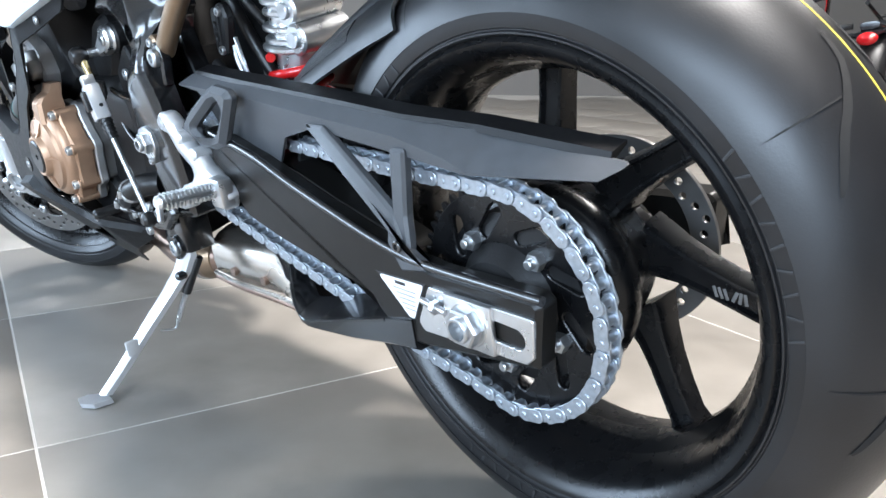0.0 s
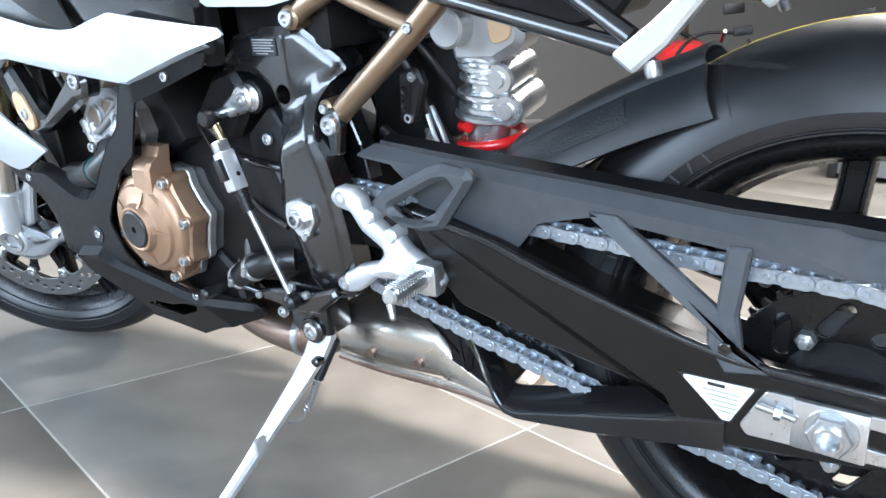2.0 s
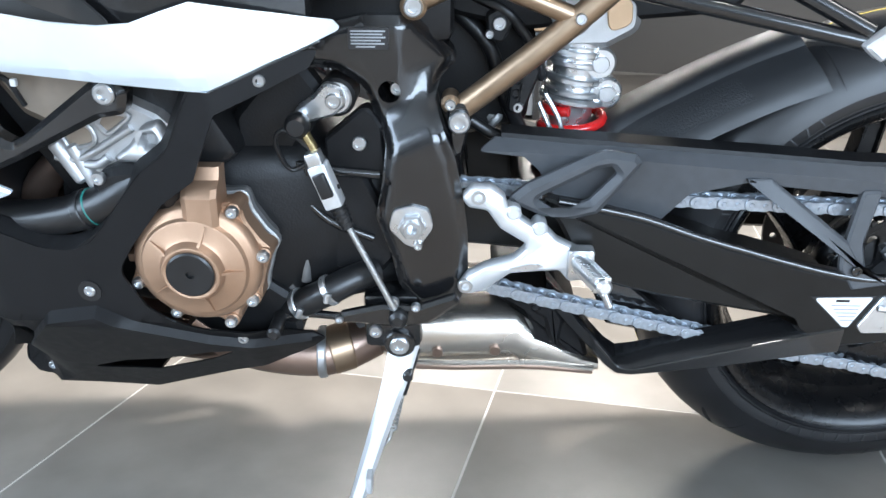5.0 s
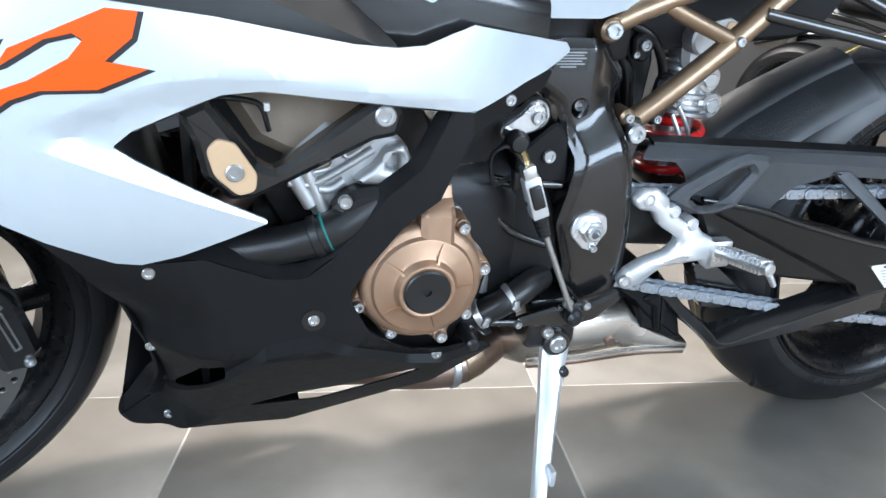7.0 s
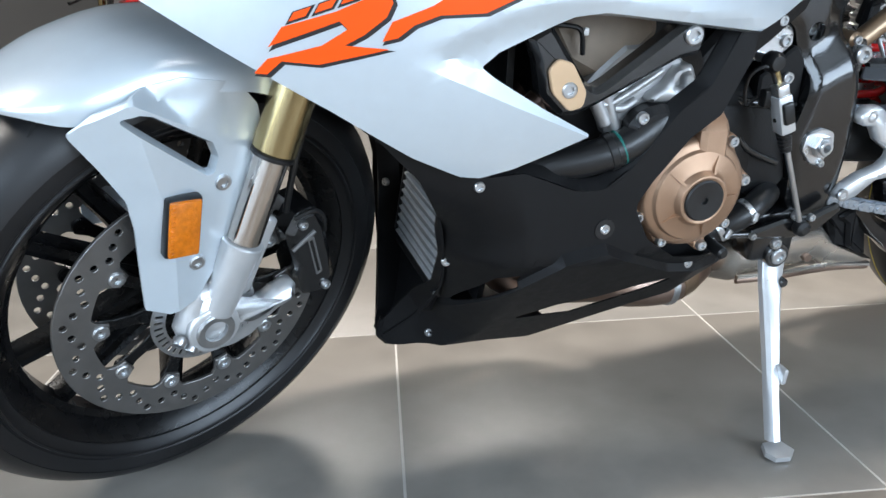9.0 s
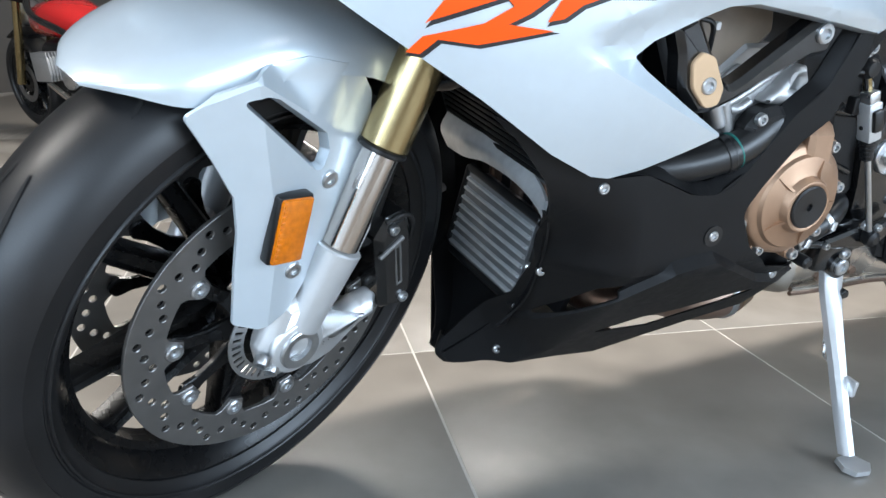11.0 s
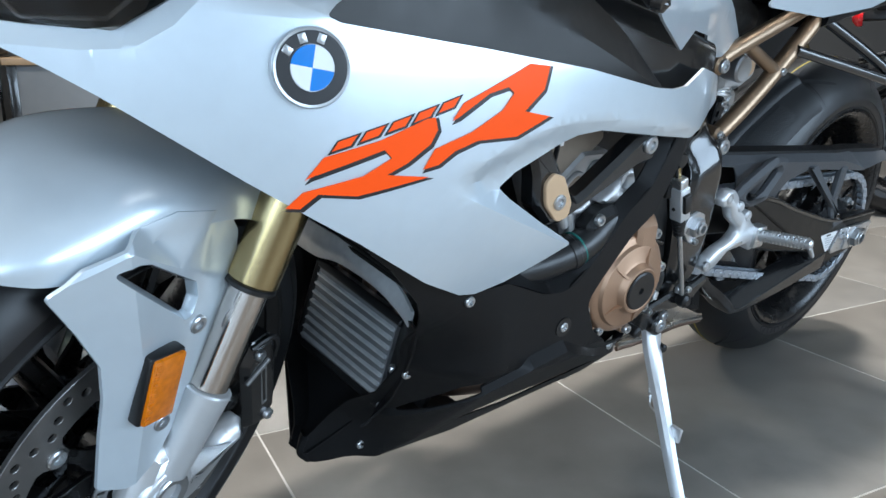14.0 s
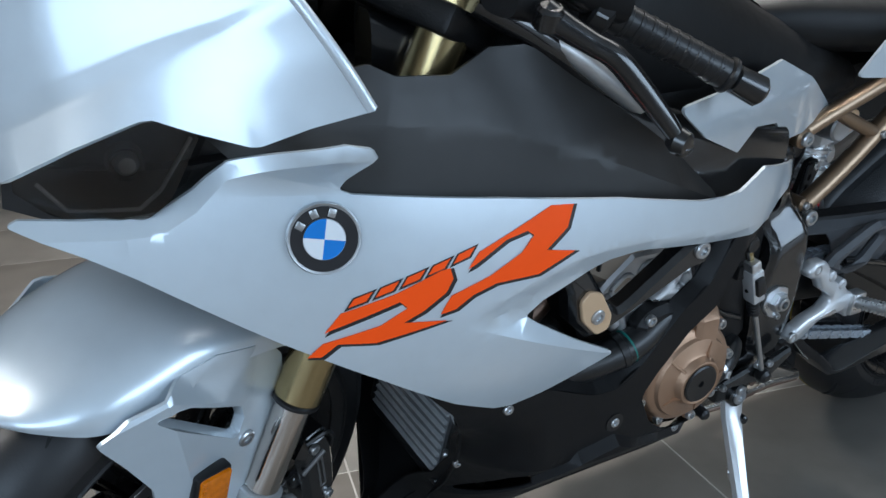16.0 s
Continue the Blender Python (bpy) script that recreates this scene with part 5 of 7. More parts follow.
for s in (1, -1):
    bm = plate(SPAR, 0.020, 0.046, 0.002, 0.004, [FRAME_HOLE])
    fr = P("frame_spar", bm if s > 0 else mirror(bm), M_FRAME, "black painted aluminium frame spar")
    bm = panel(SPAR_LINE, spar_y, 0.030, 0.0045, 0, [FRAME_HOLE], SPAR_FOLD)
    P("spar_face", bm if s > 0 else mirror(bm), M_FRAME, "", fr, 30)
    PS(s, "pivot_washer", plate([(0.603, 0.452, 0.01), (0.625, 0.446, 0.012), (0.630, 0.424, 0.012), (0.612, 0.404, 0.01), (0.596, 0.398, 0.006), (0.590, 0.410), (0.580, 0.425, 0.012), (0.584, 0.446, 0.01)], 0.108, 0.119, 0.001, 0.008), M_ALU, "bright pivot washer plate", fr)
    PS(s, "pivot_nut", hexnut((0.603, 0.119, 0.429), 0.0155, 0.009, (0, 1, 0)), M_STEEL, "", fr)
    PS(s, "pivot_axle", rod((0.603, 0.117, 0.429), (0.603, 0.133, 0.429), 0.010, None, 24, 0.001, 0.006), M_STEEL, "", fr)
    PS(s, "washer_bolt", bolt((0.597, 0.118, 0.404), 0.005, 0.006, (0, 1, 0)), M_STEEL, "", fr)
    PS(s, "bracket_lug", plate([(0.566, 0.560, 0.006), (0.545, 0.562, 0.008), (0.540, 0.54), (0.548, 0.505), (0.560, 0.50)], 0.080, 0.096, 0.003, 0.004), M_FRAME, "", fr)
    PS(s, "frame_bolt", bolt((0.552, 0.096, 0.542), 0.012, 0.008, (0, 1, 0)), M_STEEL, "", fr)
    PS(s, "frame_bolt", bolt((0.620, 0.066, 0.572), 0.008, 0.012, (0, 1, 0)), M_STEEL, "", fr)
    PS(s, "frame_beam", loft([section(0.70, 0.125, 0.655, 0.018, 0.045, 4), section(0.85, 0.165, 0.68, 0.018, 0.05, 4), section(1.05, 0.13, 0.73, 0.018, 0.055, 4), section(1.22, 0.06, 0.77, 0.02, 0.07, 4)]), M_FRAME, "", fr)
lab = P("frame_label", plate([(0.668, 0.640), (0.626, 0.640), (0.626, 0.618), (0.668, 0.618)], 0.0900, 0.0945, 0.0002, 0.002), M_DECAL_BLACK, "small dark data label", bike)
for k in range(6):
    b = (0.640, 0.630, 0.634, 0.629, 0.632, 0.629)[k]
    P("print_bar", box(b, 0.665 if k else 0.660, 0.0943, 0.0948, 0.6200 + 0.0032 * k, 0.6216 + 0.0032 * k, 0.0001), M_GREY, "", lab)

# ---- swingarm with its lower loop
ARMO = [(0.462, 0.458), (0.440, 0.452), (0.390, 0.443), (0.339, 0.431), (0.279, 0.410), (0.228, 0.395), (0.154, 0.374), (0.100, 0.362), (0.050, 0.355), (-0.072, 0.357), (-0.079, 0.350, 0.006), (-0.070, 0.288, 0.006), (0.060, 0.268), (0.110, 0.262), (0.146, 0.290, 0.004), (0.152, 0.302, 0.006), (0.182, 0.309), (0.245, 0.320), (0.317, 0.333), (0.385, 0.350, 0.02), (0.418, 0.385, 0.02), (0.438, 0.425, 0.02)]
ARM_L = P("swingarm", plate(ARMO, 0.076, 0.104, 0.005, 0.010), M_ARM, "black painted swingarm with a lower loop")
LOOP = ((0.090, 0.296, 0.256, 0.078, 0.106), (0.135, 0.285, 0.249, 0.072, 0.106), (0.220, 0.256, 0.226, 0.066, 0.098), (0.300, 0.229, 0.209, 0.060, 0.091), (0.330, 0.219, 0.203, 0.056, 0.088), (0.348, 0.221, 0.203, 0.052, 0.085), (0.362, 0.236, 0.212, 0.046, 0.082), (0.378, 0.252, 0.228, 0.036, 0.072), (0.398, 0.268, 0.242, 0.020, 0.056), (0.440, 0.318, 0.286, 0.005, 0.042))
secs = []
for x, zt, zb, yi, yo in LOOP:
    rise = 0.017 * sstep(0.08, 0.15, x) * sstep(0.37, 0.33, x)
    secs.append([(x, yo, zb + 0.005), (x, yo + 0.001, zt - 0.003), (x, yo - 0.003, zt), (x, yi, zt + rise), (x, yi, zb), (x, yo - 0.006, zb)])
P("lower_loop", loft(secs), M_FRAME, "", ARM_L, 30)
P("loop_edge", tube([(x, yo + 0.0002, zt - 0.0035) for x, zt, zb, yi, yo in LOOP[1:8]], 0.0020, 8, 3), M_FRAME, "", ARM_L)
P("arm_body", plate([(0.640, 0.475), (0.520, 0.450), (0.440, 0.436), (0.339, 0.424), (0.228, 0.390), (0.154, 0.370), (0.100, 0.352), (0.160, 0.316), (0.245, 0.328), (0.317, 0.342), (0.385, 0.358), (0.44, 0.376), (0.52, 0.384), (0.640, 0.392)], 0.034, 0.078, 0.004, 0.012), M_ARM, "", ARM_L)
P("arm_ridge", tube([(0.44, 0.100, 0.452), (0.390, 0.101, 0.443), (0.339, 0.101, 0.431), (0.279, 0.101, 0.410), (0.228, 0.101, 0.395), (0.154, 0.101, 0.374), (0.100, 0.101, 0.362), (0.050, 0.101, 0.357), (-0.080, 0.101, 0.357)], 0.0048, 10, 4), M_FRAME, "", ARM_L)
P("loop_cover", plate([(0.395, 0.335, 0.01), (0.360, 0.255), (0.285, 0.240), (0.275, 0.268), (0.300, 0.285), (0.345, 0.322)], 0.016, 0.044, 0.003, 0.006), M_FRAME, "", ARM_L)
bm = mirror(plate([(0.60, 0.47)] + ARMO[:12] + [(-0.07, 0.29), (0.15, 0.30), (0.30, 0.34), (0.44, 0.36), (0.60, 0.39)], 0.075, 0.115, 0.006, 0.008))
P("swingarm_right", bm, M_ARM, "", ARM_L)
P("cross_tube", box(0.40, 0.48, -0.16, 0.07, 0.385, 0.445, 0.01), M_ARM, "", ARM_L)
plate_o = [(0.056, 0.339, 0.006), (-0.074, 0.340, 0.004), (-0.070, 0.302, 0.006), (-0.062, 0.294, 0.004), (0.070, 0.288, 0.006), (0.077, 0.297, 0.006)]
AP = P("axle_plate", plate(plate_o, 0.103, 0.1075, 0.001, 0.003, [slot(-0.052, 0.316, -0.030, 0.317, 0.010)]), M_ALU, "bright machined chain adjuster plate", ARM_L)
P("adjuster_block", box(-0.028, 0.032, 0.106, 0.112, 0.292, 0.341, 0.002), M_ALU, "", AP)
P("axle_washer", rod((0, 0.110, 0.318), (0, 0.1135, 0.318), 0.022, None, 32, 0.0008), M_STEEL, "", AP)
P("axle_nut", hexnut((0, 0.1125, 0.318), 0.0195, 0.012, (0, 1, 0), 0.55), M_STEEL, "", AP)
P("axle_shaft", rod((0, 0.05, 0.318), (0, 0.1285, 0.318), 0.0125, None, 28, 0.001, 0.0095), M_STEEL, "", AP)
P("adjuster_bolt", rod((0.028, 0.113, 0.322), (0.062, 0.112, 0.326), 0.0035, None, 12, 0.0005), M_STEEL, "", AP)
P("adjuster_lock_nut", hexnut((0.040, 0.1128, 0.3235), 0.007, 0.006, (1, 0, 0.1)), M_STEEL, "", AP)
LB = P("warning_label", plate([(0.134, 0.335), (0.065, 0.337), (0.070, 0.328), (0.086, 0.296), (0.093, 0.296)], 0.1045, 0.1052, 0.0002, 0.003), M_LABEL, "white and black triangular warning label", ARM_L)
P("label_rim", plate(offset([Vector(p) for p in [(0.134, 0.335), (0.065, 0.337), (0.070, 0.328), (0.086, 0.296), (0.093, 0.296)]], -0.0016), 0.1038, 0.1047, 0.0001, -1), M_DECAL_BLACK, "", LB)
P("label_bar", box(0.092, 0.108, 0.1050, 0.1055, 0.3300, 0.3335, 0.0001), M_DECAL_BLACK, "", LB)
for k in range(5):
    P("label_bar", box(0.078 + 0.001 * k, 0.112 - 0.0035 * k, 0.1050, 0.1054, 0.3245 - 0.0050 * k, 0.3262 - 0.0050 * k, 0.0001), M_GREY, "", LB)

# ---- upper chain guard with two braces
G = [(0.532, 0.505), (0.512, 0.517, 0.003), (0.385, 0.509), (0.216, 0.497), (0.100, 0.488), (0.020, 0.481), (-0.146, 0.470, 0.003), (-0.124, 0.458, 0.006), (0.003, 0.450), (0.012, 0.450), (0.110, 0.460), (0.230, 0.472), (0.292, 0.456, 0.008), (0.322, 0.419, 0.004), (0.387, 0.433), (0.440, 0.445), (0.462, 0.482, 0.006), (0.480, 0.499)]
GUARD_FOLD = ([-0.15, 0.003, 0.030, 0.097, 0.260, 0.379, 0.54], [0.460, 0.452, 0.462, 0.476, 0.489, 0.499, 0.5065])


def guard_y(x, z):
    zr = float(np.interp(x, *GUARD_FOLD))
    return 0.086 - 1.35 * max(0, z - zr) - 0.10 * max(0, zr - z) + 0.003 * sstep(0.42, 0.36, x) - 0.09 * max(0, 0.0 - x)


gd = P("chain_guard", panel(G, guard_y, 0.003, 0.02, 0.003, (), list(zip(zip(*GUARD_FOLD), list(zip(*GUARD_FOLD))[1:]))), M_GUARD, "dark grey moulded chain guard with braces", ARM_L, 20)
TOPS = ((0.505, 0.5165), (0.385, 0.509), (0.216, 0.497), (0.100, 0.488), (0.020, 0.481), (-0.125, 0.4715))
P("guard_lip", loft([[(x, guard_y(x, z) + 0.0005, z - 0.002), (x, guard_y(x, z) - 0.002, z + 0.0045), (x, guard_y(x, z) - 0.022, z + 0.0085), (x, guard_y(x, z) - 0.022, z + 0.0055), (x, guard_y(x, z) - 0.006, z - 0.002)] for x, z in TOPS]), M_PLASTIC, "black inner lip along the guard", gd)
P("guard_brace", plate([(0.238, 0.478), (0.205, 0.478), (0.104, 0.402), (0.086, 0.372), (0.048, 0.354), (0.094, 0.345), (0.112, 0.372), (0.113, 0.388), (0.218, 0.470)], 0.082, 0.094, 0.003, 0.004, f=lambda x, z: 0.012 * sstep(0.42, 0.36, z)), M_GUARD, "", gd)
P("guard_brace", plate([(0.102, 0.464), (0.080, 0.466), (0.088, 0.400), (0.080, 0.366), (0.100, 0.366), (0.108, 0.400)], 0.080, 0.093, 0.003, 0.004, f=lambda x, z: 0.010 * sstep(0.42, 0.36, z)), M_GUARD, "", gd)
P("guard_bolt", bolt((0.094, 0.105, 0.372), 0.006, 0.003), M_FRAME, "", gd)

# ---- heel guard and foot peg bracket
HG = P("heel_guard", plate([(0.499, 0.456, 0.006), (0.477, 0.475, 0.004), (0.413, 0.508, 0.006), (0.393, 0.515, 0.008), (0.361, 0.511, 0.006), (0.352, 0.502, 0.008), (0.396, 0.441, 0.008), (0.423, 0.434, 0.008), (0.458, 0.437, 0.008)], 0.094, 0.113, 0.0065, 0.004, [rounded([(0.466, 0.458), (0.401, 0.494), (0.386, 0.497), (0.379, 0.489), (0.407, 0.457), (0.429, 0.446), (0.446, 0.445)], 0.004)]), M_GUARD, "dark grey open heel guard", bike)
RS = P("peg_bracket", plate([(0.549, 0.462, 0.012), (0.537, 0.476, 0.010), (0.516, 0.476, 0.010), (0.501, 0.464, 0.008), (0.496, 0.448, 0.008), (0.484, 0.440, 0.006), (0.470, 0.430, 0.010), (0.452, 0.425, 0.010), (0.440, 0.412, 0.008), (0.404, 0.394, 0.006), (0.396, 0.380, 0.006), (0.406, 0.362, 0.006), (0.424, 0.360, 0.006), (0.436, 0.374, 0.006), (0.462, 0.372, 0.010), (0.492, 0.369, 0.010), (0.507, 0.357, 0.010), (0.520, 0.346, 0.010), (0.541, 0.340, 0.010), (0.551, 0.350, 0.010), (0.540, 0.366, 0.010), (0.520, 0.378, 0.010), (0.488, 0.388, 0.012), (0.476, 0.400, 0.008), (0.476, 0.408, 0.006), (0.505, 0.426, 0.012), (0.520, 0.448, 0.008), (0.540, 0.451, 0.008)], 0.100, 0.121, 0.0035, 0.006), M_SILVER, "bright silver foot peg bracket with two arms", bike, 60)
P("bracket_web", plate([(0.500, 0.376), (0.470, 0.384), (0.448, 0.382), (0.470, 0.374)], 0.1200, 0.1222, 0.0008, 0.003), M_ALU, "", RS)
for q in ((0.530, 0.464), (0.543, 0.352)):
    P("bracket_bolt", bolt((q[0], 0.116, q[1]), 0.009, 0.006), M_STEEL, "", RS)
for q in ((0.491, 0.446), (0.461, 0.427)):
    P("bracket_boss", rod((q[0], 0.096, q[1]), (q[0], 0.1235, q[1]), 0.0088, None, 24, 0.003), M_SILVER, "", RS)
PEG_A, PEG_B = Vector((0.417, 0.116, 0.388)), Vector((0.399, 0.206, 0.401))
PG = P("foot_peg", rod(PEG_A, PEG_B, 0.0100, 0.0088, 16, 0.003), M_ALU, "ribbed aluminium foot peg", RS)
for k in range(12):
    c = PEG_A.lerp(PEG_B, 0.20 + 0.062 * k)
    P("peg_rib", box(c.x - 0.0092, c.x + 0.0092, c.y - 0.0014, c.y + 0.0014, c.z - 0.0095, c.z + 0.0095, 0.001), M_ALU, "", PG)
P("peg_feeler", rod(PEG_B + Vector((0.001, -0.003, -0.006)), (0.392, 0.209, 0.379), 0.0045, 0.0036, 12, 0.002), M_STEEL, "", PG)
P("peg_clevis", box(0.398, 0.428, 0.108, 0.128, 0.366, 0.404, 0.004), M_ALU, "", RS)

# ---- chain and sprocket
CX = at(0, 0, 0.318)
SPR = P("sprocket", moved(plate(ring_pts(0, 0, 0.108, 90), 0.052, 0.058, 0.001, 0, [ring_pts(0, 0, 0.030, 24)] + [slot(0.070 * math.cos(a), 0.070 * math.sin(a), 0.090 * math.cos(a + .25), 0.090 * math.sin(a + .25), 0.007, 4) for a in [2 * math.pi * k / 10 for k in range(10)]]), CX), M_RIM, "black rear sprocket with five nuts")
teeth = []
for k in range(45):
    a = 2 * math.pi * k / 45
    teeth.append(moved(plate([(0.106, -0.005), (0.1145, -0.0018), (0.1145, 0.0018), (0.106, 0.005)], 0.0525, 0.0575, 0.0005, 0), CX @ Matrix.Rotation(-a, 4, 'Y')))
P("sprocket_teeth", join(*teeth), M_RIM, "", SPR)
P("sprocket_carrier", moved(lathe([(0.02, -0.005), (0.075, 0.0), (0.085, 0.02), (0.085, 0.05), (0.060, 0.056), (0.045, 0.075), (0.02, 0.078)], 40), CX), M_DARK, "", SPR)
for k in range(5):
    a = radians(57 + 72 * k)
    c = Vector((0.066 * math.cos(a), 0, 0.318 + 0.066 * math.sin(a)))
    P("sprocket_nut", hexnut((c.x, 0.056, c.z), 0.0095, 0.011, (0, 1, 0), 0.4), M_STEEL, "", SPR)
    P("sprocket_stud", rod((c.x, 0.050, c.z), (c.x, 0.074, c.z), 0.0048, None, 14, 0.001), M_STEEL, "", SPR)

PITCH = 0.015875
R1, R2 = PITCH / (2 * math.sin(math.pi / 45)), 0.0500
c1, c2 = Vector((0.0, 0.318)), Vector((0.605, 0.405))
line = []
for k in range(40):
    a = radians(94) + radians(180) * k / 39 * 0.985
    line.append(c1 + R1 * Vector((math.cos(a), math.sin(a))))
line += [Vector(q) for q in ((0.06, 0.2175), (0.130, 0.2290), (0.213, 0.2485), (0.335, 0.277), (0.45, 0.3045), (0.52, 0.323), (0.575, 0.340))]
for k in range(16):
    a = radians(-78) + radians(165) * k / 15
    line.append(c2 + R2 * Vector((math.cos(a), math.sin(a))))
line += [Vector((0.566, 0.4560)), Vector((0.457, 0.4490)), Vector((0.285, 0.4400)), Vector((0.12, 0.4335))]
seg = [(line[i], line[(i + 1) % len(line)]) for i in range(len(line))]
total = sum((b - a).length for a, b in seg)
NL = int(round(total / PITCH / 2)) * 2


def on_line(d):
    d %= total
    for a, b in seg:
        h = (b - a).length
        if d <= h:
            return a + (b - a) * (d / h)
        d -= h
    return line[0]


def link_mesh(outer):
    ys = (0.0112, 0.0088) if outer else (0.0085, 0.0061)
    bms = []
    o = []
    h = PITCH / 2
    for k in range(9):
        a = -math.pi / 2 + math.pi * k / 8
        o.append((h + 0.0076 * math.cos(a), 0.0076 * math.sin(a)))
    o.append((0, 0.0070))
    for k in range(9):
        a = math.pi / 2 + math.pi * k / 8
        o.append((-h + 0.0076 * math.cos(a), 0.0076 * math.sin(a)))
    o.append((0, -0.0070))
    for s in (1, -1):
        bms.append(plate(o, min(s * ys[0], s * ys[1]), max(s * ys[0], s * ys[1]), 0.0005, 0))
    for s in (1, -1):
        bms.append(rod((h * s, -0.0125 if outer else -0.0072, 0), (h * s, 0.0125 if outer else 0.0072, 0), 0.0030 if outer else 0.0050, None, 10, 0.0006))
    bm = join(*bms)
    finish(bm)
    me = bpy.data.meshes.new("chain_link")
    bm.to_mesh(me)
    bm.free()
    me.materials.append(M_CHAIN)
    return me


chain = new("drive_chain")
chain.parent = bike
tagged(chain, "grey-blue steel roller chain")
LINKS = (link_mesh(True), link_mesh(False))
for k in range(NL):
    a, b = on_line(total * k / NL), on_line(total * (k + 1) / NL)
    m = (a + b) / 2
    ob = new("chain_link", LINKS[k % 2])
    ob.parent = chain
    ob.matrix_local = Matrix.Translation((m.x, 0.060, m.y)) @ Matrix.Rotation(-math.atan2(b.y - a.y, b.x - a.x), 4, 'Y')

# ---- engine
EN = P("engine_case", moved(loft([section(0.575, 0, 0.40, 0.085, 0.075, 5), section(0.62, 0, 0.40, 0.10, 0.095, 5), section(0.74, 0, 0.41, 0.135, 0.115, 5), section(0.92, 0, 0.41, 0.14, 0.105, 5), section(1.00, 0, 0.40, 0.12, 0.085, 5)]), SHIFT), M_DARK, "dark cast engine case with bronze alternator cover")
HEADB = P("cylinder_block", moved(moved(box(-0.095, 0.095, -0.16, 0.150, -0.10, 0.12, 0.012), at(0.915, 0, 0.555) @ Matrix.Rotation(radians(28), 4, 'Y')), SHIFT), M_DARK, "dark cast cylinder block", EN)
P("cam_cover", moved(moved(box(-0.10, 0.10, -0.15, 0.145, 0.0, 0.055, 0.015), at(0.985, 0, 0.650) @ Matrix.Rotation(radians(28), 4, 'Y')), SHIFT), M_DARK, "", EN)
cc = (0.830, 0.4075)
COVER_BOLTS = ((0.759, 0.417), (0.776, 0.362), (0.803, 0.334), (0.862, 0.346), (0.899, 0.382), (0.786, 0.468), (0.888, 0.455))


def lobed(base, lobe):
    """The outline of a round cover with a lobe at each bolt."""
    out = []
    for i in range(90):
        a = 2 * math.pi * i / 90
        r = base
        for x, z in COVER_BOLTS:
            far = math.hypot(x - cc[0], z - cc[1])
            off = (a - math.atan2(z - cc[1], x - cc[0]) + math.pi) % (2 * math.pi) - math.pi
            r = max(r, base + (far + lobe - base) * math.exp(-(off * far / 0.0115) ** 2))
        out.append((cc[0] + r * math.cos(a), cc[1] + r * math.sin(a)))
    return out


cov = P("alternator_cover", moved(lathe([(0.020, 0.199), (0.0285, 0.2020), (0.0305, 0.2015), (0.0320, 0.1990), (0.0345, 0.1935), (0.0375, 0.1915), (0.0525, 0.1895), (0.0550, 0.1885), (0.0562, 0.1860), (0.0575, 0.1838), (0.0600, 0.1826), (0.0640, 0.1812), (0.0672, 0.1780), (0.0690, 0.1735), (0.0700, 0.1600), (0.020, 0.1550)], 64), at(cc[0], 0, cc[1])), M_BRONZE, "bronze painted alternator cover", EN, 30)
P("cover_flange", plate(lobed(0.0715, 0.0085), 0.142, 0.1700, 0.003, -1), M_BRONZE, "", cov)
P("cover_tongue", loft([[(0.838, y0, z), (0.797, y0, z), (0.7985, y1, z), (0.804, y2, z), (0.829, y2, z), (0.8355, y1, z)] for z, y0, y1, y2 in ((0.438, 0.150, 0.185, 0.1895), (0.462, 0.150, 0.1835, 0.1885), (0.486, 0.150, 0.1815, 0.1865), (0.494, 0.150, 0.1760, 0.1800), (0.500, 0.148, 0.1660, 0.1680), (0.512, 0.146, 0.1600, 0.1620))]), M_BRONZE, "", cov, 25)
P("cover_cap", moved(lathe([(0, 0.1995), (0.0040, 0.1995), (0.0046, 0.2030), (0.0235, 0.2040), (0.0255, 0.2025), (0.0255, 0.19), (0, 0.19)], 40, closed=False), at(cc[0], 0, cc[1])), M_HOSE, "round black rubber cap", cov)
for k in range(5):
    a = radians(38 + 72 * k)
    rib = loft([[(r, y0, w), (r, y0, -w), (r, y1, -w * 0.5), (r, y1, w * 0.5)] for r, y0, y1, w in ((0.0300, 0.180, 0.2000, 0.0032), (0.040, 0.180, 0.1945, 0.0026), (0.0530, 0.178, 0.1905, 0.0018))])
    P("cover_rib", moved(rib, at(cc[0], 0, cc[1]) @ Matrix.Rotation(-a, 4, 'Y')), M_BRONZE, "", cov)
for q in COVER_BOLTS:
    P("bolt_boss", rod((q[0], 0.140, q[1]), (q[0], 0.1735, q[1]), 0.0092, 0.0082, 18, 0.0015), M_BRONZE, "", cov)
    P("cover_bolt", bolt((q[0], 0.1730, q[1]), 0.0068, 0.007), M_STEEL, "", cov)
P("cover_boss", rod((0.910, 0.145, 0.428), (0.900, 0.145, 0.424), 0.006), M_BRONZE, "", cov)
P("cover_pad", box(0.896, 0.914, 0.128, 0.158, 0.398, 0.408, 0.002), M_BRONZE, "", cov)
P("case_flange", plate(lobed(0.0735, 0.0105), 0.128, 0.1412, 0.002, -1), M_CAST, "bare cast crankcase flange", cov)
P("case_collar", plate(lobed(0.0690, 0.0040), 0.095, 0.1285, 0.002, -1), M_CASE, "", cov)
P("crankcase_side", plate([(0.780, 0.470, 0.01), (0.752, 0.440, 0.01), (0.738, 0.400, 0.02), (0.722, 0.352, 0.015), (0.755, 0.322, 0.01), (0.80, 0.33)], 0.080, 0.106, 0.004, 0.008), M_CASE, "dull grey crankcase casting", cov)
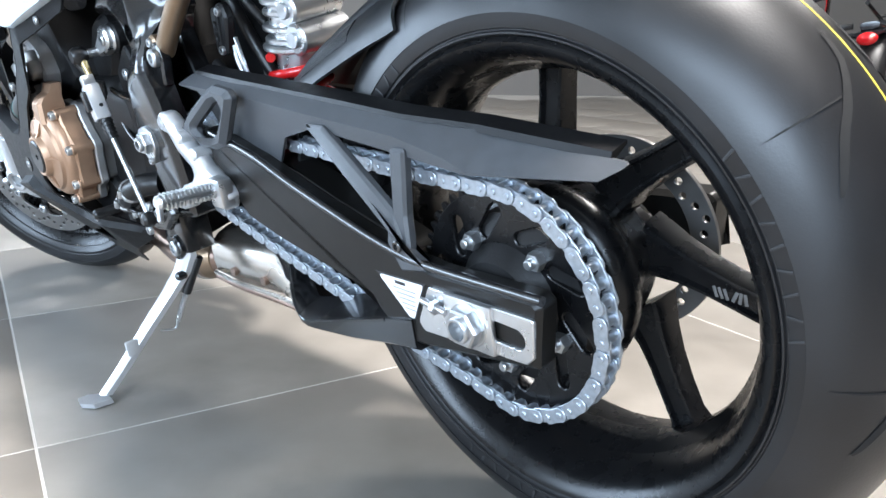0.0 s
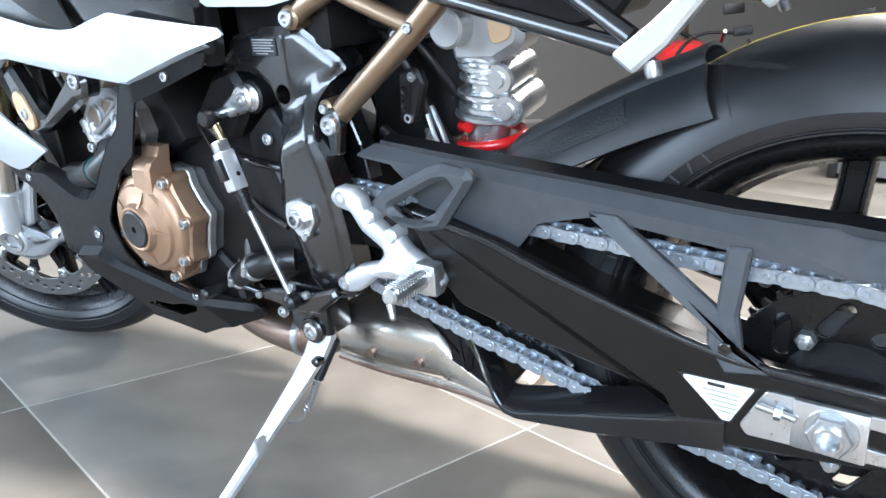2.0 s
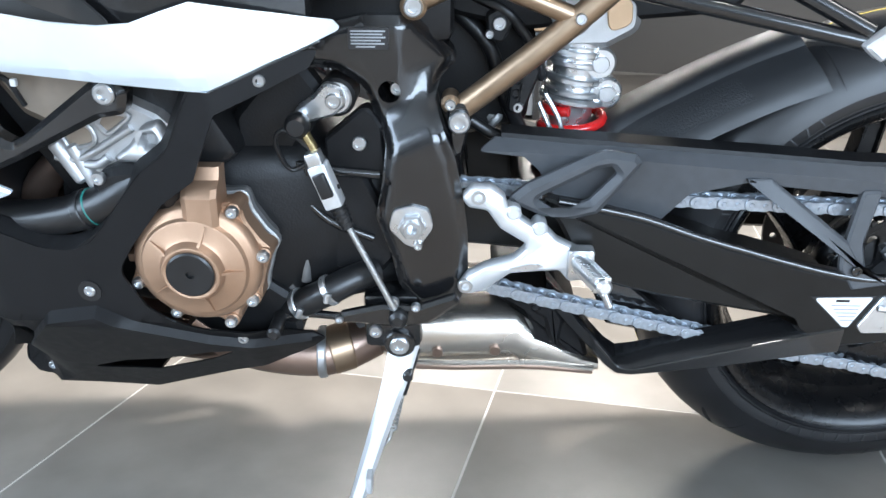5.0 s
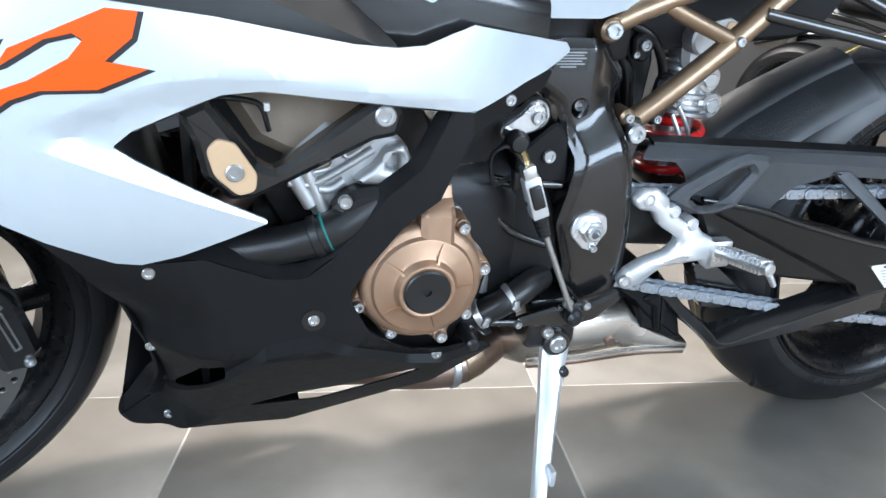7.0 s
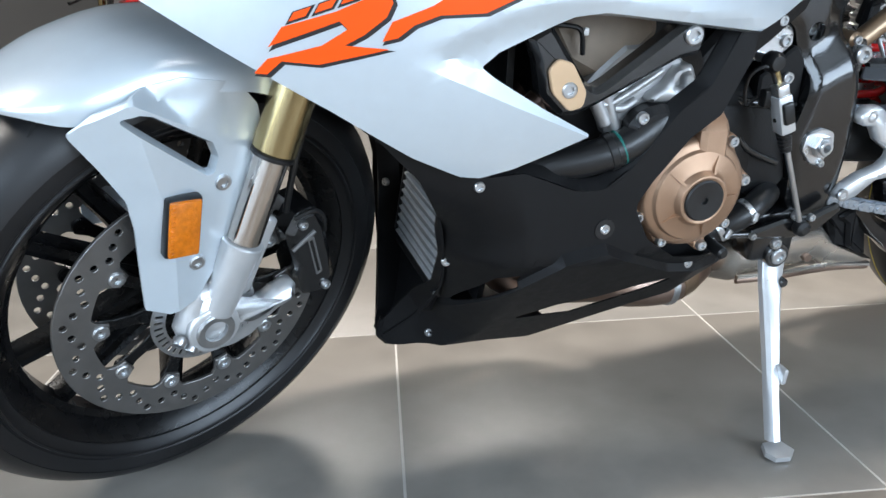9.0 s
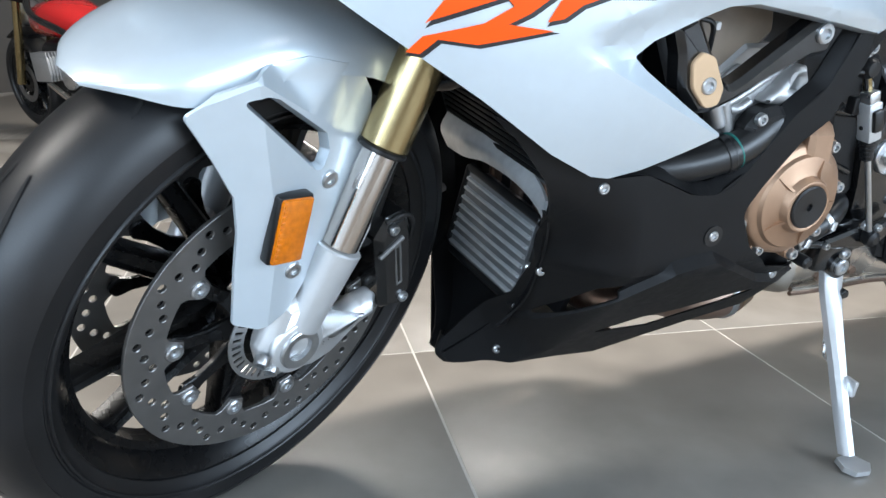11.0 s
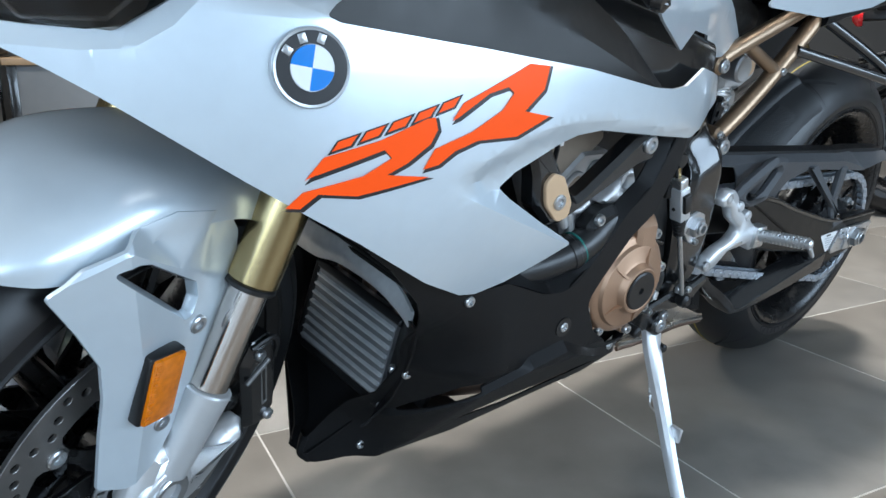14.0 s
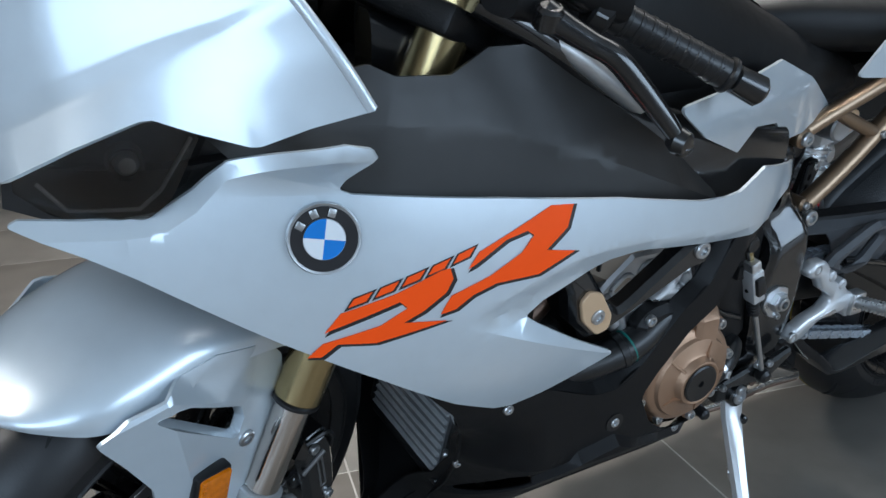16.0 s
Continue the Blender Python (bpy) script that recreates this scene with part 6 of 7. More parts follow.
for x, z0, z1, r in ((0.748, 0.335, 0.405, 0.010), (0.733, 0.345, 0.385, 0.009)):
    P("case_rib", rod((x, 0.101, z0), (x - 0.004, 0.099, z1), r, r * 0.85, 18, 0.003), M_CASE, "", cov)
P("sump_side", plate([(0.930, 0.400), (0.905, 0.335, 0.02), (0.850, 0.285, 0.01), (0.770, 0.270, 0.01), (0.735, 0.285, 0.01), (0.745, 0.335), (0.83, 0.40)], 0.085, 0.124, 0.006, 0.006), M_DARK, "", EN)
# engine mount strap and pad at the front of the opening
MB = P("engine_bracket", plate([(1.066, 0.604), (1.041, 0.616), (0.999, 0.557, 0.006), (0.986, 0.548, 0.008), (0.972, 0.556, 0.01), (0.905, 0.604), (0.885, 0.618, 0.010), (0.862, 0.602, 0.012), (0.868, 0.579, 0.01), (0.892, 0.575), (0.982, 0.531), (1.003, 0.522, 0.008), (1.024, 0.521, 0.010), (1.048, 0.545, 0.01), (1.054, 0.578, 0.02)], 0.175, 0.203, 0.006, 0.006), M_FRAME, "black engine mount bracket with a sand-coloured pad")
P("mount_pad", plate([(1.044, 0.572, 0.01), (1.034, 0.583, 0.008), (1.018, 0.578, 0.01), (1.000, 0.548, 0.01), (1.002, 0.532, 0.008), (1.018, 0.528, 0.01), (1.038, 0.548, 0.02)], 0.2025, 0.208, 0.001, 0.006), M_TAN, "", MB)
P("mount_bolt", bolt((1.020, 0.2065, 0.551), 0.0085, 0.004), M_STEEL, "", MB)
P("mount_bolt", bolt((0.882, 0.201, 0.600), 0.0105, 0.006), M_STEEL, "", MB)
P("inlet_trunk", plate([(1.04, 0.66), (0.90, 0.65), (0.885, 0.59), (0.916, 0.56), (0.962, 0.540), (1.000, 0.560), (1.03, 0.61)], 0.115, 0.150, 0.012, 0.016), M_INLET, "brown inlet trunk", EN)
P("trunk_cable", tube([(1.035, 0.158, 0.608), (1.005, 0.164, 0.606), (0.992, 0.166, 0.600), (0.985, 0.160, 0.575)], 0.0028, 8), M_HOSE, "", EN)
P("trunk_clip", box(0.984, 0.990, 0.163, 0.169, 0.596, 0.604, 0.0015), M_LABEL, "", EN)
HC = P("head_casting", plate([(0.975, 0.538, 0.006), (0.964, 0.525, 0.004), (0.950, 0.500, 0.006), (0.941, 0.478, 0.006), (0.924, 0.478, 0.006), (0.908, 0.500), (0.880, 0.504), (0.846, 0.504, 0.006), (0.837, 0.522, 0.006), (0.846, 0.552, 0.006), (0.858, 0.564, 0.006), (0.890, 0.580, 0.006), (0.930, 0.580, 0.006), (0.958, 0.556, 0.006)], 0.105, 0.154, 0.004, 0.006), M_CAST, "bare cast aluminium cylinder head")
for a, b, r in (((0.968, 0.536), (0.944, 0.492), 0.0090), ((0.951, 0.533), (0.932, 0.486), 0.0080)):
    P("casting_boss", rod((a[0], 0.153, a[1]), (b[0], 0.155, b[1]), r, r * 0.9, 20, 0.003), M_CAST, "", HC)
for pts in ([(0.957, 0.542, 0.004), (0.938, 0.557, 0.003), (0.925, 0.549, 0.004), (0.925, 0.535, 0.004), (0.940, 0.530, 0.004), (0.951, 0.529, 0.004)], [(0.919, 0.556, 0.003), (0.910, 0.567, 0.003), (0.889, 0.566, 0.004), (0.885, 0.562, 0.003), (0.906, 0.546, 0.003), (0.913, 0.548, 0.003)]):
    rim_pts = [(p[0], p[1]) for p in pts]
    P("casting_recess", plate(pts, 0.150, 0.1552, 0.0008, 0.003), M_INLET, "", HC)
    P("recess_rim", tube([(x, 0.1555, z) for x, z in rim_pts + rim_pts[:1]], 0.0030, 8, 3), M_CAST, "", HC)
P("casting_lobe", plate([(0.908, 0.520, 0.006), (0.884, 0.537, 0.01), (0.869, 0.557, 0.006), (0.853, 0.561, 0.006), (0.845, 0.545, 0.006), (0.841, 0.526, 0.006), (0.850, 0.514, 0.006), (0.868, 0.516, 0.006)], 0.148, 0.171, 0.005, 0.004, [rounded([(0.871, 0.549), (0.857, 0.549), (0.856, 0.532), (0.869, 0.535)], 0.003)]), M_CAST, "", HC, 50)
for pts, r in (([(0.968, 0.520), (0.948, 0.517), (0.930, 0.524), (0.906, 0.538), (0.883, 0.552)], 0.0042), ([(0.938, 0.512), (0.925, 0.512), (0.912, 0.520)], 0.0050), ([(0.884, 0.536), (0.872, 0.530), (0.862, 0.519)], 0.0040)):
    P("casting_rib", tube([(x, 0.157, z) for x, z in pts], r, 10), M_CAST, "", HC)
P("pump_cover", plate([(0.926, 0.498, 0.006), (0.916, 0.511, 0.01), (0.902, 0.517, 0.012), (0.886, 0.519, 0.012), (0.868, 0.515, 0.012), (0.852, 0.510, 0.006), (0.836, 0.512, 0.004), (0.828, 0.500), (0.850, 0.470), (0.900, 0.470), (0.926, 0.488, 0.006)], 0.150, 0.182, 0.008, 0.006), M_DARK, "", EN)
P("pump_bolt", bolt((0.915, 0.180, 0.507), 0.0072, 0.006), M_STEEL, "", EN)
hs = P("coolant_hose", tube([(1.10, 0.12, 0.432), (1.03, 0.150, 0.446), (0.975, 0.164, 0.456), (0.925, 0.170, 0.472), (0.880, 0.165, 0.498)], 0.0200, 20), M_HOSE, "black rubber coolant hose with a green ring")
P("hose_ring", rod((0.9330, 0.1690, 0.4690), (0.9300, 0.1692, 0.4702), 0.0210, None, 24, 0.001), M_GREEN, "", hs)
P("hose_clamp", rod((0.946, 0.1675, 0.464), (0.937, 0.1688, 0.4675), 0.0222, None, 24, 0.001), M_HOSE, "", hs)
wh = P("water_hose", tube([(0.752, 0.112, 0.312), (0.728, 0.122, 0.330), (0.700, 0.124, 0.346), (0.672, 0.112, 0.356), (0.650, 0.095, 0.356)], 0.0170, 18), M_HOSE, "short black water hose with steel clamps")
P("hose_clamp", rod((0.740, 0.118, 0.322), (0.733, 0.1205, 0.327), 0.0190, None, 28, 0.001), M_ALU, "", wh)
P("hose_clamp", rod((0.704, 0.1235, 0.344), (0.697, 0.1235, 0.348), 0.0190, None, 28, 0.001), M_ALU, "", wh)
P("clamp_screw", rod((0.733, 0.139, 0.330), (0.738, 0.139, 0.318), 0.0045, None, 12, 0.001), M_STEEL, "", wh)
P("clamp_screw", rod((0.699, 0.141, 0.352), (0.702, 0.142, 0.340), 0.0045, None, 12, 0.001), M_STEEL, "", wh)
P("hose_stub", rod((0.778, 0.100, 0.296), (0.750, 0.113, 0.313), 0.0135, None, 18), M_CAST, "", wh)
# covers between frame and engine
P("sprocket_cover", plate([(0.735, 0.500, 0.01), (0.660, 0.485, 0.01), (0.640, 0.440, 0.02), (0.625, 0.375, 0.01), (0.650, 0.345), (0.735, 0.370, 0.02), (0.745, 0.440, 0.02)], 0.075, 0.096, 0.005, 0.01), M_DARK, "black sprocket cover with webs", EN)
P("cover_web", tube([(0.735, 0.098, 0.462), (0.700, 0.100, 0.425), (0.650, 0.098, 0.402)], 0.005, 10), M_FRAME, "", EN)
P("cover_web", tube([(0.745, 0.096, 0.495), (0.700, 0.098, 0.486), (0.640, 0.096, 0.480)], 0.006, 10), M_FRAME, "", EN)
P("upper_cover", plate([(0.760, 0.590, 0.02), (0.720, 0.602, 0.01), (0.690, 0.560), (0.735, 0.500), (0.800, 0.500, 0.01), (0.800, 0.545, 0.02)], 0.055, 0.092, 0.008, 0.01), M_DARK, "", EN)
P("recess_cover", plate([(0.700, 0.520, 0.006), (0.652, 0.560, 0.01), (0.636, 0.535), (0.632, 0.478), (0.698, 0.482)], 0.070, 0.096, 0.003, 0.004), M_PLASTIC, "", EN)
P("cover_bolt", bolt((0.661, 0.097, 0.517), 0.008, 0.005), M_STEEL, "", EN)

# ---- gear shift linkage
SH = P("shift_linkage", rod((0.719, 0.133, 0.552), (0.700, 0.133, 0.515), 0.006, 0.005), M_GOLD, "gear shift rod with silver sensor body")
P("shift_arm", plate([(0.694, 0.586, 0.01), (0.676, 0.582, 0.012), (0.671, 0.562, 0.01), (0.686, 0.550, 0.008), (0.716, 0.542), (0.728, 0.545, 0.006), (0.726, 0.558, 0.006), (0.706, 0.572)], 0.088, 0.108, 0.003, 0.006), M_ALU, "", SH)
P("shift_shaft", rod((0.684, 0.050, 0.567), (0.684, 0.098, 0.567), 0.021, None, 28, 0.004), M_DARK, "", SH)
P("shaft_collar", rod((0.684, 0.092, 0.567), (0.684, 0.100, 0.567), 0.0175, None, 28, 0.002), M_ALU, "", SH)
P("arm_pin", rod((0.720, 0.100, 0.550), (0.720, 0.126, 0.550), 0.006, None, 14, 0.001), M_STEEL, "", SH)
P("arm_bolt", bolt((0.685, 0.106, 0.567), 0.0085, 0.006), M_STEEL, "", SH)
P("ball_joint", moved(lathe([(0, -0.012), (0.009, -0.010), (0.013, -0.004), (0.013, 0.006), (0.009, 0.012), (0, 0.013)], 20, closed=False), at(0.719, 0.134, 0.549)), M_HOSE, "", SH)
SB = P("sensor_body", moved(box(-0.0105, 0.0105, -0.010, 0.010, -0.020, 0.031, 0.0025), aim((0.694, 0.139, 0.490), (0.673, 0.140, 0.432))), M_SILVER, "bright sensor body", SH)
SM = aim((0.694, 0.139, 0.490), (0.673, 0.140, 0.432))
P("sensor_cap", moved(box(-0.0085, 0.0085, -0.008, 0.008, -0.034, -0.018, 0.002), SM), M_ALU, "", SB)
P("sensor_clip", moved(box(-0.016, -0.009, -0.007, 0.007, -0.012, 0.016, 0.002), SM), M_HOSE, "", SB)
P("sensor_clip", moved(box(0.009, 0.016, -0.007, 0.007, -0.016, 0.004, 0.002), SM), M_HOSE, "", SB)
P("sensor_screw", moved(rod((0.002, 0.009, 0.012), (0.002, 0.0115, 0.012), 0.0028, None, 12, 0.0005), SM), M_DARK, "", SB)
P("sensor_screw", moved(rod((0.002, -0.009, 0.012), (0.002, -0.0115, 0.012), 0.0028, None, 12, 0.0005), SM), M_DARK, "", SB)
P("bellows", rod((0.683, 0.137, 0.462), (0.672, 0.138, 0.434), 0.0085, 0.0065, 16, 0.001), M_HOSE, "", SH)
for k in range(5):
    P("bellows_fold", rod((0.682 - 0.0022 * k, 0.137, 0.458 - 0.0055 * k), (0.6812 - 0.0022 * k, 0.137, 0.456 - 0.0055 * k), 0.0098 - 0.0005 * k, None, 16, 0.0006), M_HOSE, "", SH)
P("rod", rod((0.674, 0.138, 0.440), (0.624, 0.138, 0.330), 0.0038, None, 14, 0.0005), M_STEEL, "", SH)
P("ball_joint", moved(lathe([(0, -0.010), (0.008, -0.008), (0.0115, 0), (0.0105, 0.008), (0.006, 0.012), (0, 0.012)], 20, closed=False), at(0.620, 0.138, 0.320)), M_HOSE, "", SH)
P("sensor_wire", tube([(0.705, 0.134, 0.520), (0.730, 0.14, 0.545), (0.745, 0.13, 0.530), (0.735, 0.12, 0.495), (0.715, 0.115, 0.500)], 0.0025, 8), M_HOSE, "", SH)
P("wire_plug", box(0.694, 0.716, 0.118, 0.132, 0.490, 0.512, 0.003), M_HOSE, "", SH)
GL = P("gear_lever", plate([(0.690, 0.318, 0.006), (0.640, 0.330), (0.600, 0.328), (0.555, 0.345, 0.004), (0.548, 0.335, 0.004), (0.585, 0.305), (0.620, 0.300, 0.01), (0.690, 0.306, 0.006)], 0.118, 0.132, 0.004, 0.005), M_FRAME, "black gear lever and linkage plate")
for q in ((0.648, 0.296, 0.008), (0.626, 0.336, 0.007), (0.600, 0.330, 0.0055), (0.690, 0.312, 0.005)):
    P("lever_bolt", bolt((q[0], 0.130, q[1]), q[2], 0.006), M_STEEL, "", GL)
P("lever_tip", rod((0.760, 0.125, 0.312), (0.760, 0.170, 0.312), 0.008, None, 16, 0.003), M_HOSE, "", GL)
P("lever_shaft", tube([(0.690, 0.126, 0.312), (0.73, 0.126, 0.315), (0.760, 0.128, 0.312)], 0.005, 10), M_FRAME, "", GL)

# ---- side stand
SS = P("side_stand", loft([[(x + dx * w, y + dy * 0.0072, z + dy * 0.0024) for dx, dy in ((-1, -1), (1, -1), (1, 0.3), (0.55, 1), (-0.55, 1), (-1, 0.3))] for x, y, z, w in ((0.617, 0.100, 0.272, 0.017), (0.618, 0.101, 0.252, 0.019), (0.624, 0.113, 0.228, 0.017), (0.634, 0.135, 0.200, 0.0145), (0.653, 0.178, 0.150, 0.0115), (0.672, 0.220, 0.100, 0.0092), (0.687, 0.255, 0.062, 0.0085))]), M_SILVER, "silver painted side stand, folded out")
P("stand_foot", loft([[(x, y, z) for x, y, z in ((0.674 + a, 0.250 + b, 0.0475 + c), (0.700 + a, 0.250 + b, 0.0475 + c), (0.712 + a, 0.272 + b, 0.0520 + c), (0.708 + a, 0.288 + b, 0.0550 + c), (0.688 + a, 0.292 + b, 0.0558 + c), (0.672 + a, 0.278 + b, 0.0530 + c))] for a, b, c in ((0, 0, 0.001), (0, 0.001, 0.009))]), M_SILVER, "", SS)
P("stand_tab", box(0.650, 0.657, 0.196, 0.215, 0.118, 0.142, 0.002), M_SILVER, "", SS)
P("stand_stop", rod((0.612, 0.112, 0.225), (0.612, 0.128, 0.225), 0.007, None, 16, 0.002), M_FRAME, "", SS)
P("stand_pivot", rod((0.622, 0.088, 0.264), (0.622, 0.114, 0.264), 0.019, None, 28, 0.002), M_FRAME, "", SS)
P("pivot_bolt", bolt((0.622, 0.112, 0.264), 0.012, 0.006), M_STEEL, "", SS)
P("stand_bracket", box(0.595, 0.665, 0.06, 0.108, 0.255, 0.330, 0.008), M_FRAME, "", SS)
P("stand_spring_sleeve", rod((0.604, 0.090, 0.246), (0.622, 0.116, 0.192), 0.0075, None, 14, 0.001), M_HOSE, "", SS)
coil = [(0.622 + 0.010 * t + 0.0045 * math.cos(9 * 2 * math.pi * t), 0.116 + 0.020 * t, 0.192 - 0.040 * t + 0.0045 * math.sin(9 * 2 * math.pi * t)) for t in [k / 100 for k in range(101)]]
P("stand_spring", tube(coil, 0.0013, 6, 1), M_STEEL, "", SS)
P("spring_hook", tube([(0.632, 0.136, 0.152), (0.637, 0.142, 0.138), (0.648, 0.160, 0.140)], 0.0016, 6), M_STEEL, "", SS)

# ---- exhaust
EX = P("exhaust_box", moved(loft([section(0.665, 0.0, 0.212, 0.040, 0.040, 2.4), section(0.635, -0.005, 0.222, 0.086, 0.047, 3), section(0.560, -0.005, 0.224, 0.085, 0.050, 3), section(0.475, -0.012, 0.224, 0.085, 0.048, 3), section(0.450, -0.014, 0.206, 0.086, 0.032, 5), section(0.385, -0.012, 0.186, 0.088, 0.014, 5), section(0.362, -0.012, 0.182, 0.085, 0.008, 5)]), SHIFT), M_EXH, "brushed stainless exhaust box under the engine")
for y0, y1 in ((0.0555, 0.0405), (-0.117, -0.128)):
    P("box_seam", tube([(0.635, y0, 0.200), (0.560, y0 - 0.001, 0.197), (0.450, y1, 0.190), (0.370, y1, 0.182)], 0.0042, 8), M_EXH, "", EX)
    P("box_seam", tube([(0.635, y0, 0.193), (0.560, y0 - 0.001, 0.190), (0.450, y1, 0.183), (0.370, y1 - 0.002, 0.176)], 0.0038, 8), M_HEAT, "", EX)
for q, y in ((0.578, 0.0545), (0.502, 0.0478)):
    P("heat_spot", rod((q, y - 0.006, 0.212), (q, y + 0.0010, 0.212), 0.007, None, 16, 0.0005), M_HEAT, "", EX)
P("end_shield", plate([(0.520, 0.300, 0.01), (0.470, 0.268, 0.01), (0.457, 0.240, 0.01), (0.455, 0.222, 0.006), (0.432, 0.216, 0.006), (0.402, 0.200, 0.006), (0.376, 0.196, 0.006), (0.392, 0.250, 0.01), (0.425, 0.300, 0.01)], -0.10, 0.0395, 0.006, 0.006), M_PLASTIC, "black heat shield behind the exhaust box", EX)
P("shield_step", plate([(0.462, 0.276, 0.006), (0.440, 0.262, 0.006), (0.430, 0.222, 0.006), (0.420, 0.216), (0.414, 0.260, 0.01), (0.430, 0.290)], -0.02, 0.047, 0.005, 0.004), M_PLASTIC, "", EX)
P("link_pipe", moved(tube([(0.90, 0.045, 0.250), (0.85, 0.045, 0.208), (0.785, 0.046, 0.190), (0.72, 0.042, 0.188), (0.650, 0.010, 0.206)], 0.032, 20, 6), SHIFT), M_HEAT, "heat-tinted steel link pipe", EX)
P("pipe_flange", moved(rod((0.742, 0.044, 0.1875), (0.730, 0.043, 0.1875), 0.0362, None, 28, 0.002), SHIFT), M_STEEL, "", EX)
P("pipe_flange", moved(rod((0.728, 0.043, 0.188), (0.698, 0.033, 0.193), 0.0342, None, 28, 0.002), SHIFT), M_SUB, "", EX)
P("pipe_flange", moved(rod((0.690, 0.018, 0.199), (0.676, 0.012, 0.203), 0.0355, None, 28, 0.002), SHIFT), M_STEEL, "", EX)
for k, y in enumerate((-0.09, -0.03, 0.03, 0.09)):
    P("header_pipe", moved(tube([(0.99, y, 0.50), (1.045, y, 0.44), (1.055, y, 0.33), (1.02, y * 0.7, 0.250), (0.94, 0.02 + y * 0.4, 0.215), (0.84, 0.035 + y * 0.2, 0.197)], 0.019, 14), SHIFT), M_HEAT, "", EX)

# ---- radiators in the nose opening
M_COOLER = mat("satin_aluminium_cooler", (0.30, 0.31, 0.32), 0.36, 0.75, 0.12, 80, 0.12, 500)
CTL, CTR, CBR, CBL = Vector((1.110, -0.097, 0.363)), Vector((1.098, 0.064, 0.354)), Vector((1.113, 0.058, 0.250)), Vector((1.119, -0.122, 0.247))


def on_cooler(u, v, out=0.0):
    """A point of the cooler's front: u across to the left side, v downwards."""
    p = CTL.lerp(CTR, u).lerp(CBL.lerp(CBR, u), v)
    return p + Vector((0.98, 0.07, 0.16)) * out


RD = P("oil_cooler", loft([[on_cooler(u, v, d) for u, v in ((0, 0), (1, 0), (1, 1), (0, 1))] for d in (-0.03, 0.0)]), M_COOLER, "ribbed aluminium oil cooler")
for k in range(8):
    v = (k + 0.6) / 8.2
    P("cooler_fin", loft([[on_cooler(u, v + dv, d) for dv, d in ((-0.030, -0.001), (-0.012, 0.0045), (0.012, 0.0045), (0.030, -0.001))] for u in (0.015, 0.985)]), M_RAD, "", RD)
for a, b in (((-0.03, -0.06), (-0.03, 1.03)), ((-0.03, -0.05), (1.04, -0.05)), ((-0.03, 1.04), (1.04, 1.04))):
    P("cooler_frame", rod(on_cooler(*a, -0.002), on_cooler(*b, -0.002), 0.006, None, 10, 0.001), M_HOSE, "", RD)
DS = P("duct_side", patch([[(1.086, 0.066, 0.385), (1.094, 0.067, 0.356), (1.102, 0.064, 0.305), (1.110, 0.061, 0.250), (1.116, 0.050, 0.215)], [(1.130, 0.120, 0.400), (1.122, 0.110, 0.362), (1.114, 0.092, 0.315), (1.114, 0.078, 0.268), (1.126, 0.060, 0.222)], [(1.140, 0.150, 0.402), (1.130, 0.136, 0.362), (1.121, 0.114, 0.320), (1.117, 0.088, 0.268), (1.136, 0.062, 0.222)]], 5, 0.003), M_PLASTIC, "black inner wall of the radiator duct")
P("duct_screw", bolt((1.115, 0.088, 0.312), 0.0055, 0.005, (0.85, -0.45, 0.2)), M_STEEL, "", DS)
WR = P("water_radiator", loft([[(x + a, y, z) for x, y, z in ((1.090, -0.17, 0.42), (1.090, 0.135, 0.42), (1.14, 0.165, 0.60), (1.14, -0.175, 0.60))] for a in (0.0, 0.03)]), M_CORE, "dark finned water radiator")
for k in range(22):
    t = (k + 0.5) / 22
    P("radiator_slat", moved(box(-0.001, 0.004, -0.155, 0.130 + 0.02 * t, -0.0022, 0.0022, 0.0006), at(1.121 + 0.05 * t, 0, 0.425 + 0.17 * t)), M_DARK, "", WR)
P("radiator_end_tank", patch([[(1.140, -0.12, 0.440), (1.135, -0.05, 0.438), (1.122, 0.0, 0.432), (1.120, 0.06, 0.428), (1.125, 0.10, 0.420), (1.133, 0.130, 0.412)], [(1.148, -0.12, 0.418), (1.143, -0.06, 0.418), (1.132, -0.01, 0.418), (1.130, 0.05, 0.412), (1.131, 0.100, 0.402), (1.134, 0.130, 0.394)], [(1.136, -0.12, 0.392), (1.134, -0.07, 0.394), (1.126, -0.03, 0.400), (1.122, 0.04, 0.400), (1.120, 0.098, 0.388), (1.124, 0.128, 0.376)]], 6, 0.004), M_RAD, "", WR)
P("radiator_hose", tube([(1.22, 0.10, 0.60), (1.19, 0.06, 0.545), (1.18, -0.02, 0.50), (1.19, -0.10, 0.48)], 0.006, 10), M_HOSE, "", WR)

# ---- rear shock, hugger
SK = P("rear_shock", rod((0.422, -0.030, 0.440), (0.412, -0.030, 0.610), 0.024, 0.029, 32, 0.003), M_ALU, "aluminium rear shock with red spring and reservoir")
coil = [(0.424 - 0.012 * t + 0.037 * math.cos(2 * math.pi * 4.2 * t), -0.030 + 0.037 * math.sin(2 * math.pi * 4.2 * t), 0.430 + 0.096 * t) for t in [k / 90 for k in range(91)]]
P("spring", tube(coil, 0.0062, 10, 1), M_RED, "red coil spring", SK)
for z, r in ((0.532, 0.041), (0.541, 0.036), (0.556, 0.037), (0.575, 0.033), (0.588, 0.034), (0.600, 0.034)):
    P("spring_collar", rod((0.416, -0.030, z), (0.415, -0.030, z + 0.008), r, None, 32, 0.002), M_ALU, "", SK)
P("shock_eye", rod((0.430, -0.03, 0.640), (0.430, 0.03, 0.640), 0.022, None, 28, 0.003), M_CAST, "", SK)
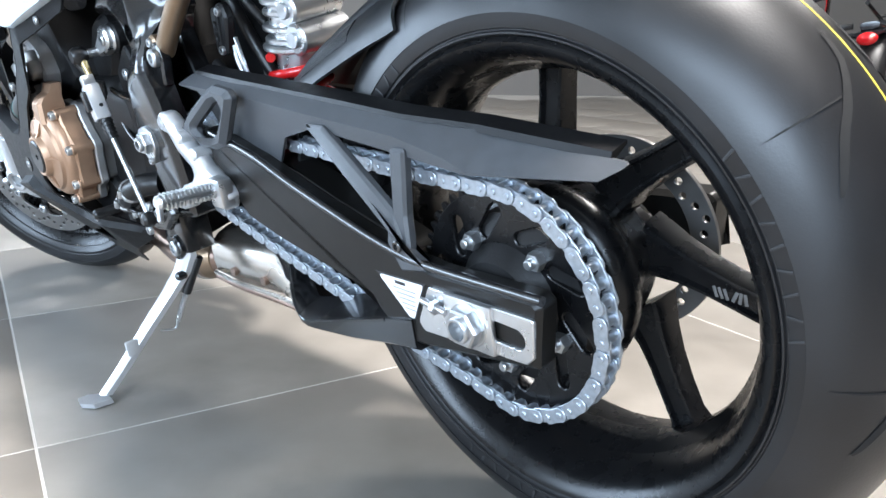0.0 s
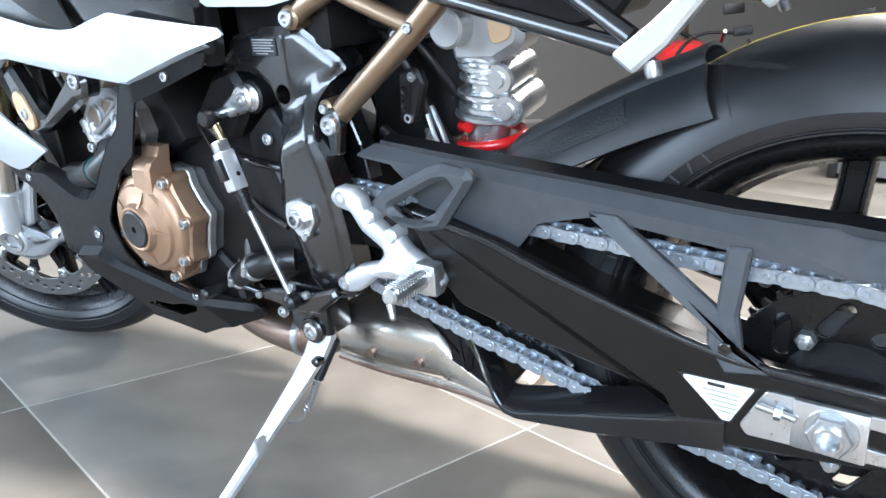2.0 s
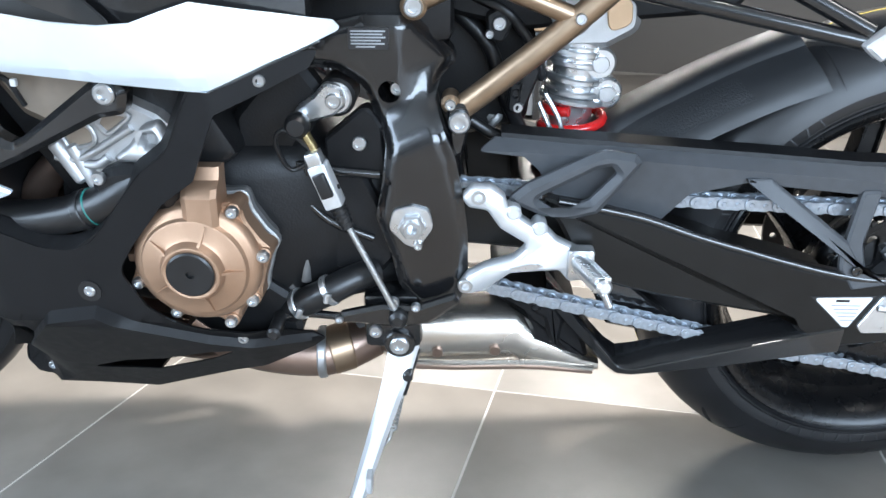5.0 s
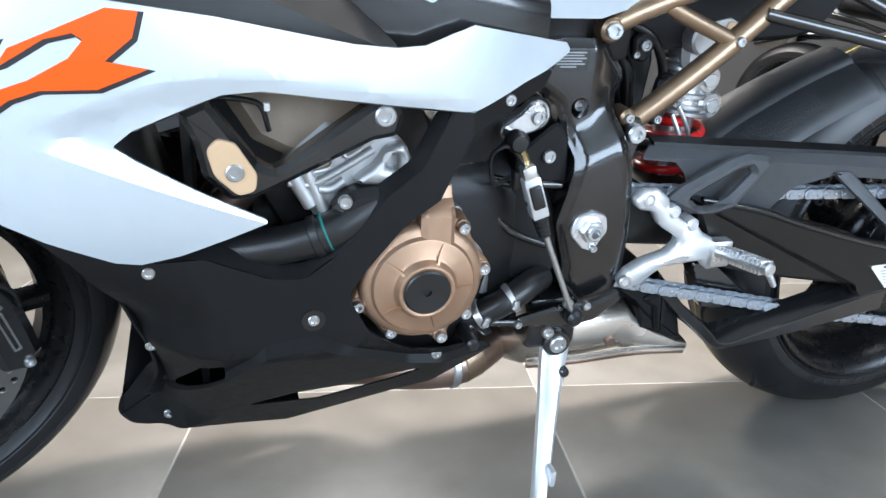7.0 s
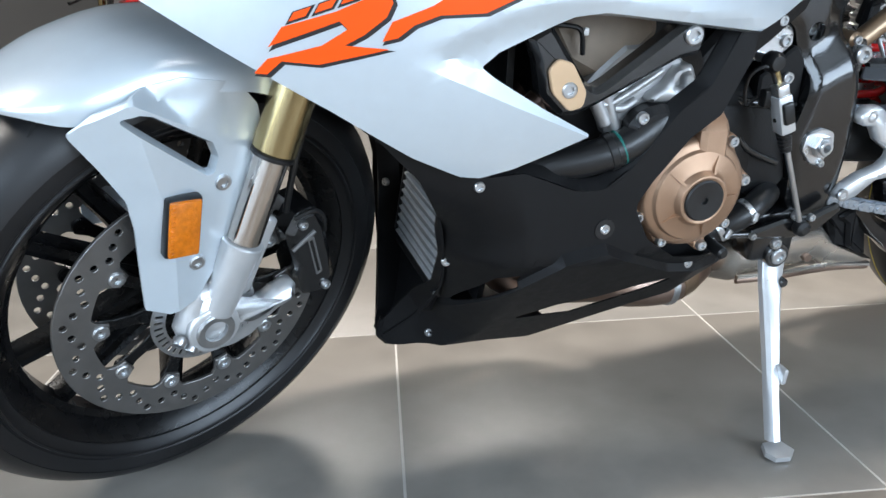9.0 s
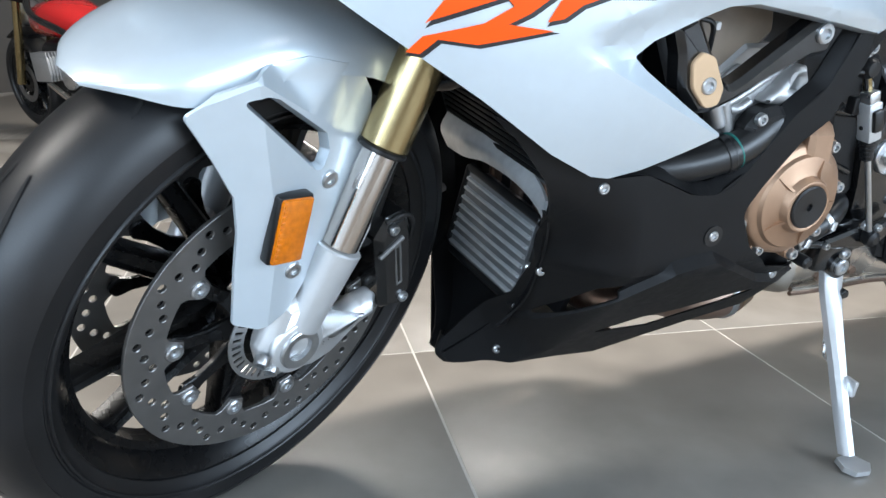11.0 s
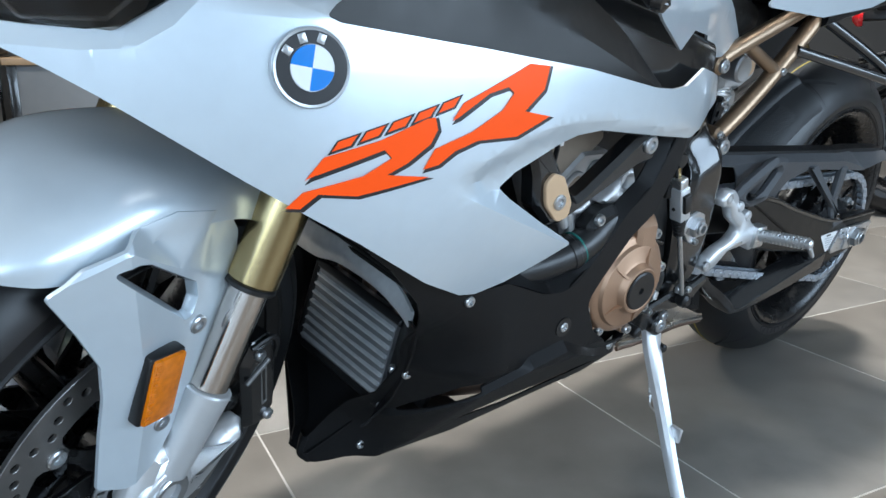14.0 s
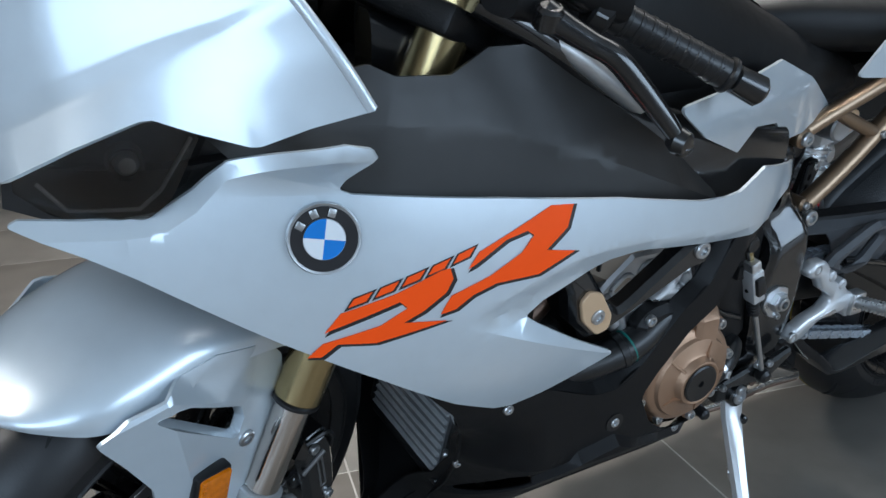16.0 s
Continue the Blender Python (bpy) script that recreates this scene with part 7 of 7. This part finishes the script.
P("shock_body_top", plate([(0.450, 0.655, 0.01), (0.385, 0.672, 0.02), (0.350, 0.655, 0.02), (0.348, 0.620, 0.02), (0.385, 0.600), (0.440, 0.598, 0.01)], -0.045, 0.005, 0.008, 0.01), M_CAST, "", SK)
P("shock_body_recess", plate([(0.392, 0.662, 0.01), (0.362, 0.655, 0.012), (0.360, 0.628, 0.012), (0.386, 0.618, 0.01)], 0.004, 0.0075, 0.001, 0.006), M_TAN, "", SK)
for q in ((0.389, 0.580), (0.379, 0.545)):
    P("adjuster", rod((q[0] + 0.012, -0.09, q[1] + 0.004), (q[0], -0.006, q[1]), 0.0195, None, 28, 0.003), M_ALU, "", SK)
    P("adjuster_screw", rod((q[0] + 0.001, -0.016, q[1]), (q[0], -0.002, q[1]), 0.010, None, 20, 0.001), M_STEEL, "", SK)
P("inner_mudguard", plate([(0.600, 0.660), (0.480, 0.668, 0.02), (0.462, 0.600, 0.02), (0.470, 0.500, 0.02), (0.600, 0.470)], -0.075, -0.035, 0.006, 0.008), M_DARK, "black inner mudguard behind the rear shock")
for pts, r in (([(0.560, -0.02, 0.640), (0.520, -0.01, 0.600), (0.500, -0.02, 0.540), (0.470, -0.03, 0.480)], 0.009), ([(0.545, 0.0, 0.660), (0.500, 0.01, 0.640), (0.470, 0.0, 0.600), (0.455, -0.02, 0.560)], 0.006), ([(0.540, 0.02, 0.520), (0.505, 0.02, 0.500), (0.470, 0.01, 0.498), (0.430, 0.0, 0.478)], 0.007)):
    P("loom", tube(pts, r, 10), M_HOSE, "black rubber sheathed cable loom")
hb2 = P("hose_bracket", plate([(0.525, 0.640, 0.008), (0.505, 0.650, 0.008), (0.492, 0.632, 0.008), (0.505, 0.606, 0.008), (0.522, 0.612, 0.008)], 0.000, 0.014, 0.003, 0.004), M_DARK, "black bracket with a steel bolt")
P("bracket_bolt", bolt((0.509, 0.013, 0.630), 0.008, 0.006), M_STEEL, "", hb2)
P("bracket_bolt", bolt((0.520, 0.013, 0.618), 0.005, 0.005), M_STEEL, "", hb2)
LK = P("shock_link", plate([(0.490, 0.595, 0.01), (0.470, 0.600, 0.01), (0.462, 0.580), (0.478, 0.535, 0.01), (0.495, 0.530, 0.01), (0.500, 0.545)], 0.02, 0.034, 0.003, 0.006), M_DARK, "black valve linkage with small bolts")
for q in ((0.476, 0.588), (0.486, 0.540)):
    P("link_bolt", bolt((q[0], 0.033, q[1]), 0.006, 0.005), M_STEEL, "", LK)
P("valve_motor", rod((0.545, -0.060, 0.530), (0.508, -0.052, 0.500), 0.019, None, 24, 0.004), M_CASE, "", LK)
P("motor_cap", rod((0.510, -0.053, 0.502), (0.502, -0.050, 0.495), 0.0205, None, 24, 0.003), M_CAST, "", LK)
P("link_hole_plate", plate([(0.494, 0.592, 0.008), (0.478, 0.596, 0.008), (0.486, 0.532, 0.008), (0.498, 0.536, 0.008)], 0.030, 0.037, 0.002, 0.004, [ring_pts(0.487, 0.572, 0.004, 10), ring_pts(0.489, 0.556, 0.004, 10)]), M_PLASTIC, "", LK)
P("cable", tube([(0.455, 0.03, 0.555), (0.44, 0.035, 0.53), (0.43, 0.035, 0.505), (0.41, 0.03, 0.48)], 0.003, 8), M_STEEL, "", LK)
P("cable", tube([(0.462, 0.03, 0.545), (0.45, 0.035, 0.52), (0.435, 0.035, 0.49)], 0.003, 8), M_STEEL, "", LK)
# hugger: a domed top with a step down to a side panel that carries a dimpled grip patch
M_HUGGER = mat("satin_black_hugger_plastic", (0.017, 0.018, 0.0195), 0.44, 0, 0.2, 60, 0.10, 1500, spec=0.45)
M_DIMPLE = mat("dimpled_black_plastic", (0.020, 0.021, 0.0225), 0.44, 0, 0.1, 60, 0.9, 420, spec=0.45)
HUG = ((22, 0.098), (30, 0.070), (36, 0.048), (42, 0.031), (48, 0.018), (54, 0.008), (58, 0.004), (61, 0.003))
rows = []
for deg, lift in HUG:
    a = radians(deg)
    end = sstep(54, 62, deg)
    row = []
    for y, r in ((-0.079, 0.280), (-0.074, 0.294), (-0.057, 0.313), (-0.035, 0.327), (-0.031, 0.334), (-0.024, 0.339), (0.0, 0.343), (0.024, 0.339), (0.031, 0.334), (0.035, 0.327), (0.057, 0.313), (0.074, 0.294), (0.079, 0.280)):
        r2, y2 = r + lift - 0.003 * end, y * (1 + 3.2 * lift)
        row.append((r2 * math.cos(a), y2, 0.318 + r2 * math.sin(a)))
    rows.append(row)
bm = bmesh.new()
grid = [[bm.verts.new(p) for p in flow(col, 4)] for col in zip(*[flow(r, 2) for r in rows])]
for ga, gb in zip(grid, grid[1:]):
    for k in range(len(ga) - 1):
        bm.faces.new((ga[k], ga[k + 1], gb[k + 1], gb[k]))
bmesh.ops.recalc_face_normals(bm, faces=bm.faces)
bmesh.ops.solidify(bm, geom=list(bm.faces), thickness=0.004)
HGR = P("hugger", moved(bm, SHIFT), M_HUGGER, "black rear wheel hugger with a dimpled side patch", None, 24)
P("hugger_skirt", moved(patch([[(0.336 * math.cos(radians(a)), y, 0.318 + 0.336 * math.sin(radians(a))) for y in (-0.095, -0.05, 0.0, 0.05, 0.095)] for a in (6, 14, 22, 30)], 4, 0.004), SHIFT), M_HUGGER, "", HGR)
rows = []
for deg, lift in ((26, 0.0835), (33, 0.0585), (40, 0.0363), (47, 0.0199)):
    a = radians(deg)
    rows.append([((r + lift) * math.cos(a), y * (1 + 3.2 * lift), 0.318 + (r + lift) * math.sin(a)) for y, r in ((0.0705, 0.2995), (0.0625, 0.3090), (0.0530, 0.3172), (0.0430, 0.3238))])
P("grip_patch", moved(patch(rows, 4, 0.0012, flow), SHIFT), M_DIMPLE, "", HGR)
RC = P("rear_calliper", box(0.085, 0.150, -0.165, -0.110, 0.340, 0.395, 0.008), M_DARK, "black rear brake calliper")
P("calliper_pin", bolt((0.10, -0.062, 0.37), 0.008, 0.01), M_STEEL, "", RC)
P("battery_box", box(0.56, 0.72, -0.07, 0.07, 0.62, 0.72, 0.01), M_DARK, "black box under the seat")
P("airbox", box(0.78, 1.10, -0.12, 0.12, 0.66, 0.78, 0.03), M_DARK, "black airbox under the tank")


P("radiator_shroud", patch([[(1.200, -0.170, 0.500), (1.152, -0.160, 0.420), (1.143, -0.148, 0.355), (1.156, -0.100, 0.245), (1.174, -0.038, 0.138)], [(1.150, -0.175, 0.500), (1.120, -0.165, 0.420), (1.112, -0.142, 0.355), (1.113, -0.136, 0.245), (1.135, -0.070, 0.185)]], 6, 0.003), M_PLASTIC, "black inner side of the radiator duct")
P("duct_floor", patch([[(1.175, -0.042, 0.140), (1.173, -0.022, 0.142), (1.169, -0.004, 0.148)], [(1.140, -0.080, 0.185), (1.132, -0.030, 0.185), (1.130, 0.020, 0.192)], [(1.112, -0.120, 0.240), (1.100, -0.020, 0.240), (1.105, 0.050, 0.245)]], 5, 0.003), M_PLASTIC, "black floor of the radiator duct")
P("duct_backing", loft([[(x, -0.12, 0.24), (x, 0.09, 0.24), (x, 0.15, 0.42), (x, 0.15, 0.60), (x, -0.17, 0.60), (x, -0.17, 0.42)] for x in (1.058, 1.066)]), M_HOSE, "black backing behind the coolers")

# ---------------------------------------------------------------- other machines in the showroom
M_TAIL = mat("red_tail_lamp_lens", (0.50, 0.008, 0.012), 0.12, 0, 0.05, 40, coat=0.6)
M_TANK_RED = mat("red_tank_paint", (0.42, 0.012, 0.012), 0.22, 0, 0.05, 40, coat=0.8)
M_TANK_BLACK = mat("gloss_black_tank_paint", (0.012, 0.012, 0.014), 0.16, 0, 0.1, 40, coat=0.8)
M_TANK_WHITE = mat("pearl_white_tank_paint", (0.72, 0.72, 0.73), 0.25, 0, 0.04, 40, coat=0.6)


def roadster(label, m, paint, dz=0.0):
    """An unfaired motorcycle on its stand: x ahead, origin under the rear wheel."""
    rb = new("motorcycle")
    rb.matrix_world = m
    tagged(rb, label, "motorcycle", "machines on show behind")

    def Q(name, bm, material, parent=None, lab=""):
        return part(name, bm, material, rb if parent is None else parent, lab)

    for cx, rr, ww, tw in ((0.0, 0.318, 0.18, 0.15), (1.45, 0.302, 0.12, 0.09)):
        ax = at(cx, 0, rr)
        w = Q("wheel", moved(lathe(rim_profile(0.225, tw), 48), ax), M_RIM)
        Q("tyre", moved(lathe(tyre_profile(rr, ww, 0.217, 10), 64), ax), M_RUBBER, w)
        Q("hub", moved(lathe([(0.02, -0.06), (0.06, -0.06), (0.045, -0.02), (0.045, 0.02), (0.06, 0.06), (0.02, 0.06)], 28), ax), M_RIM, w)
        for k in range(10):
            Q("spoke", moved(spoke(0.04, 0.198, 0.015, 0.010, 0.0, 0.0), ax @ Matrix.Rotation(radians(36 * k), 4, 'Y')), M_RIM, w)
        Q("brake_disc", moved(disc(0.085, 0.125, ww * 0.55, 0.005, 24), ax), M_DISC, w)
    drive = Q("final_drive", moved(lathe([(0.02, 0.09), (0.075, 0.09), (0.088, 0.10), (0.088, 0.125), (0.06, 0.14), (0.02, 0.145)], 36), at(0, 0, 0.318)), M_DARK)
    for k in range(6):
        Q("drive_bolt", bolt((0.07 * math.cos(k * 1.047), 0.134, 0.318 + 0.07 * math.sin(k * 1.047)), 0.007, 0.006), M_STEEL, drive)
    Q("drive_bracket", plate([(0.11, 0.42), (0.16, 0.40), (0.14, 0.22), (0.10, 0.20), (0.12, 0.30)], 0.10, 0.112, 0.003, 0.01, [ring_pts(0.125, 0.36, 0.012, 8)]), M_ALU, drive)
    for s in (1, -1):
        Q("swingarm", tube([(0.0, 0.12 * s, 0.318), (0.25, 0.13 * s, 0.36), (0.55, 0.10 * s, 0.42)], 0.026, 12), M_FRAME)
        Q("fork_leg", rod((1.45, 0.10 * s, 0.302), (1.20, 0.10 * s, 0.90), 0.027, 0.024, 20), M_GOLD)
        Q("frame_tube", tube([(1.18, 0.06 * s, 0.85), (0.95, 0.17 * s, 0.72), (0.62, 0.16 * s, 0.60), (0.52, 0.12 * s, 0.42)], 0.020, 12), M_FRAME)
        Q("subframe", tube([(0.60, 0.12 * s, 0.60), (0.30, 0.11 * s, 0.72), (0.0, 0.08 * s, 0.80)], 0.012, 10), M_FRAME)
        Q("peg_bracket", plate([(0.50, 0.45), (0.40, 0.36), (0.28, 0.44), (0.30, 0.40), (0.40, 0.31), (0.52, 0.40)], 0.13 * s - 0.006, 0.13 * s + 0.006, 0.003, 0.01), M_ALU)
        Q("handlebar", moved(tube([(1.18, 0.06 * s, 0.98), (1.14, 0.22 * s, 1.02), (1.06, 0.38 * s, 1.00)], 0.011, 10), at(0, 0, dz)), M_DARK)
        Q("mirror", moved(moved(box(-0.01, 0.01, -0.07, 0.07, -0.035, 0.035, 0.009), at(1.12, 0.40 * s, 1.16)), at(0, 0, dz)), M_DARK)
        Q("rear_indicator", moved(moved(box(-0.02, 0.02, -0.04, 0.04, -0.015, 0.015, 0.006), at(-0.16, 0.12 * s, 0.82)), at(0, 0, dz)), M_DARK)
    eng = Q("engine", loft([section(0.50, 0, 0.40, 0.12, 0.10, 5), section(0.62, 0, 0.42, 0.19, 0.15, 5), section(0.88, 0, 0.42, 0.20, 0.16, 5), section(0.98, 0, 0.40, 0.14, 0.11, 5)]), M_DARK)
    for s in (1, -1):
        Q("cylinder", moved(box(-0.08, 0.08, -0.05, 0.05, -0.06, 0.06, 0.02), at(0.80, 0.22 * s, 0.44)), M_CAST, eng)
        for k in range(5):
            Q("cylinder_fin", box(0.71, 0.89, 0.19 * s + 0.018 * k * s - 0.003, 0.19 * s + 0.018 * k * s + 0.003, 0.36, 0.52, 0.002), M_CAST, eng)
        Q("engine_cover", moved(lathe([(0.0, 0.20), (0.05, 0.205), (0.075, 0.195), (0.08, 0.17), (0.0, 0.17)], 28, closed=False), at(0.66, 0, 0.38) @ (Matrix.Identity(4) if s > 0 else Matrix.Rotation(math.pi, 4, 'X'))), M_ALU, eng)
    Q("fuel_tank", moved(loft([section(0.55, 0, 0.80, 0.08, 0.05, 2.5), section(0.66, 0, 0.84, 0.14, 0.09, 2.5), section(0.85, 0, 0.88, 0.18, 0.11, 2.5), section(1.02, 0, 0.88, 0.16, 0.10, 2.5), section(1.12, 0, 0.86, 0.08, 0.06, 2.5)]), at(0, 0, dz)), paint)
    Q("seat", moved(loft([section(0.62, 0, 0.78, 0.09, 0.035, 3), section(0.40, 0, 0.77, 0.13, 0.04, 3), section(0.15, 0, 0.82, 0.11, 0.04, 3), section(-0.05, 0, 0.86, 0.06, 0.03, 3)]), at(0, 0, dz)), M_SEAT)
    Q("tail", moved(loft([section(0.20, 0, 0.78, 0.12, 0.03, 3), section(-0.05, 0, 0.82, 0.09, 0.03, 3), section(-0.20, 0, 0.86, 0.05, 0.02, 3)]), at(0, 0, dz)), paint)
    ex = Q("silencer", loft([section(0.32, 0.20, 0.44, 0.04, 0.045, 2.4), section(0.20, 0.21, 0.49, 0.055, 0.06, 2.4), section(-0.12, 0.22, 0.60, 0.055, 0.06, 2.4)]), M_DARK)
    Q("silencer_cap", loft([section(-0.12, 0.22, 0.60, 0.056, 0.061, 2.4), section(-0.17, 0.222, 0.615, 0.050, 0.054, 2.4)]), M_ALU, ex)
    Q("exhaust_pipe", tube([(0.86, 0.20, 0.34), (0.70, 0.17, 0.24), (0.50, 0.16, 0.26), (0.32, 0.20, 0.43)], 0.024, 14), M_EXH, ex)
    Q("headlamp", moved(moved(lathe([(0, 0.10), (0.07, 0.09), (0.085, 0.06), (0.07, 0.0), (0.03, -0.05), (0, -0.05)], 32, 'x', closed=False), at(1.28, 0, 0.92)), at(0, 0, dz)), M_STEEL)
    Q("front_mudguard", loft([section(1.60, 0, 0.58, 0.05, 0.012, 3), section(1.45, 0, 0.625, 0.065, 0.012, 3), section(1.30, 0, 0.58, 0.06, 0.012, 3)]), M_PLASTIC)
    Q("rear_shock", rod((0.46, 0.05, 0.40), (0.42, 0.05, 0.66), 0.025, None, 20), M_ALU)
    Q("shock_spring", tube([(0.455 + 0.034 * math.cos(6.283 * 6 * t) - 0.03 * t, 0.05 + 0.034 * math.sin(6.283 * 6 * t), 0.44 + 0.18 * t) for t in [k / 90 for k in range(91)]], 0.006, 8, 1), M_RED)
    lamp = Q("tail_lamp", moved(lathe([(0, 0.030), (0.020, 0.026), (0.036, 0.012), (0.040, 0), (0.036, -0.014), (0, -0.016)], 24, 'x', closed=False), at(-0.24, 0, 0.79 + dz) @ Matrix.Rotation(math.pi, 4, 'Z') @ Matrix.Diagonal((1, 1.4, 0.9, 1))), M_TAIL)
    Q("lamp_bracket", box(-0.235, -0.10, -0.02, 0.02, 0.78 + dz, 0.83 + dz, 0.005), M_DARK, lamp)
    Q("rear_mudguard", loft([section(0.18, 0, 0.66, 0.08, 0.012, 3), section(0.0, 0, 0.67, 0.085, 0.012, 3), section(-0.22, 0, 0.62, 0.08, 0.012, 3)]), M_TANK_BLACK)
    Q("side_stand", tube([(0.60, 0.14, 0.28), (0.64, 0.24, 0.14), (0.66, 0.30, 0.016)], 0.011, 10), M_SILVER)
    return rb


def stood(x, y, heading, lean=8):
    return Matrix.Translation((x, y, 0.004)) @ Matrix.Rotation(radians(heading), 4, 'Z') @ Matrix.Rotation(radians(-lean), 4, 'X')


roadster("dark unfaired motorcycle with a red tank", stood(1.83, 4.20, 74), M_TANK_RED, -0.20)
roadster("black unfaired motorcycle with a red tail lamp", stood(2.36, 4.56, 45), M_TANK_BLACK, -0.20)
roadster("white and black unfaired motorcycle with a black silencer", stood(1.72, -0.12, -114), M_TANK_WHITE)

roadster("white unfaired motorcycle with a pearl white tank", stood(3.10, 1.25, -114), M_TANK_WHITE)


# low display table with boots and a bottle
M_OAK = mat("oak_table_top", (0.30, 0.20, 0.11), 0.45, 0, 0.25, 25, 0.1, 300)
M_LEATHER = mat("black_leather", (0.012, 0.012, 0.013), 0.4, 0, 0.2, 40, 0.2, 500)
M_BOTTLE = mat("orange_bottle_plastic", (0.80, 0.13, 0.05), 0.35, 0, 0.05, 30)
table = new("display_table")
table.matrix_world = Matrix.Translation((3.35, 4.50, 0)) @ Matrix.Rotation(radians(38), 4, 'Z')
tagged(table, "low display table with an oak top and grey side panels", "table")
M_PANEL = mat("grey_laminate_panel", (0.16, 0.165, 0.17), 0.45, 0, 0.06, 20)
part("side_panel", box(-0.645, 0.645, -0.305, 0.305, 0.03, 0.5695, 0.004), M_PANEL, table)
part("tabletop", box(-0.7, 0.7, -0.35, 0.35, 0.57, 0.61, 0.004), M_OAK, table)
for x in (-0.64, 0.64):
    for y in (-0.3, 0.3):
        part("leg", box(x - 0.025, x + 0.025, y - 0.025, y + 0.025, 0, 0.572, 0.003), M_FRAME, table)


def boot(m):
    bt = new("riding_boot")
    bt.matrix_world = m
    tagged(bt, "tall black leather riding boot on the display table", "boot", "boots on the table")
    part("shaft", loft([[(0.05 * math.cos(a) * r - 0.02 * k, 0.055 * math.sin(a) * r, 0.06 + 0.07 * k) for a in [2 * math.pi * i / 20 for i in range(20)]] for k, r in enumerate((1.0, 0.9, 0.95, 1.1, 1.15))]), M_LEATHER, bt)
    part("foot", loft([section(-0.06, 0, 0.055, 0.040, 0.045, 3), section(0.03, 0, 0.060, 0.045, 0.050, 3), section(0.12, 0, 0.045, 0.047, 0.032, 3), section(0.20, 0, 0.035, 0.030, 0.022, 3)]), M_LEATHER, bt)
    part("sole", box(-0.065, 0.205, -0.042, 0.042, 0.0, 0.016, 0.005), M_HOSE, bt)
    return bt


boot(Matrix.Translation((3.05, 4.68, 0.610)) @ Matrix.Rotation(radians(200), 4, 'Z'))
boot(Matrix.Translation((3.20, 4.82, 0.610)) @ Matrix.Rotation(radians(215), 4, 'Z'))
bottle = tagged(new("bottle"), "orange plastic bottle with a black cap", "bottle")
bottle.matrix_world = Matrix.Translation((3.28, 4.40, 0.6105))
part("bottle_body", lathe([(0, 0), (0.040, 0), (0.045, 0.006), (0.045, 0.15), (0.030, 0.19), (0.016, 0.20), (0.016, 0.215), (0, 0.215)], 28, 'z', closed=False), M_BOTTLE, bottle)
part("cap", lathe([(0, 0.205), (0.020, 0.205), (0.020, 0.235), (0.017, 0.24), (0, 0.24)], 24, 'z', closed=False), M_HOSE, bottle)
# ---------------------------------------------------------------- floor tiles
TA, TS = radians(33.3), 0.6015
TO = Vector((-0.560, 1.006))
ex, ey = Vector((math.cos(TA), math.sin(TA))), Vector((-math.sin(TA), math.cos(TA)))
bmt = box(-TS / 2 + 0.0018, TS / 2 - 0.0018, -TS / 2 + 0.0018, TS / 2 - 0.0018, -0.012, 0.0, 0.0008)
finish(bmt)
tile_me = bpy.data.meshes.new("tile")
bmt.to_mesh(tile_me)
bmt.free()
tile_me.materials.append(M_TILE)
rest = []
for i in range(-16, 17):
    for j in range(-16, 17):
        c = TO + ex * TS * (i + 0.5) + ey * TS * (j + 0.5)
        if not (X0 + 0.45 < c.x < X1 - 0.45 and Y0 + 0.45 < c.y < Y1 - 0.45):
            continue
        if (c - Vector((0.4, 2.4))).length < 4.6:
            ob = new("tile", tile_me)
            ob.parent = floor
            ob.matrix_world = Matrix.Translation((c.x, c.y, 0)) @ Matrix.Rotation(TA, 4, 'Z')
        else:
            rest.append(c)
bms = [moved(box(-TS / 2 + 0.0018, TS / 2 - 0.0018, -TS / 2 + 0.0018, TS / 2 - 0.0018, -0.012, 0.0, 0), Matrix.Translation((c.x, c.y, 0)) @ Matrix.Rotation(TA, 4, 'Z')) for c in rest]
far = part("far_tiles", join(*bms), M_TILE, floor)
tagged(far, "far floor tiles", kind="stuff")
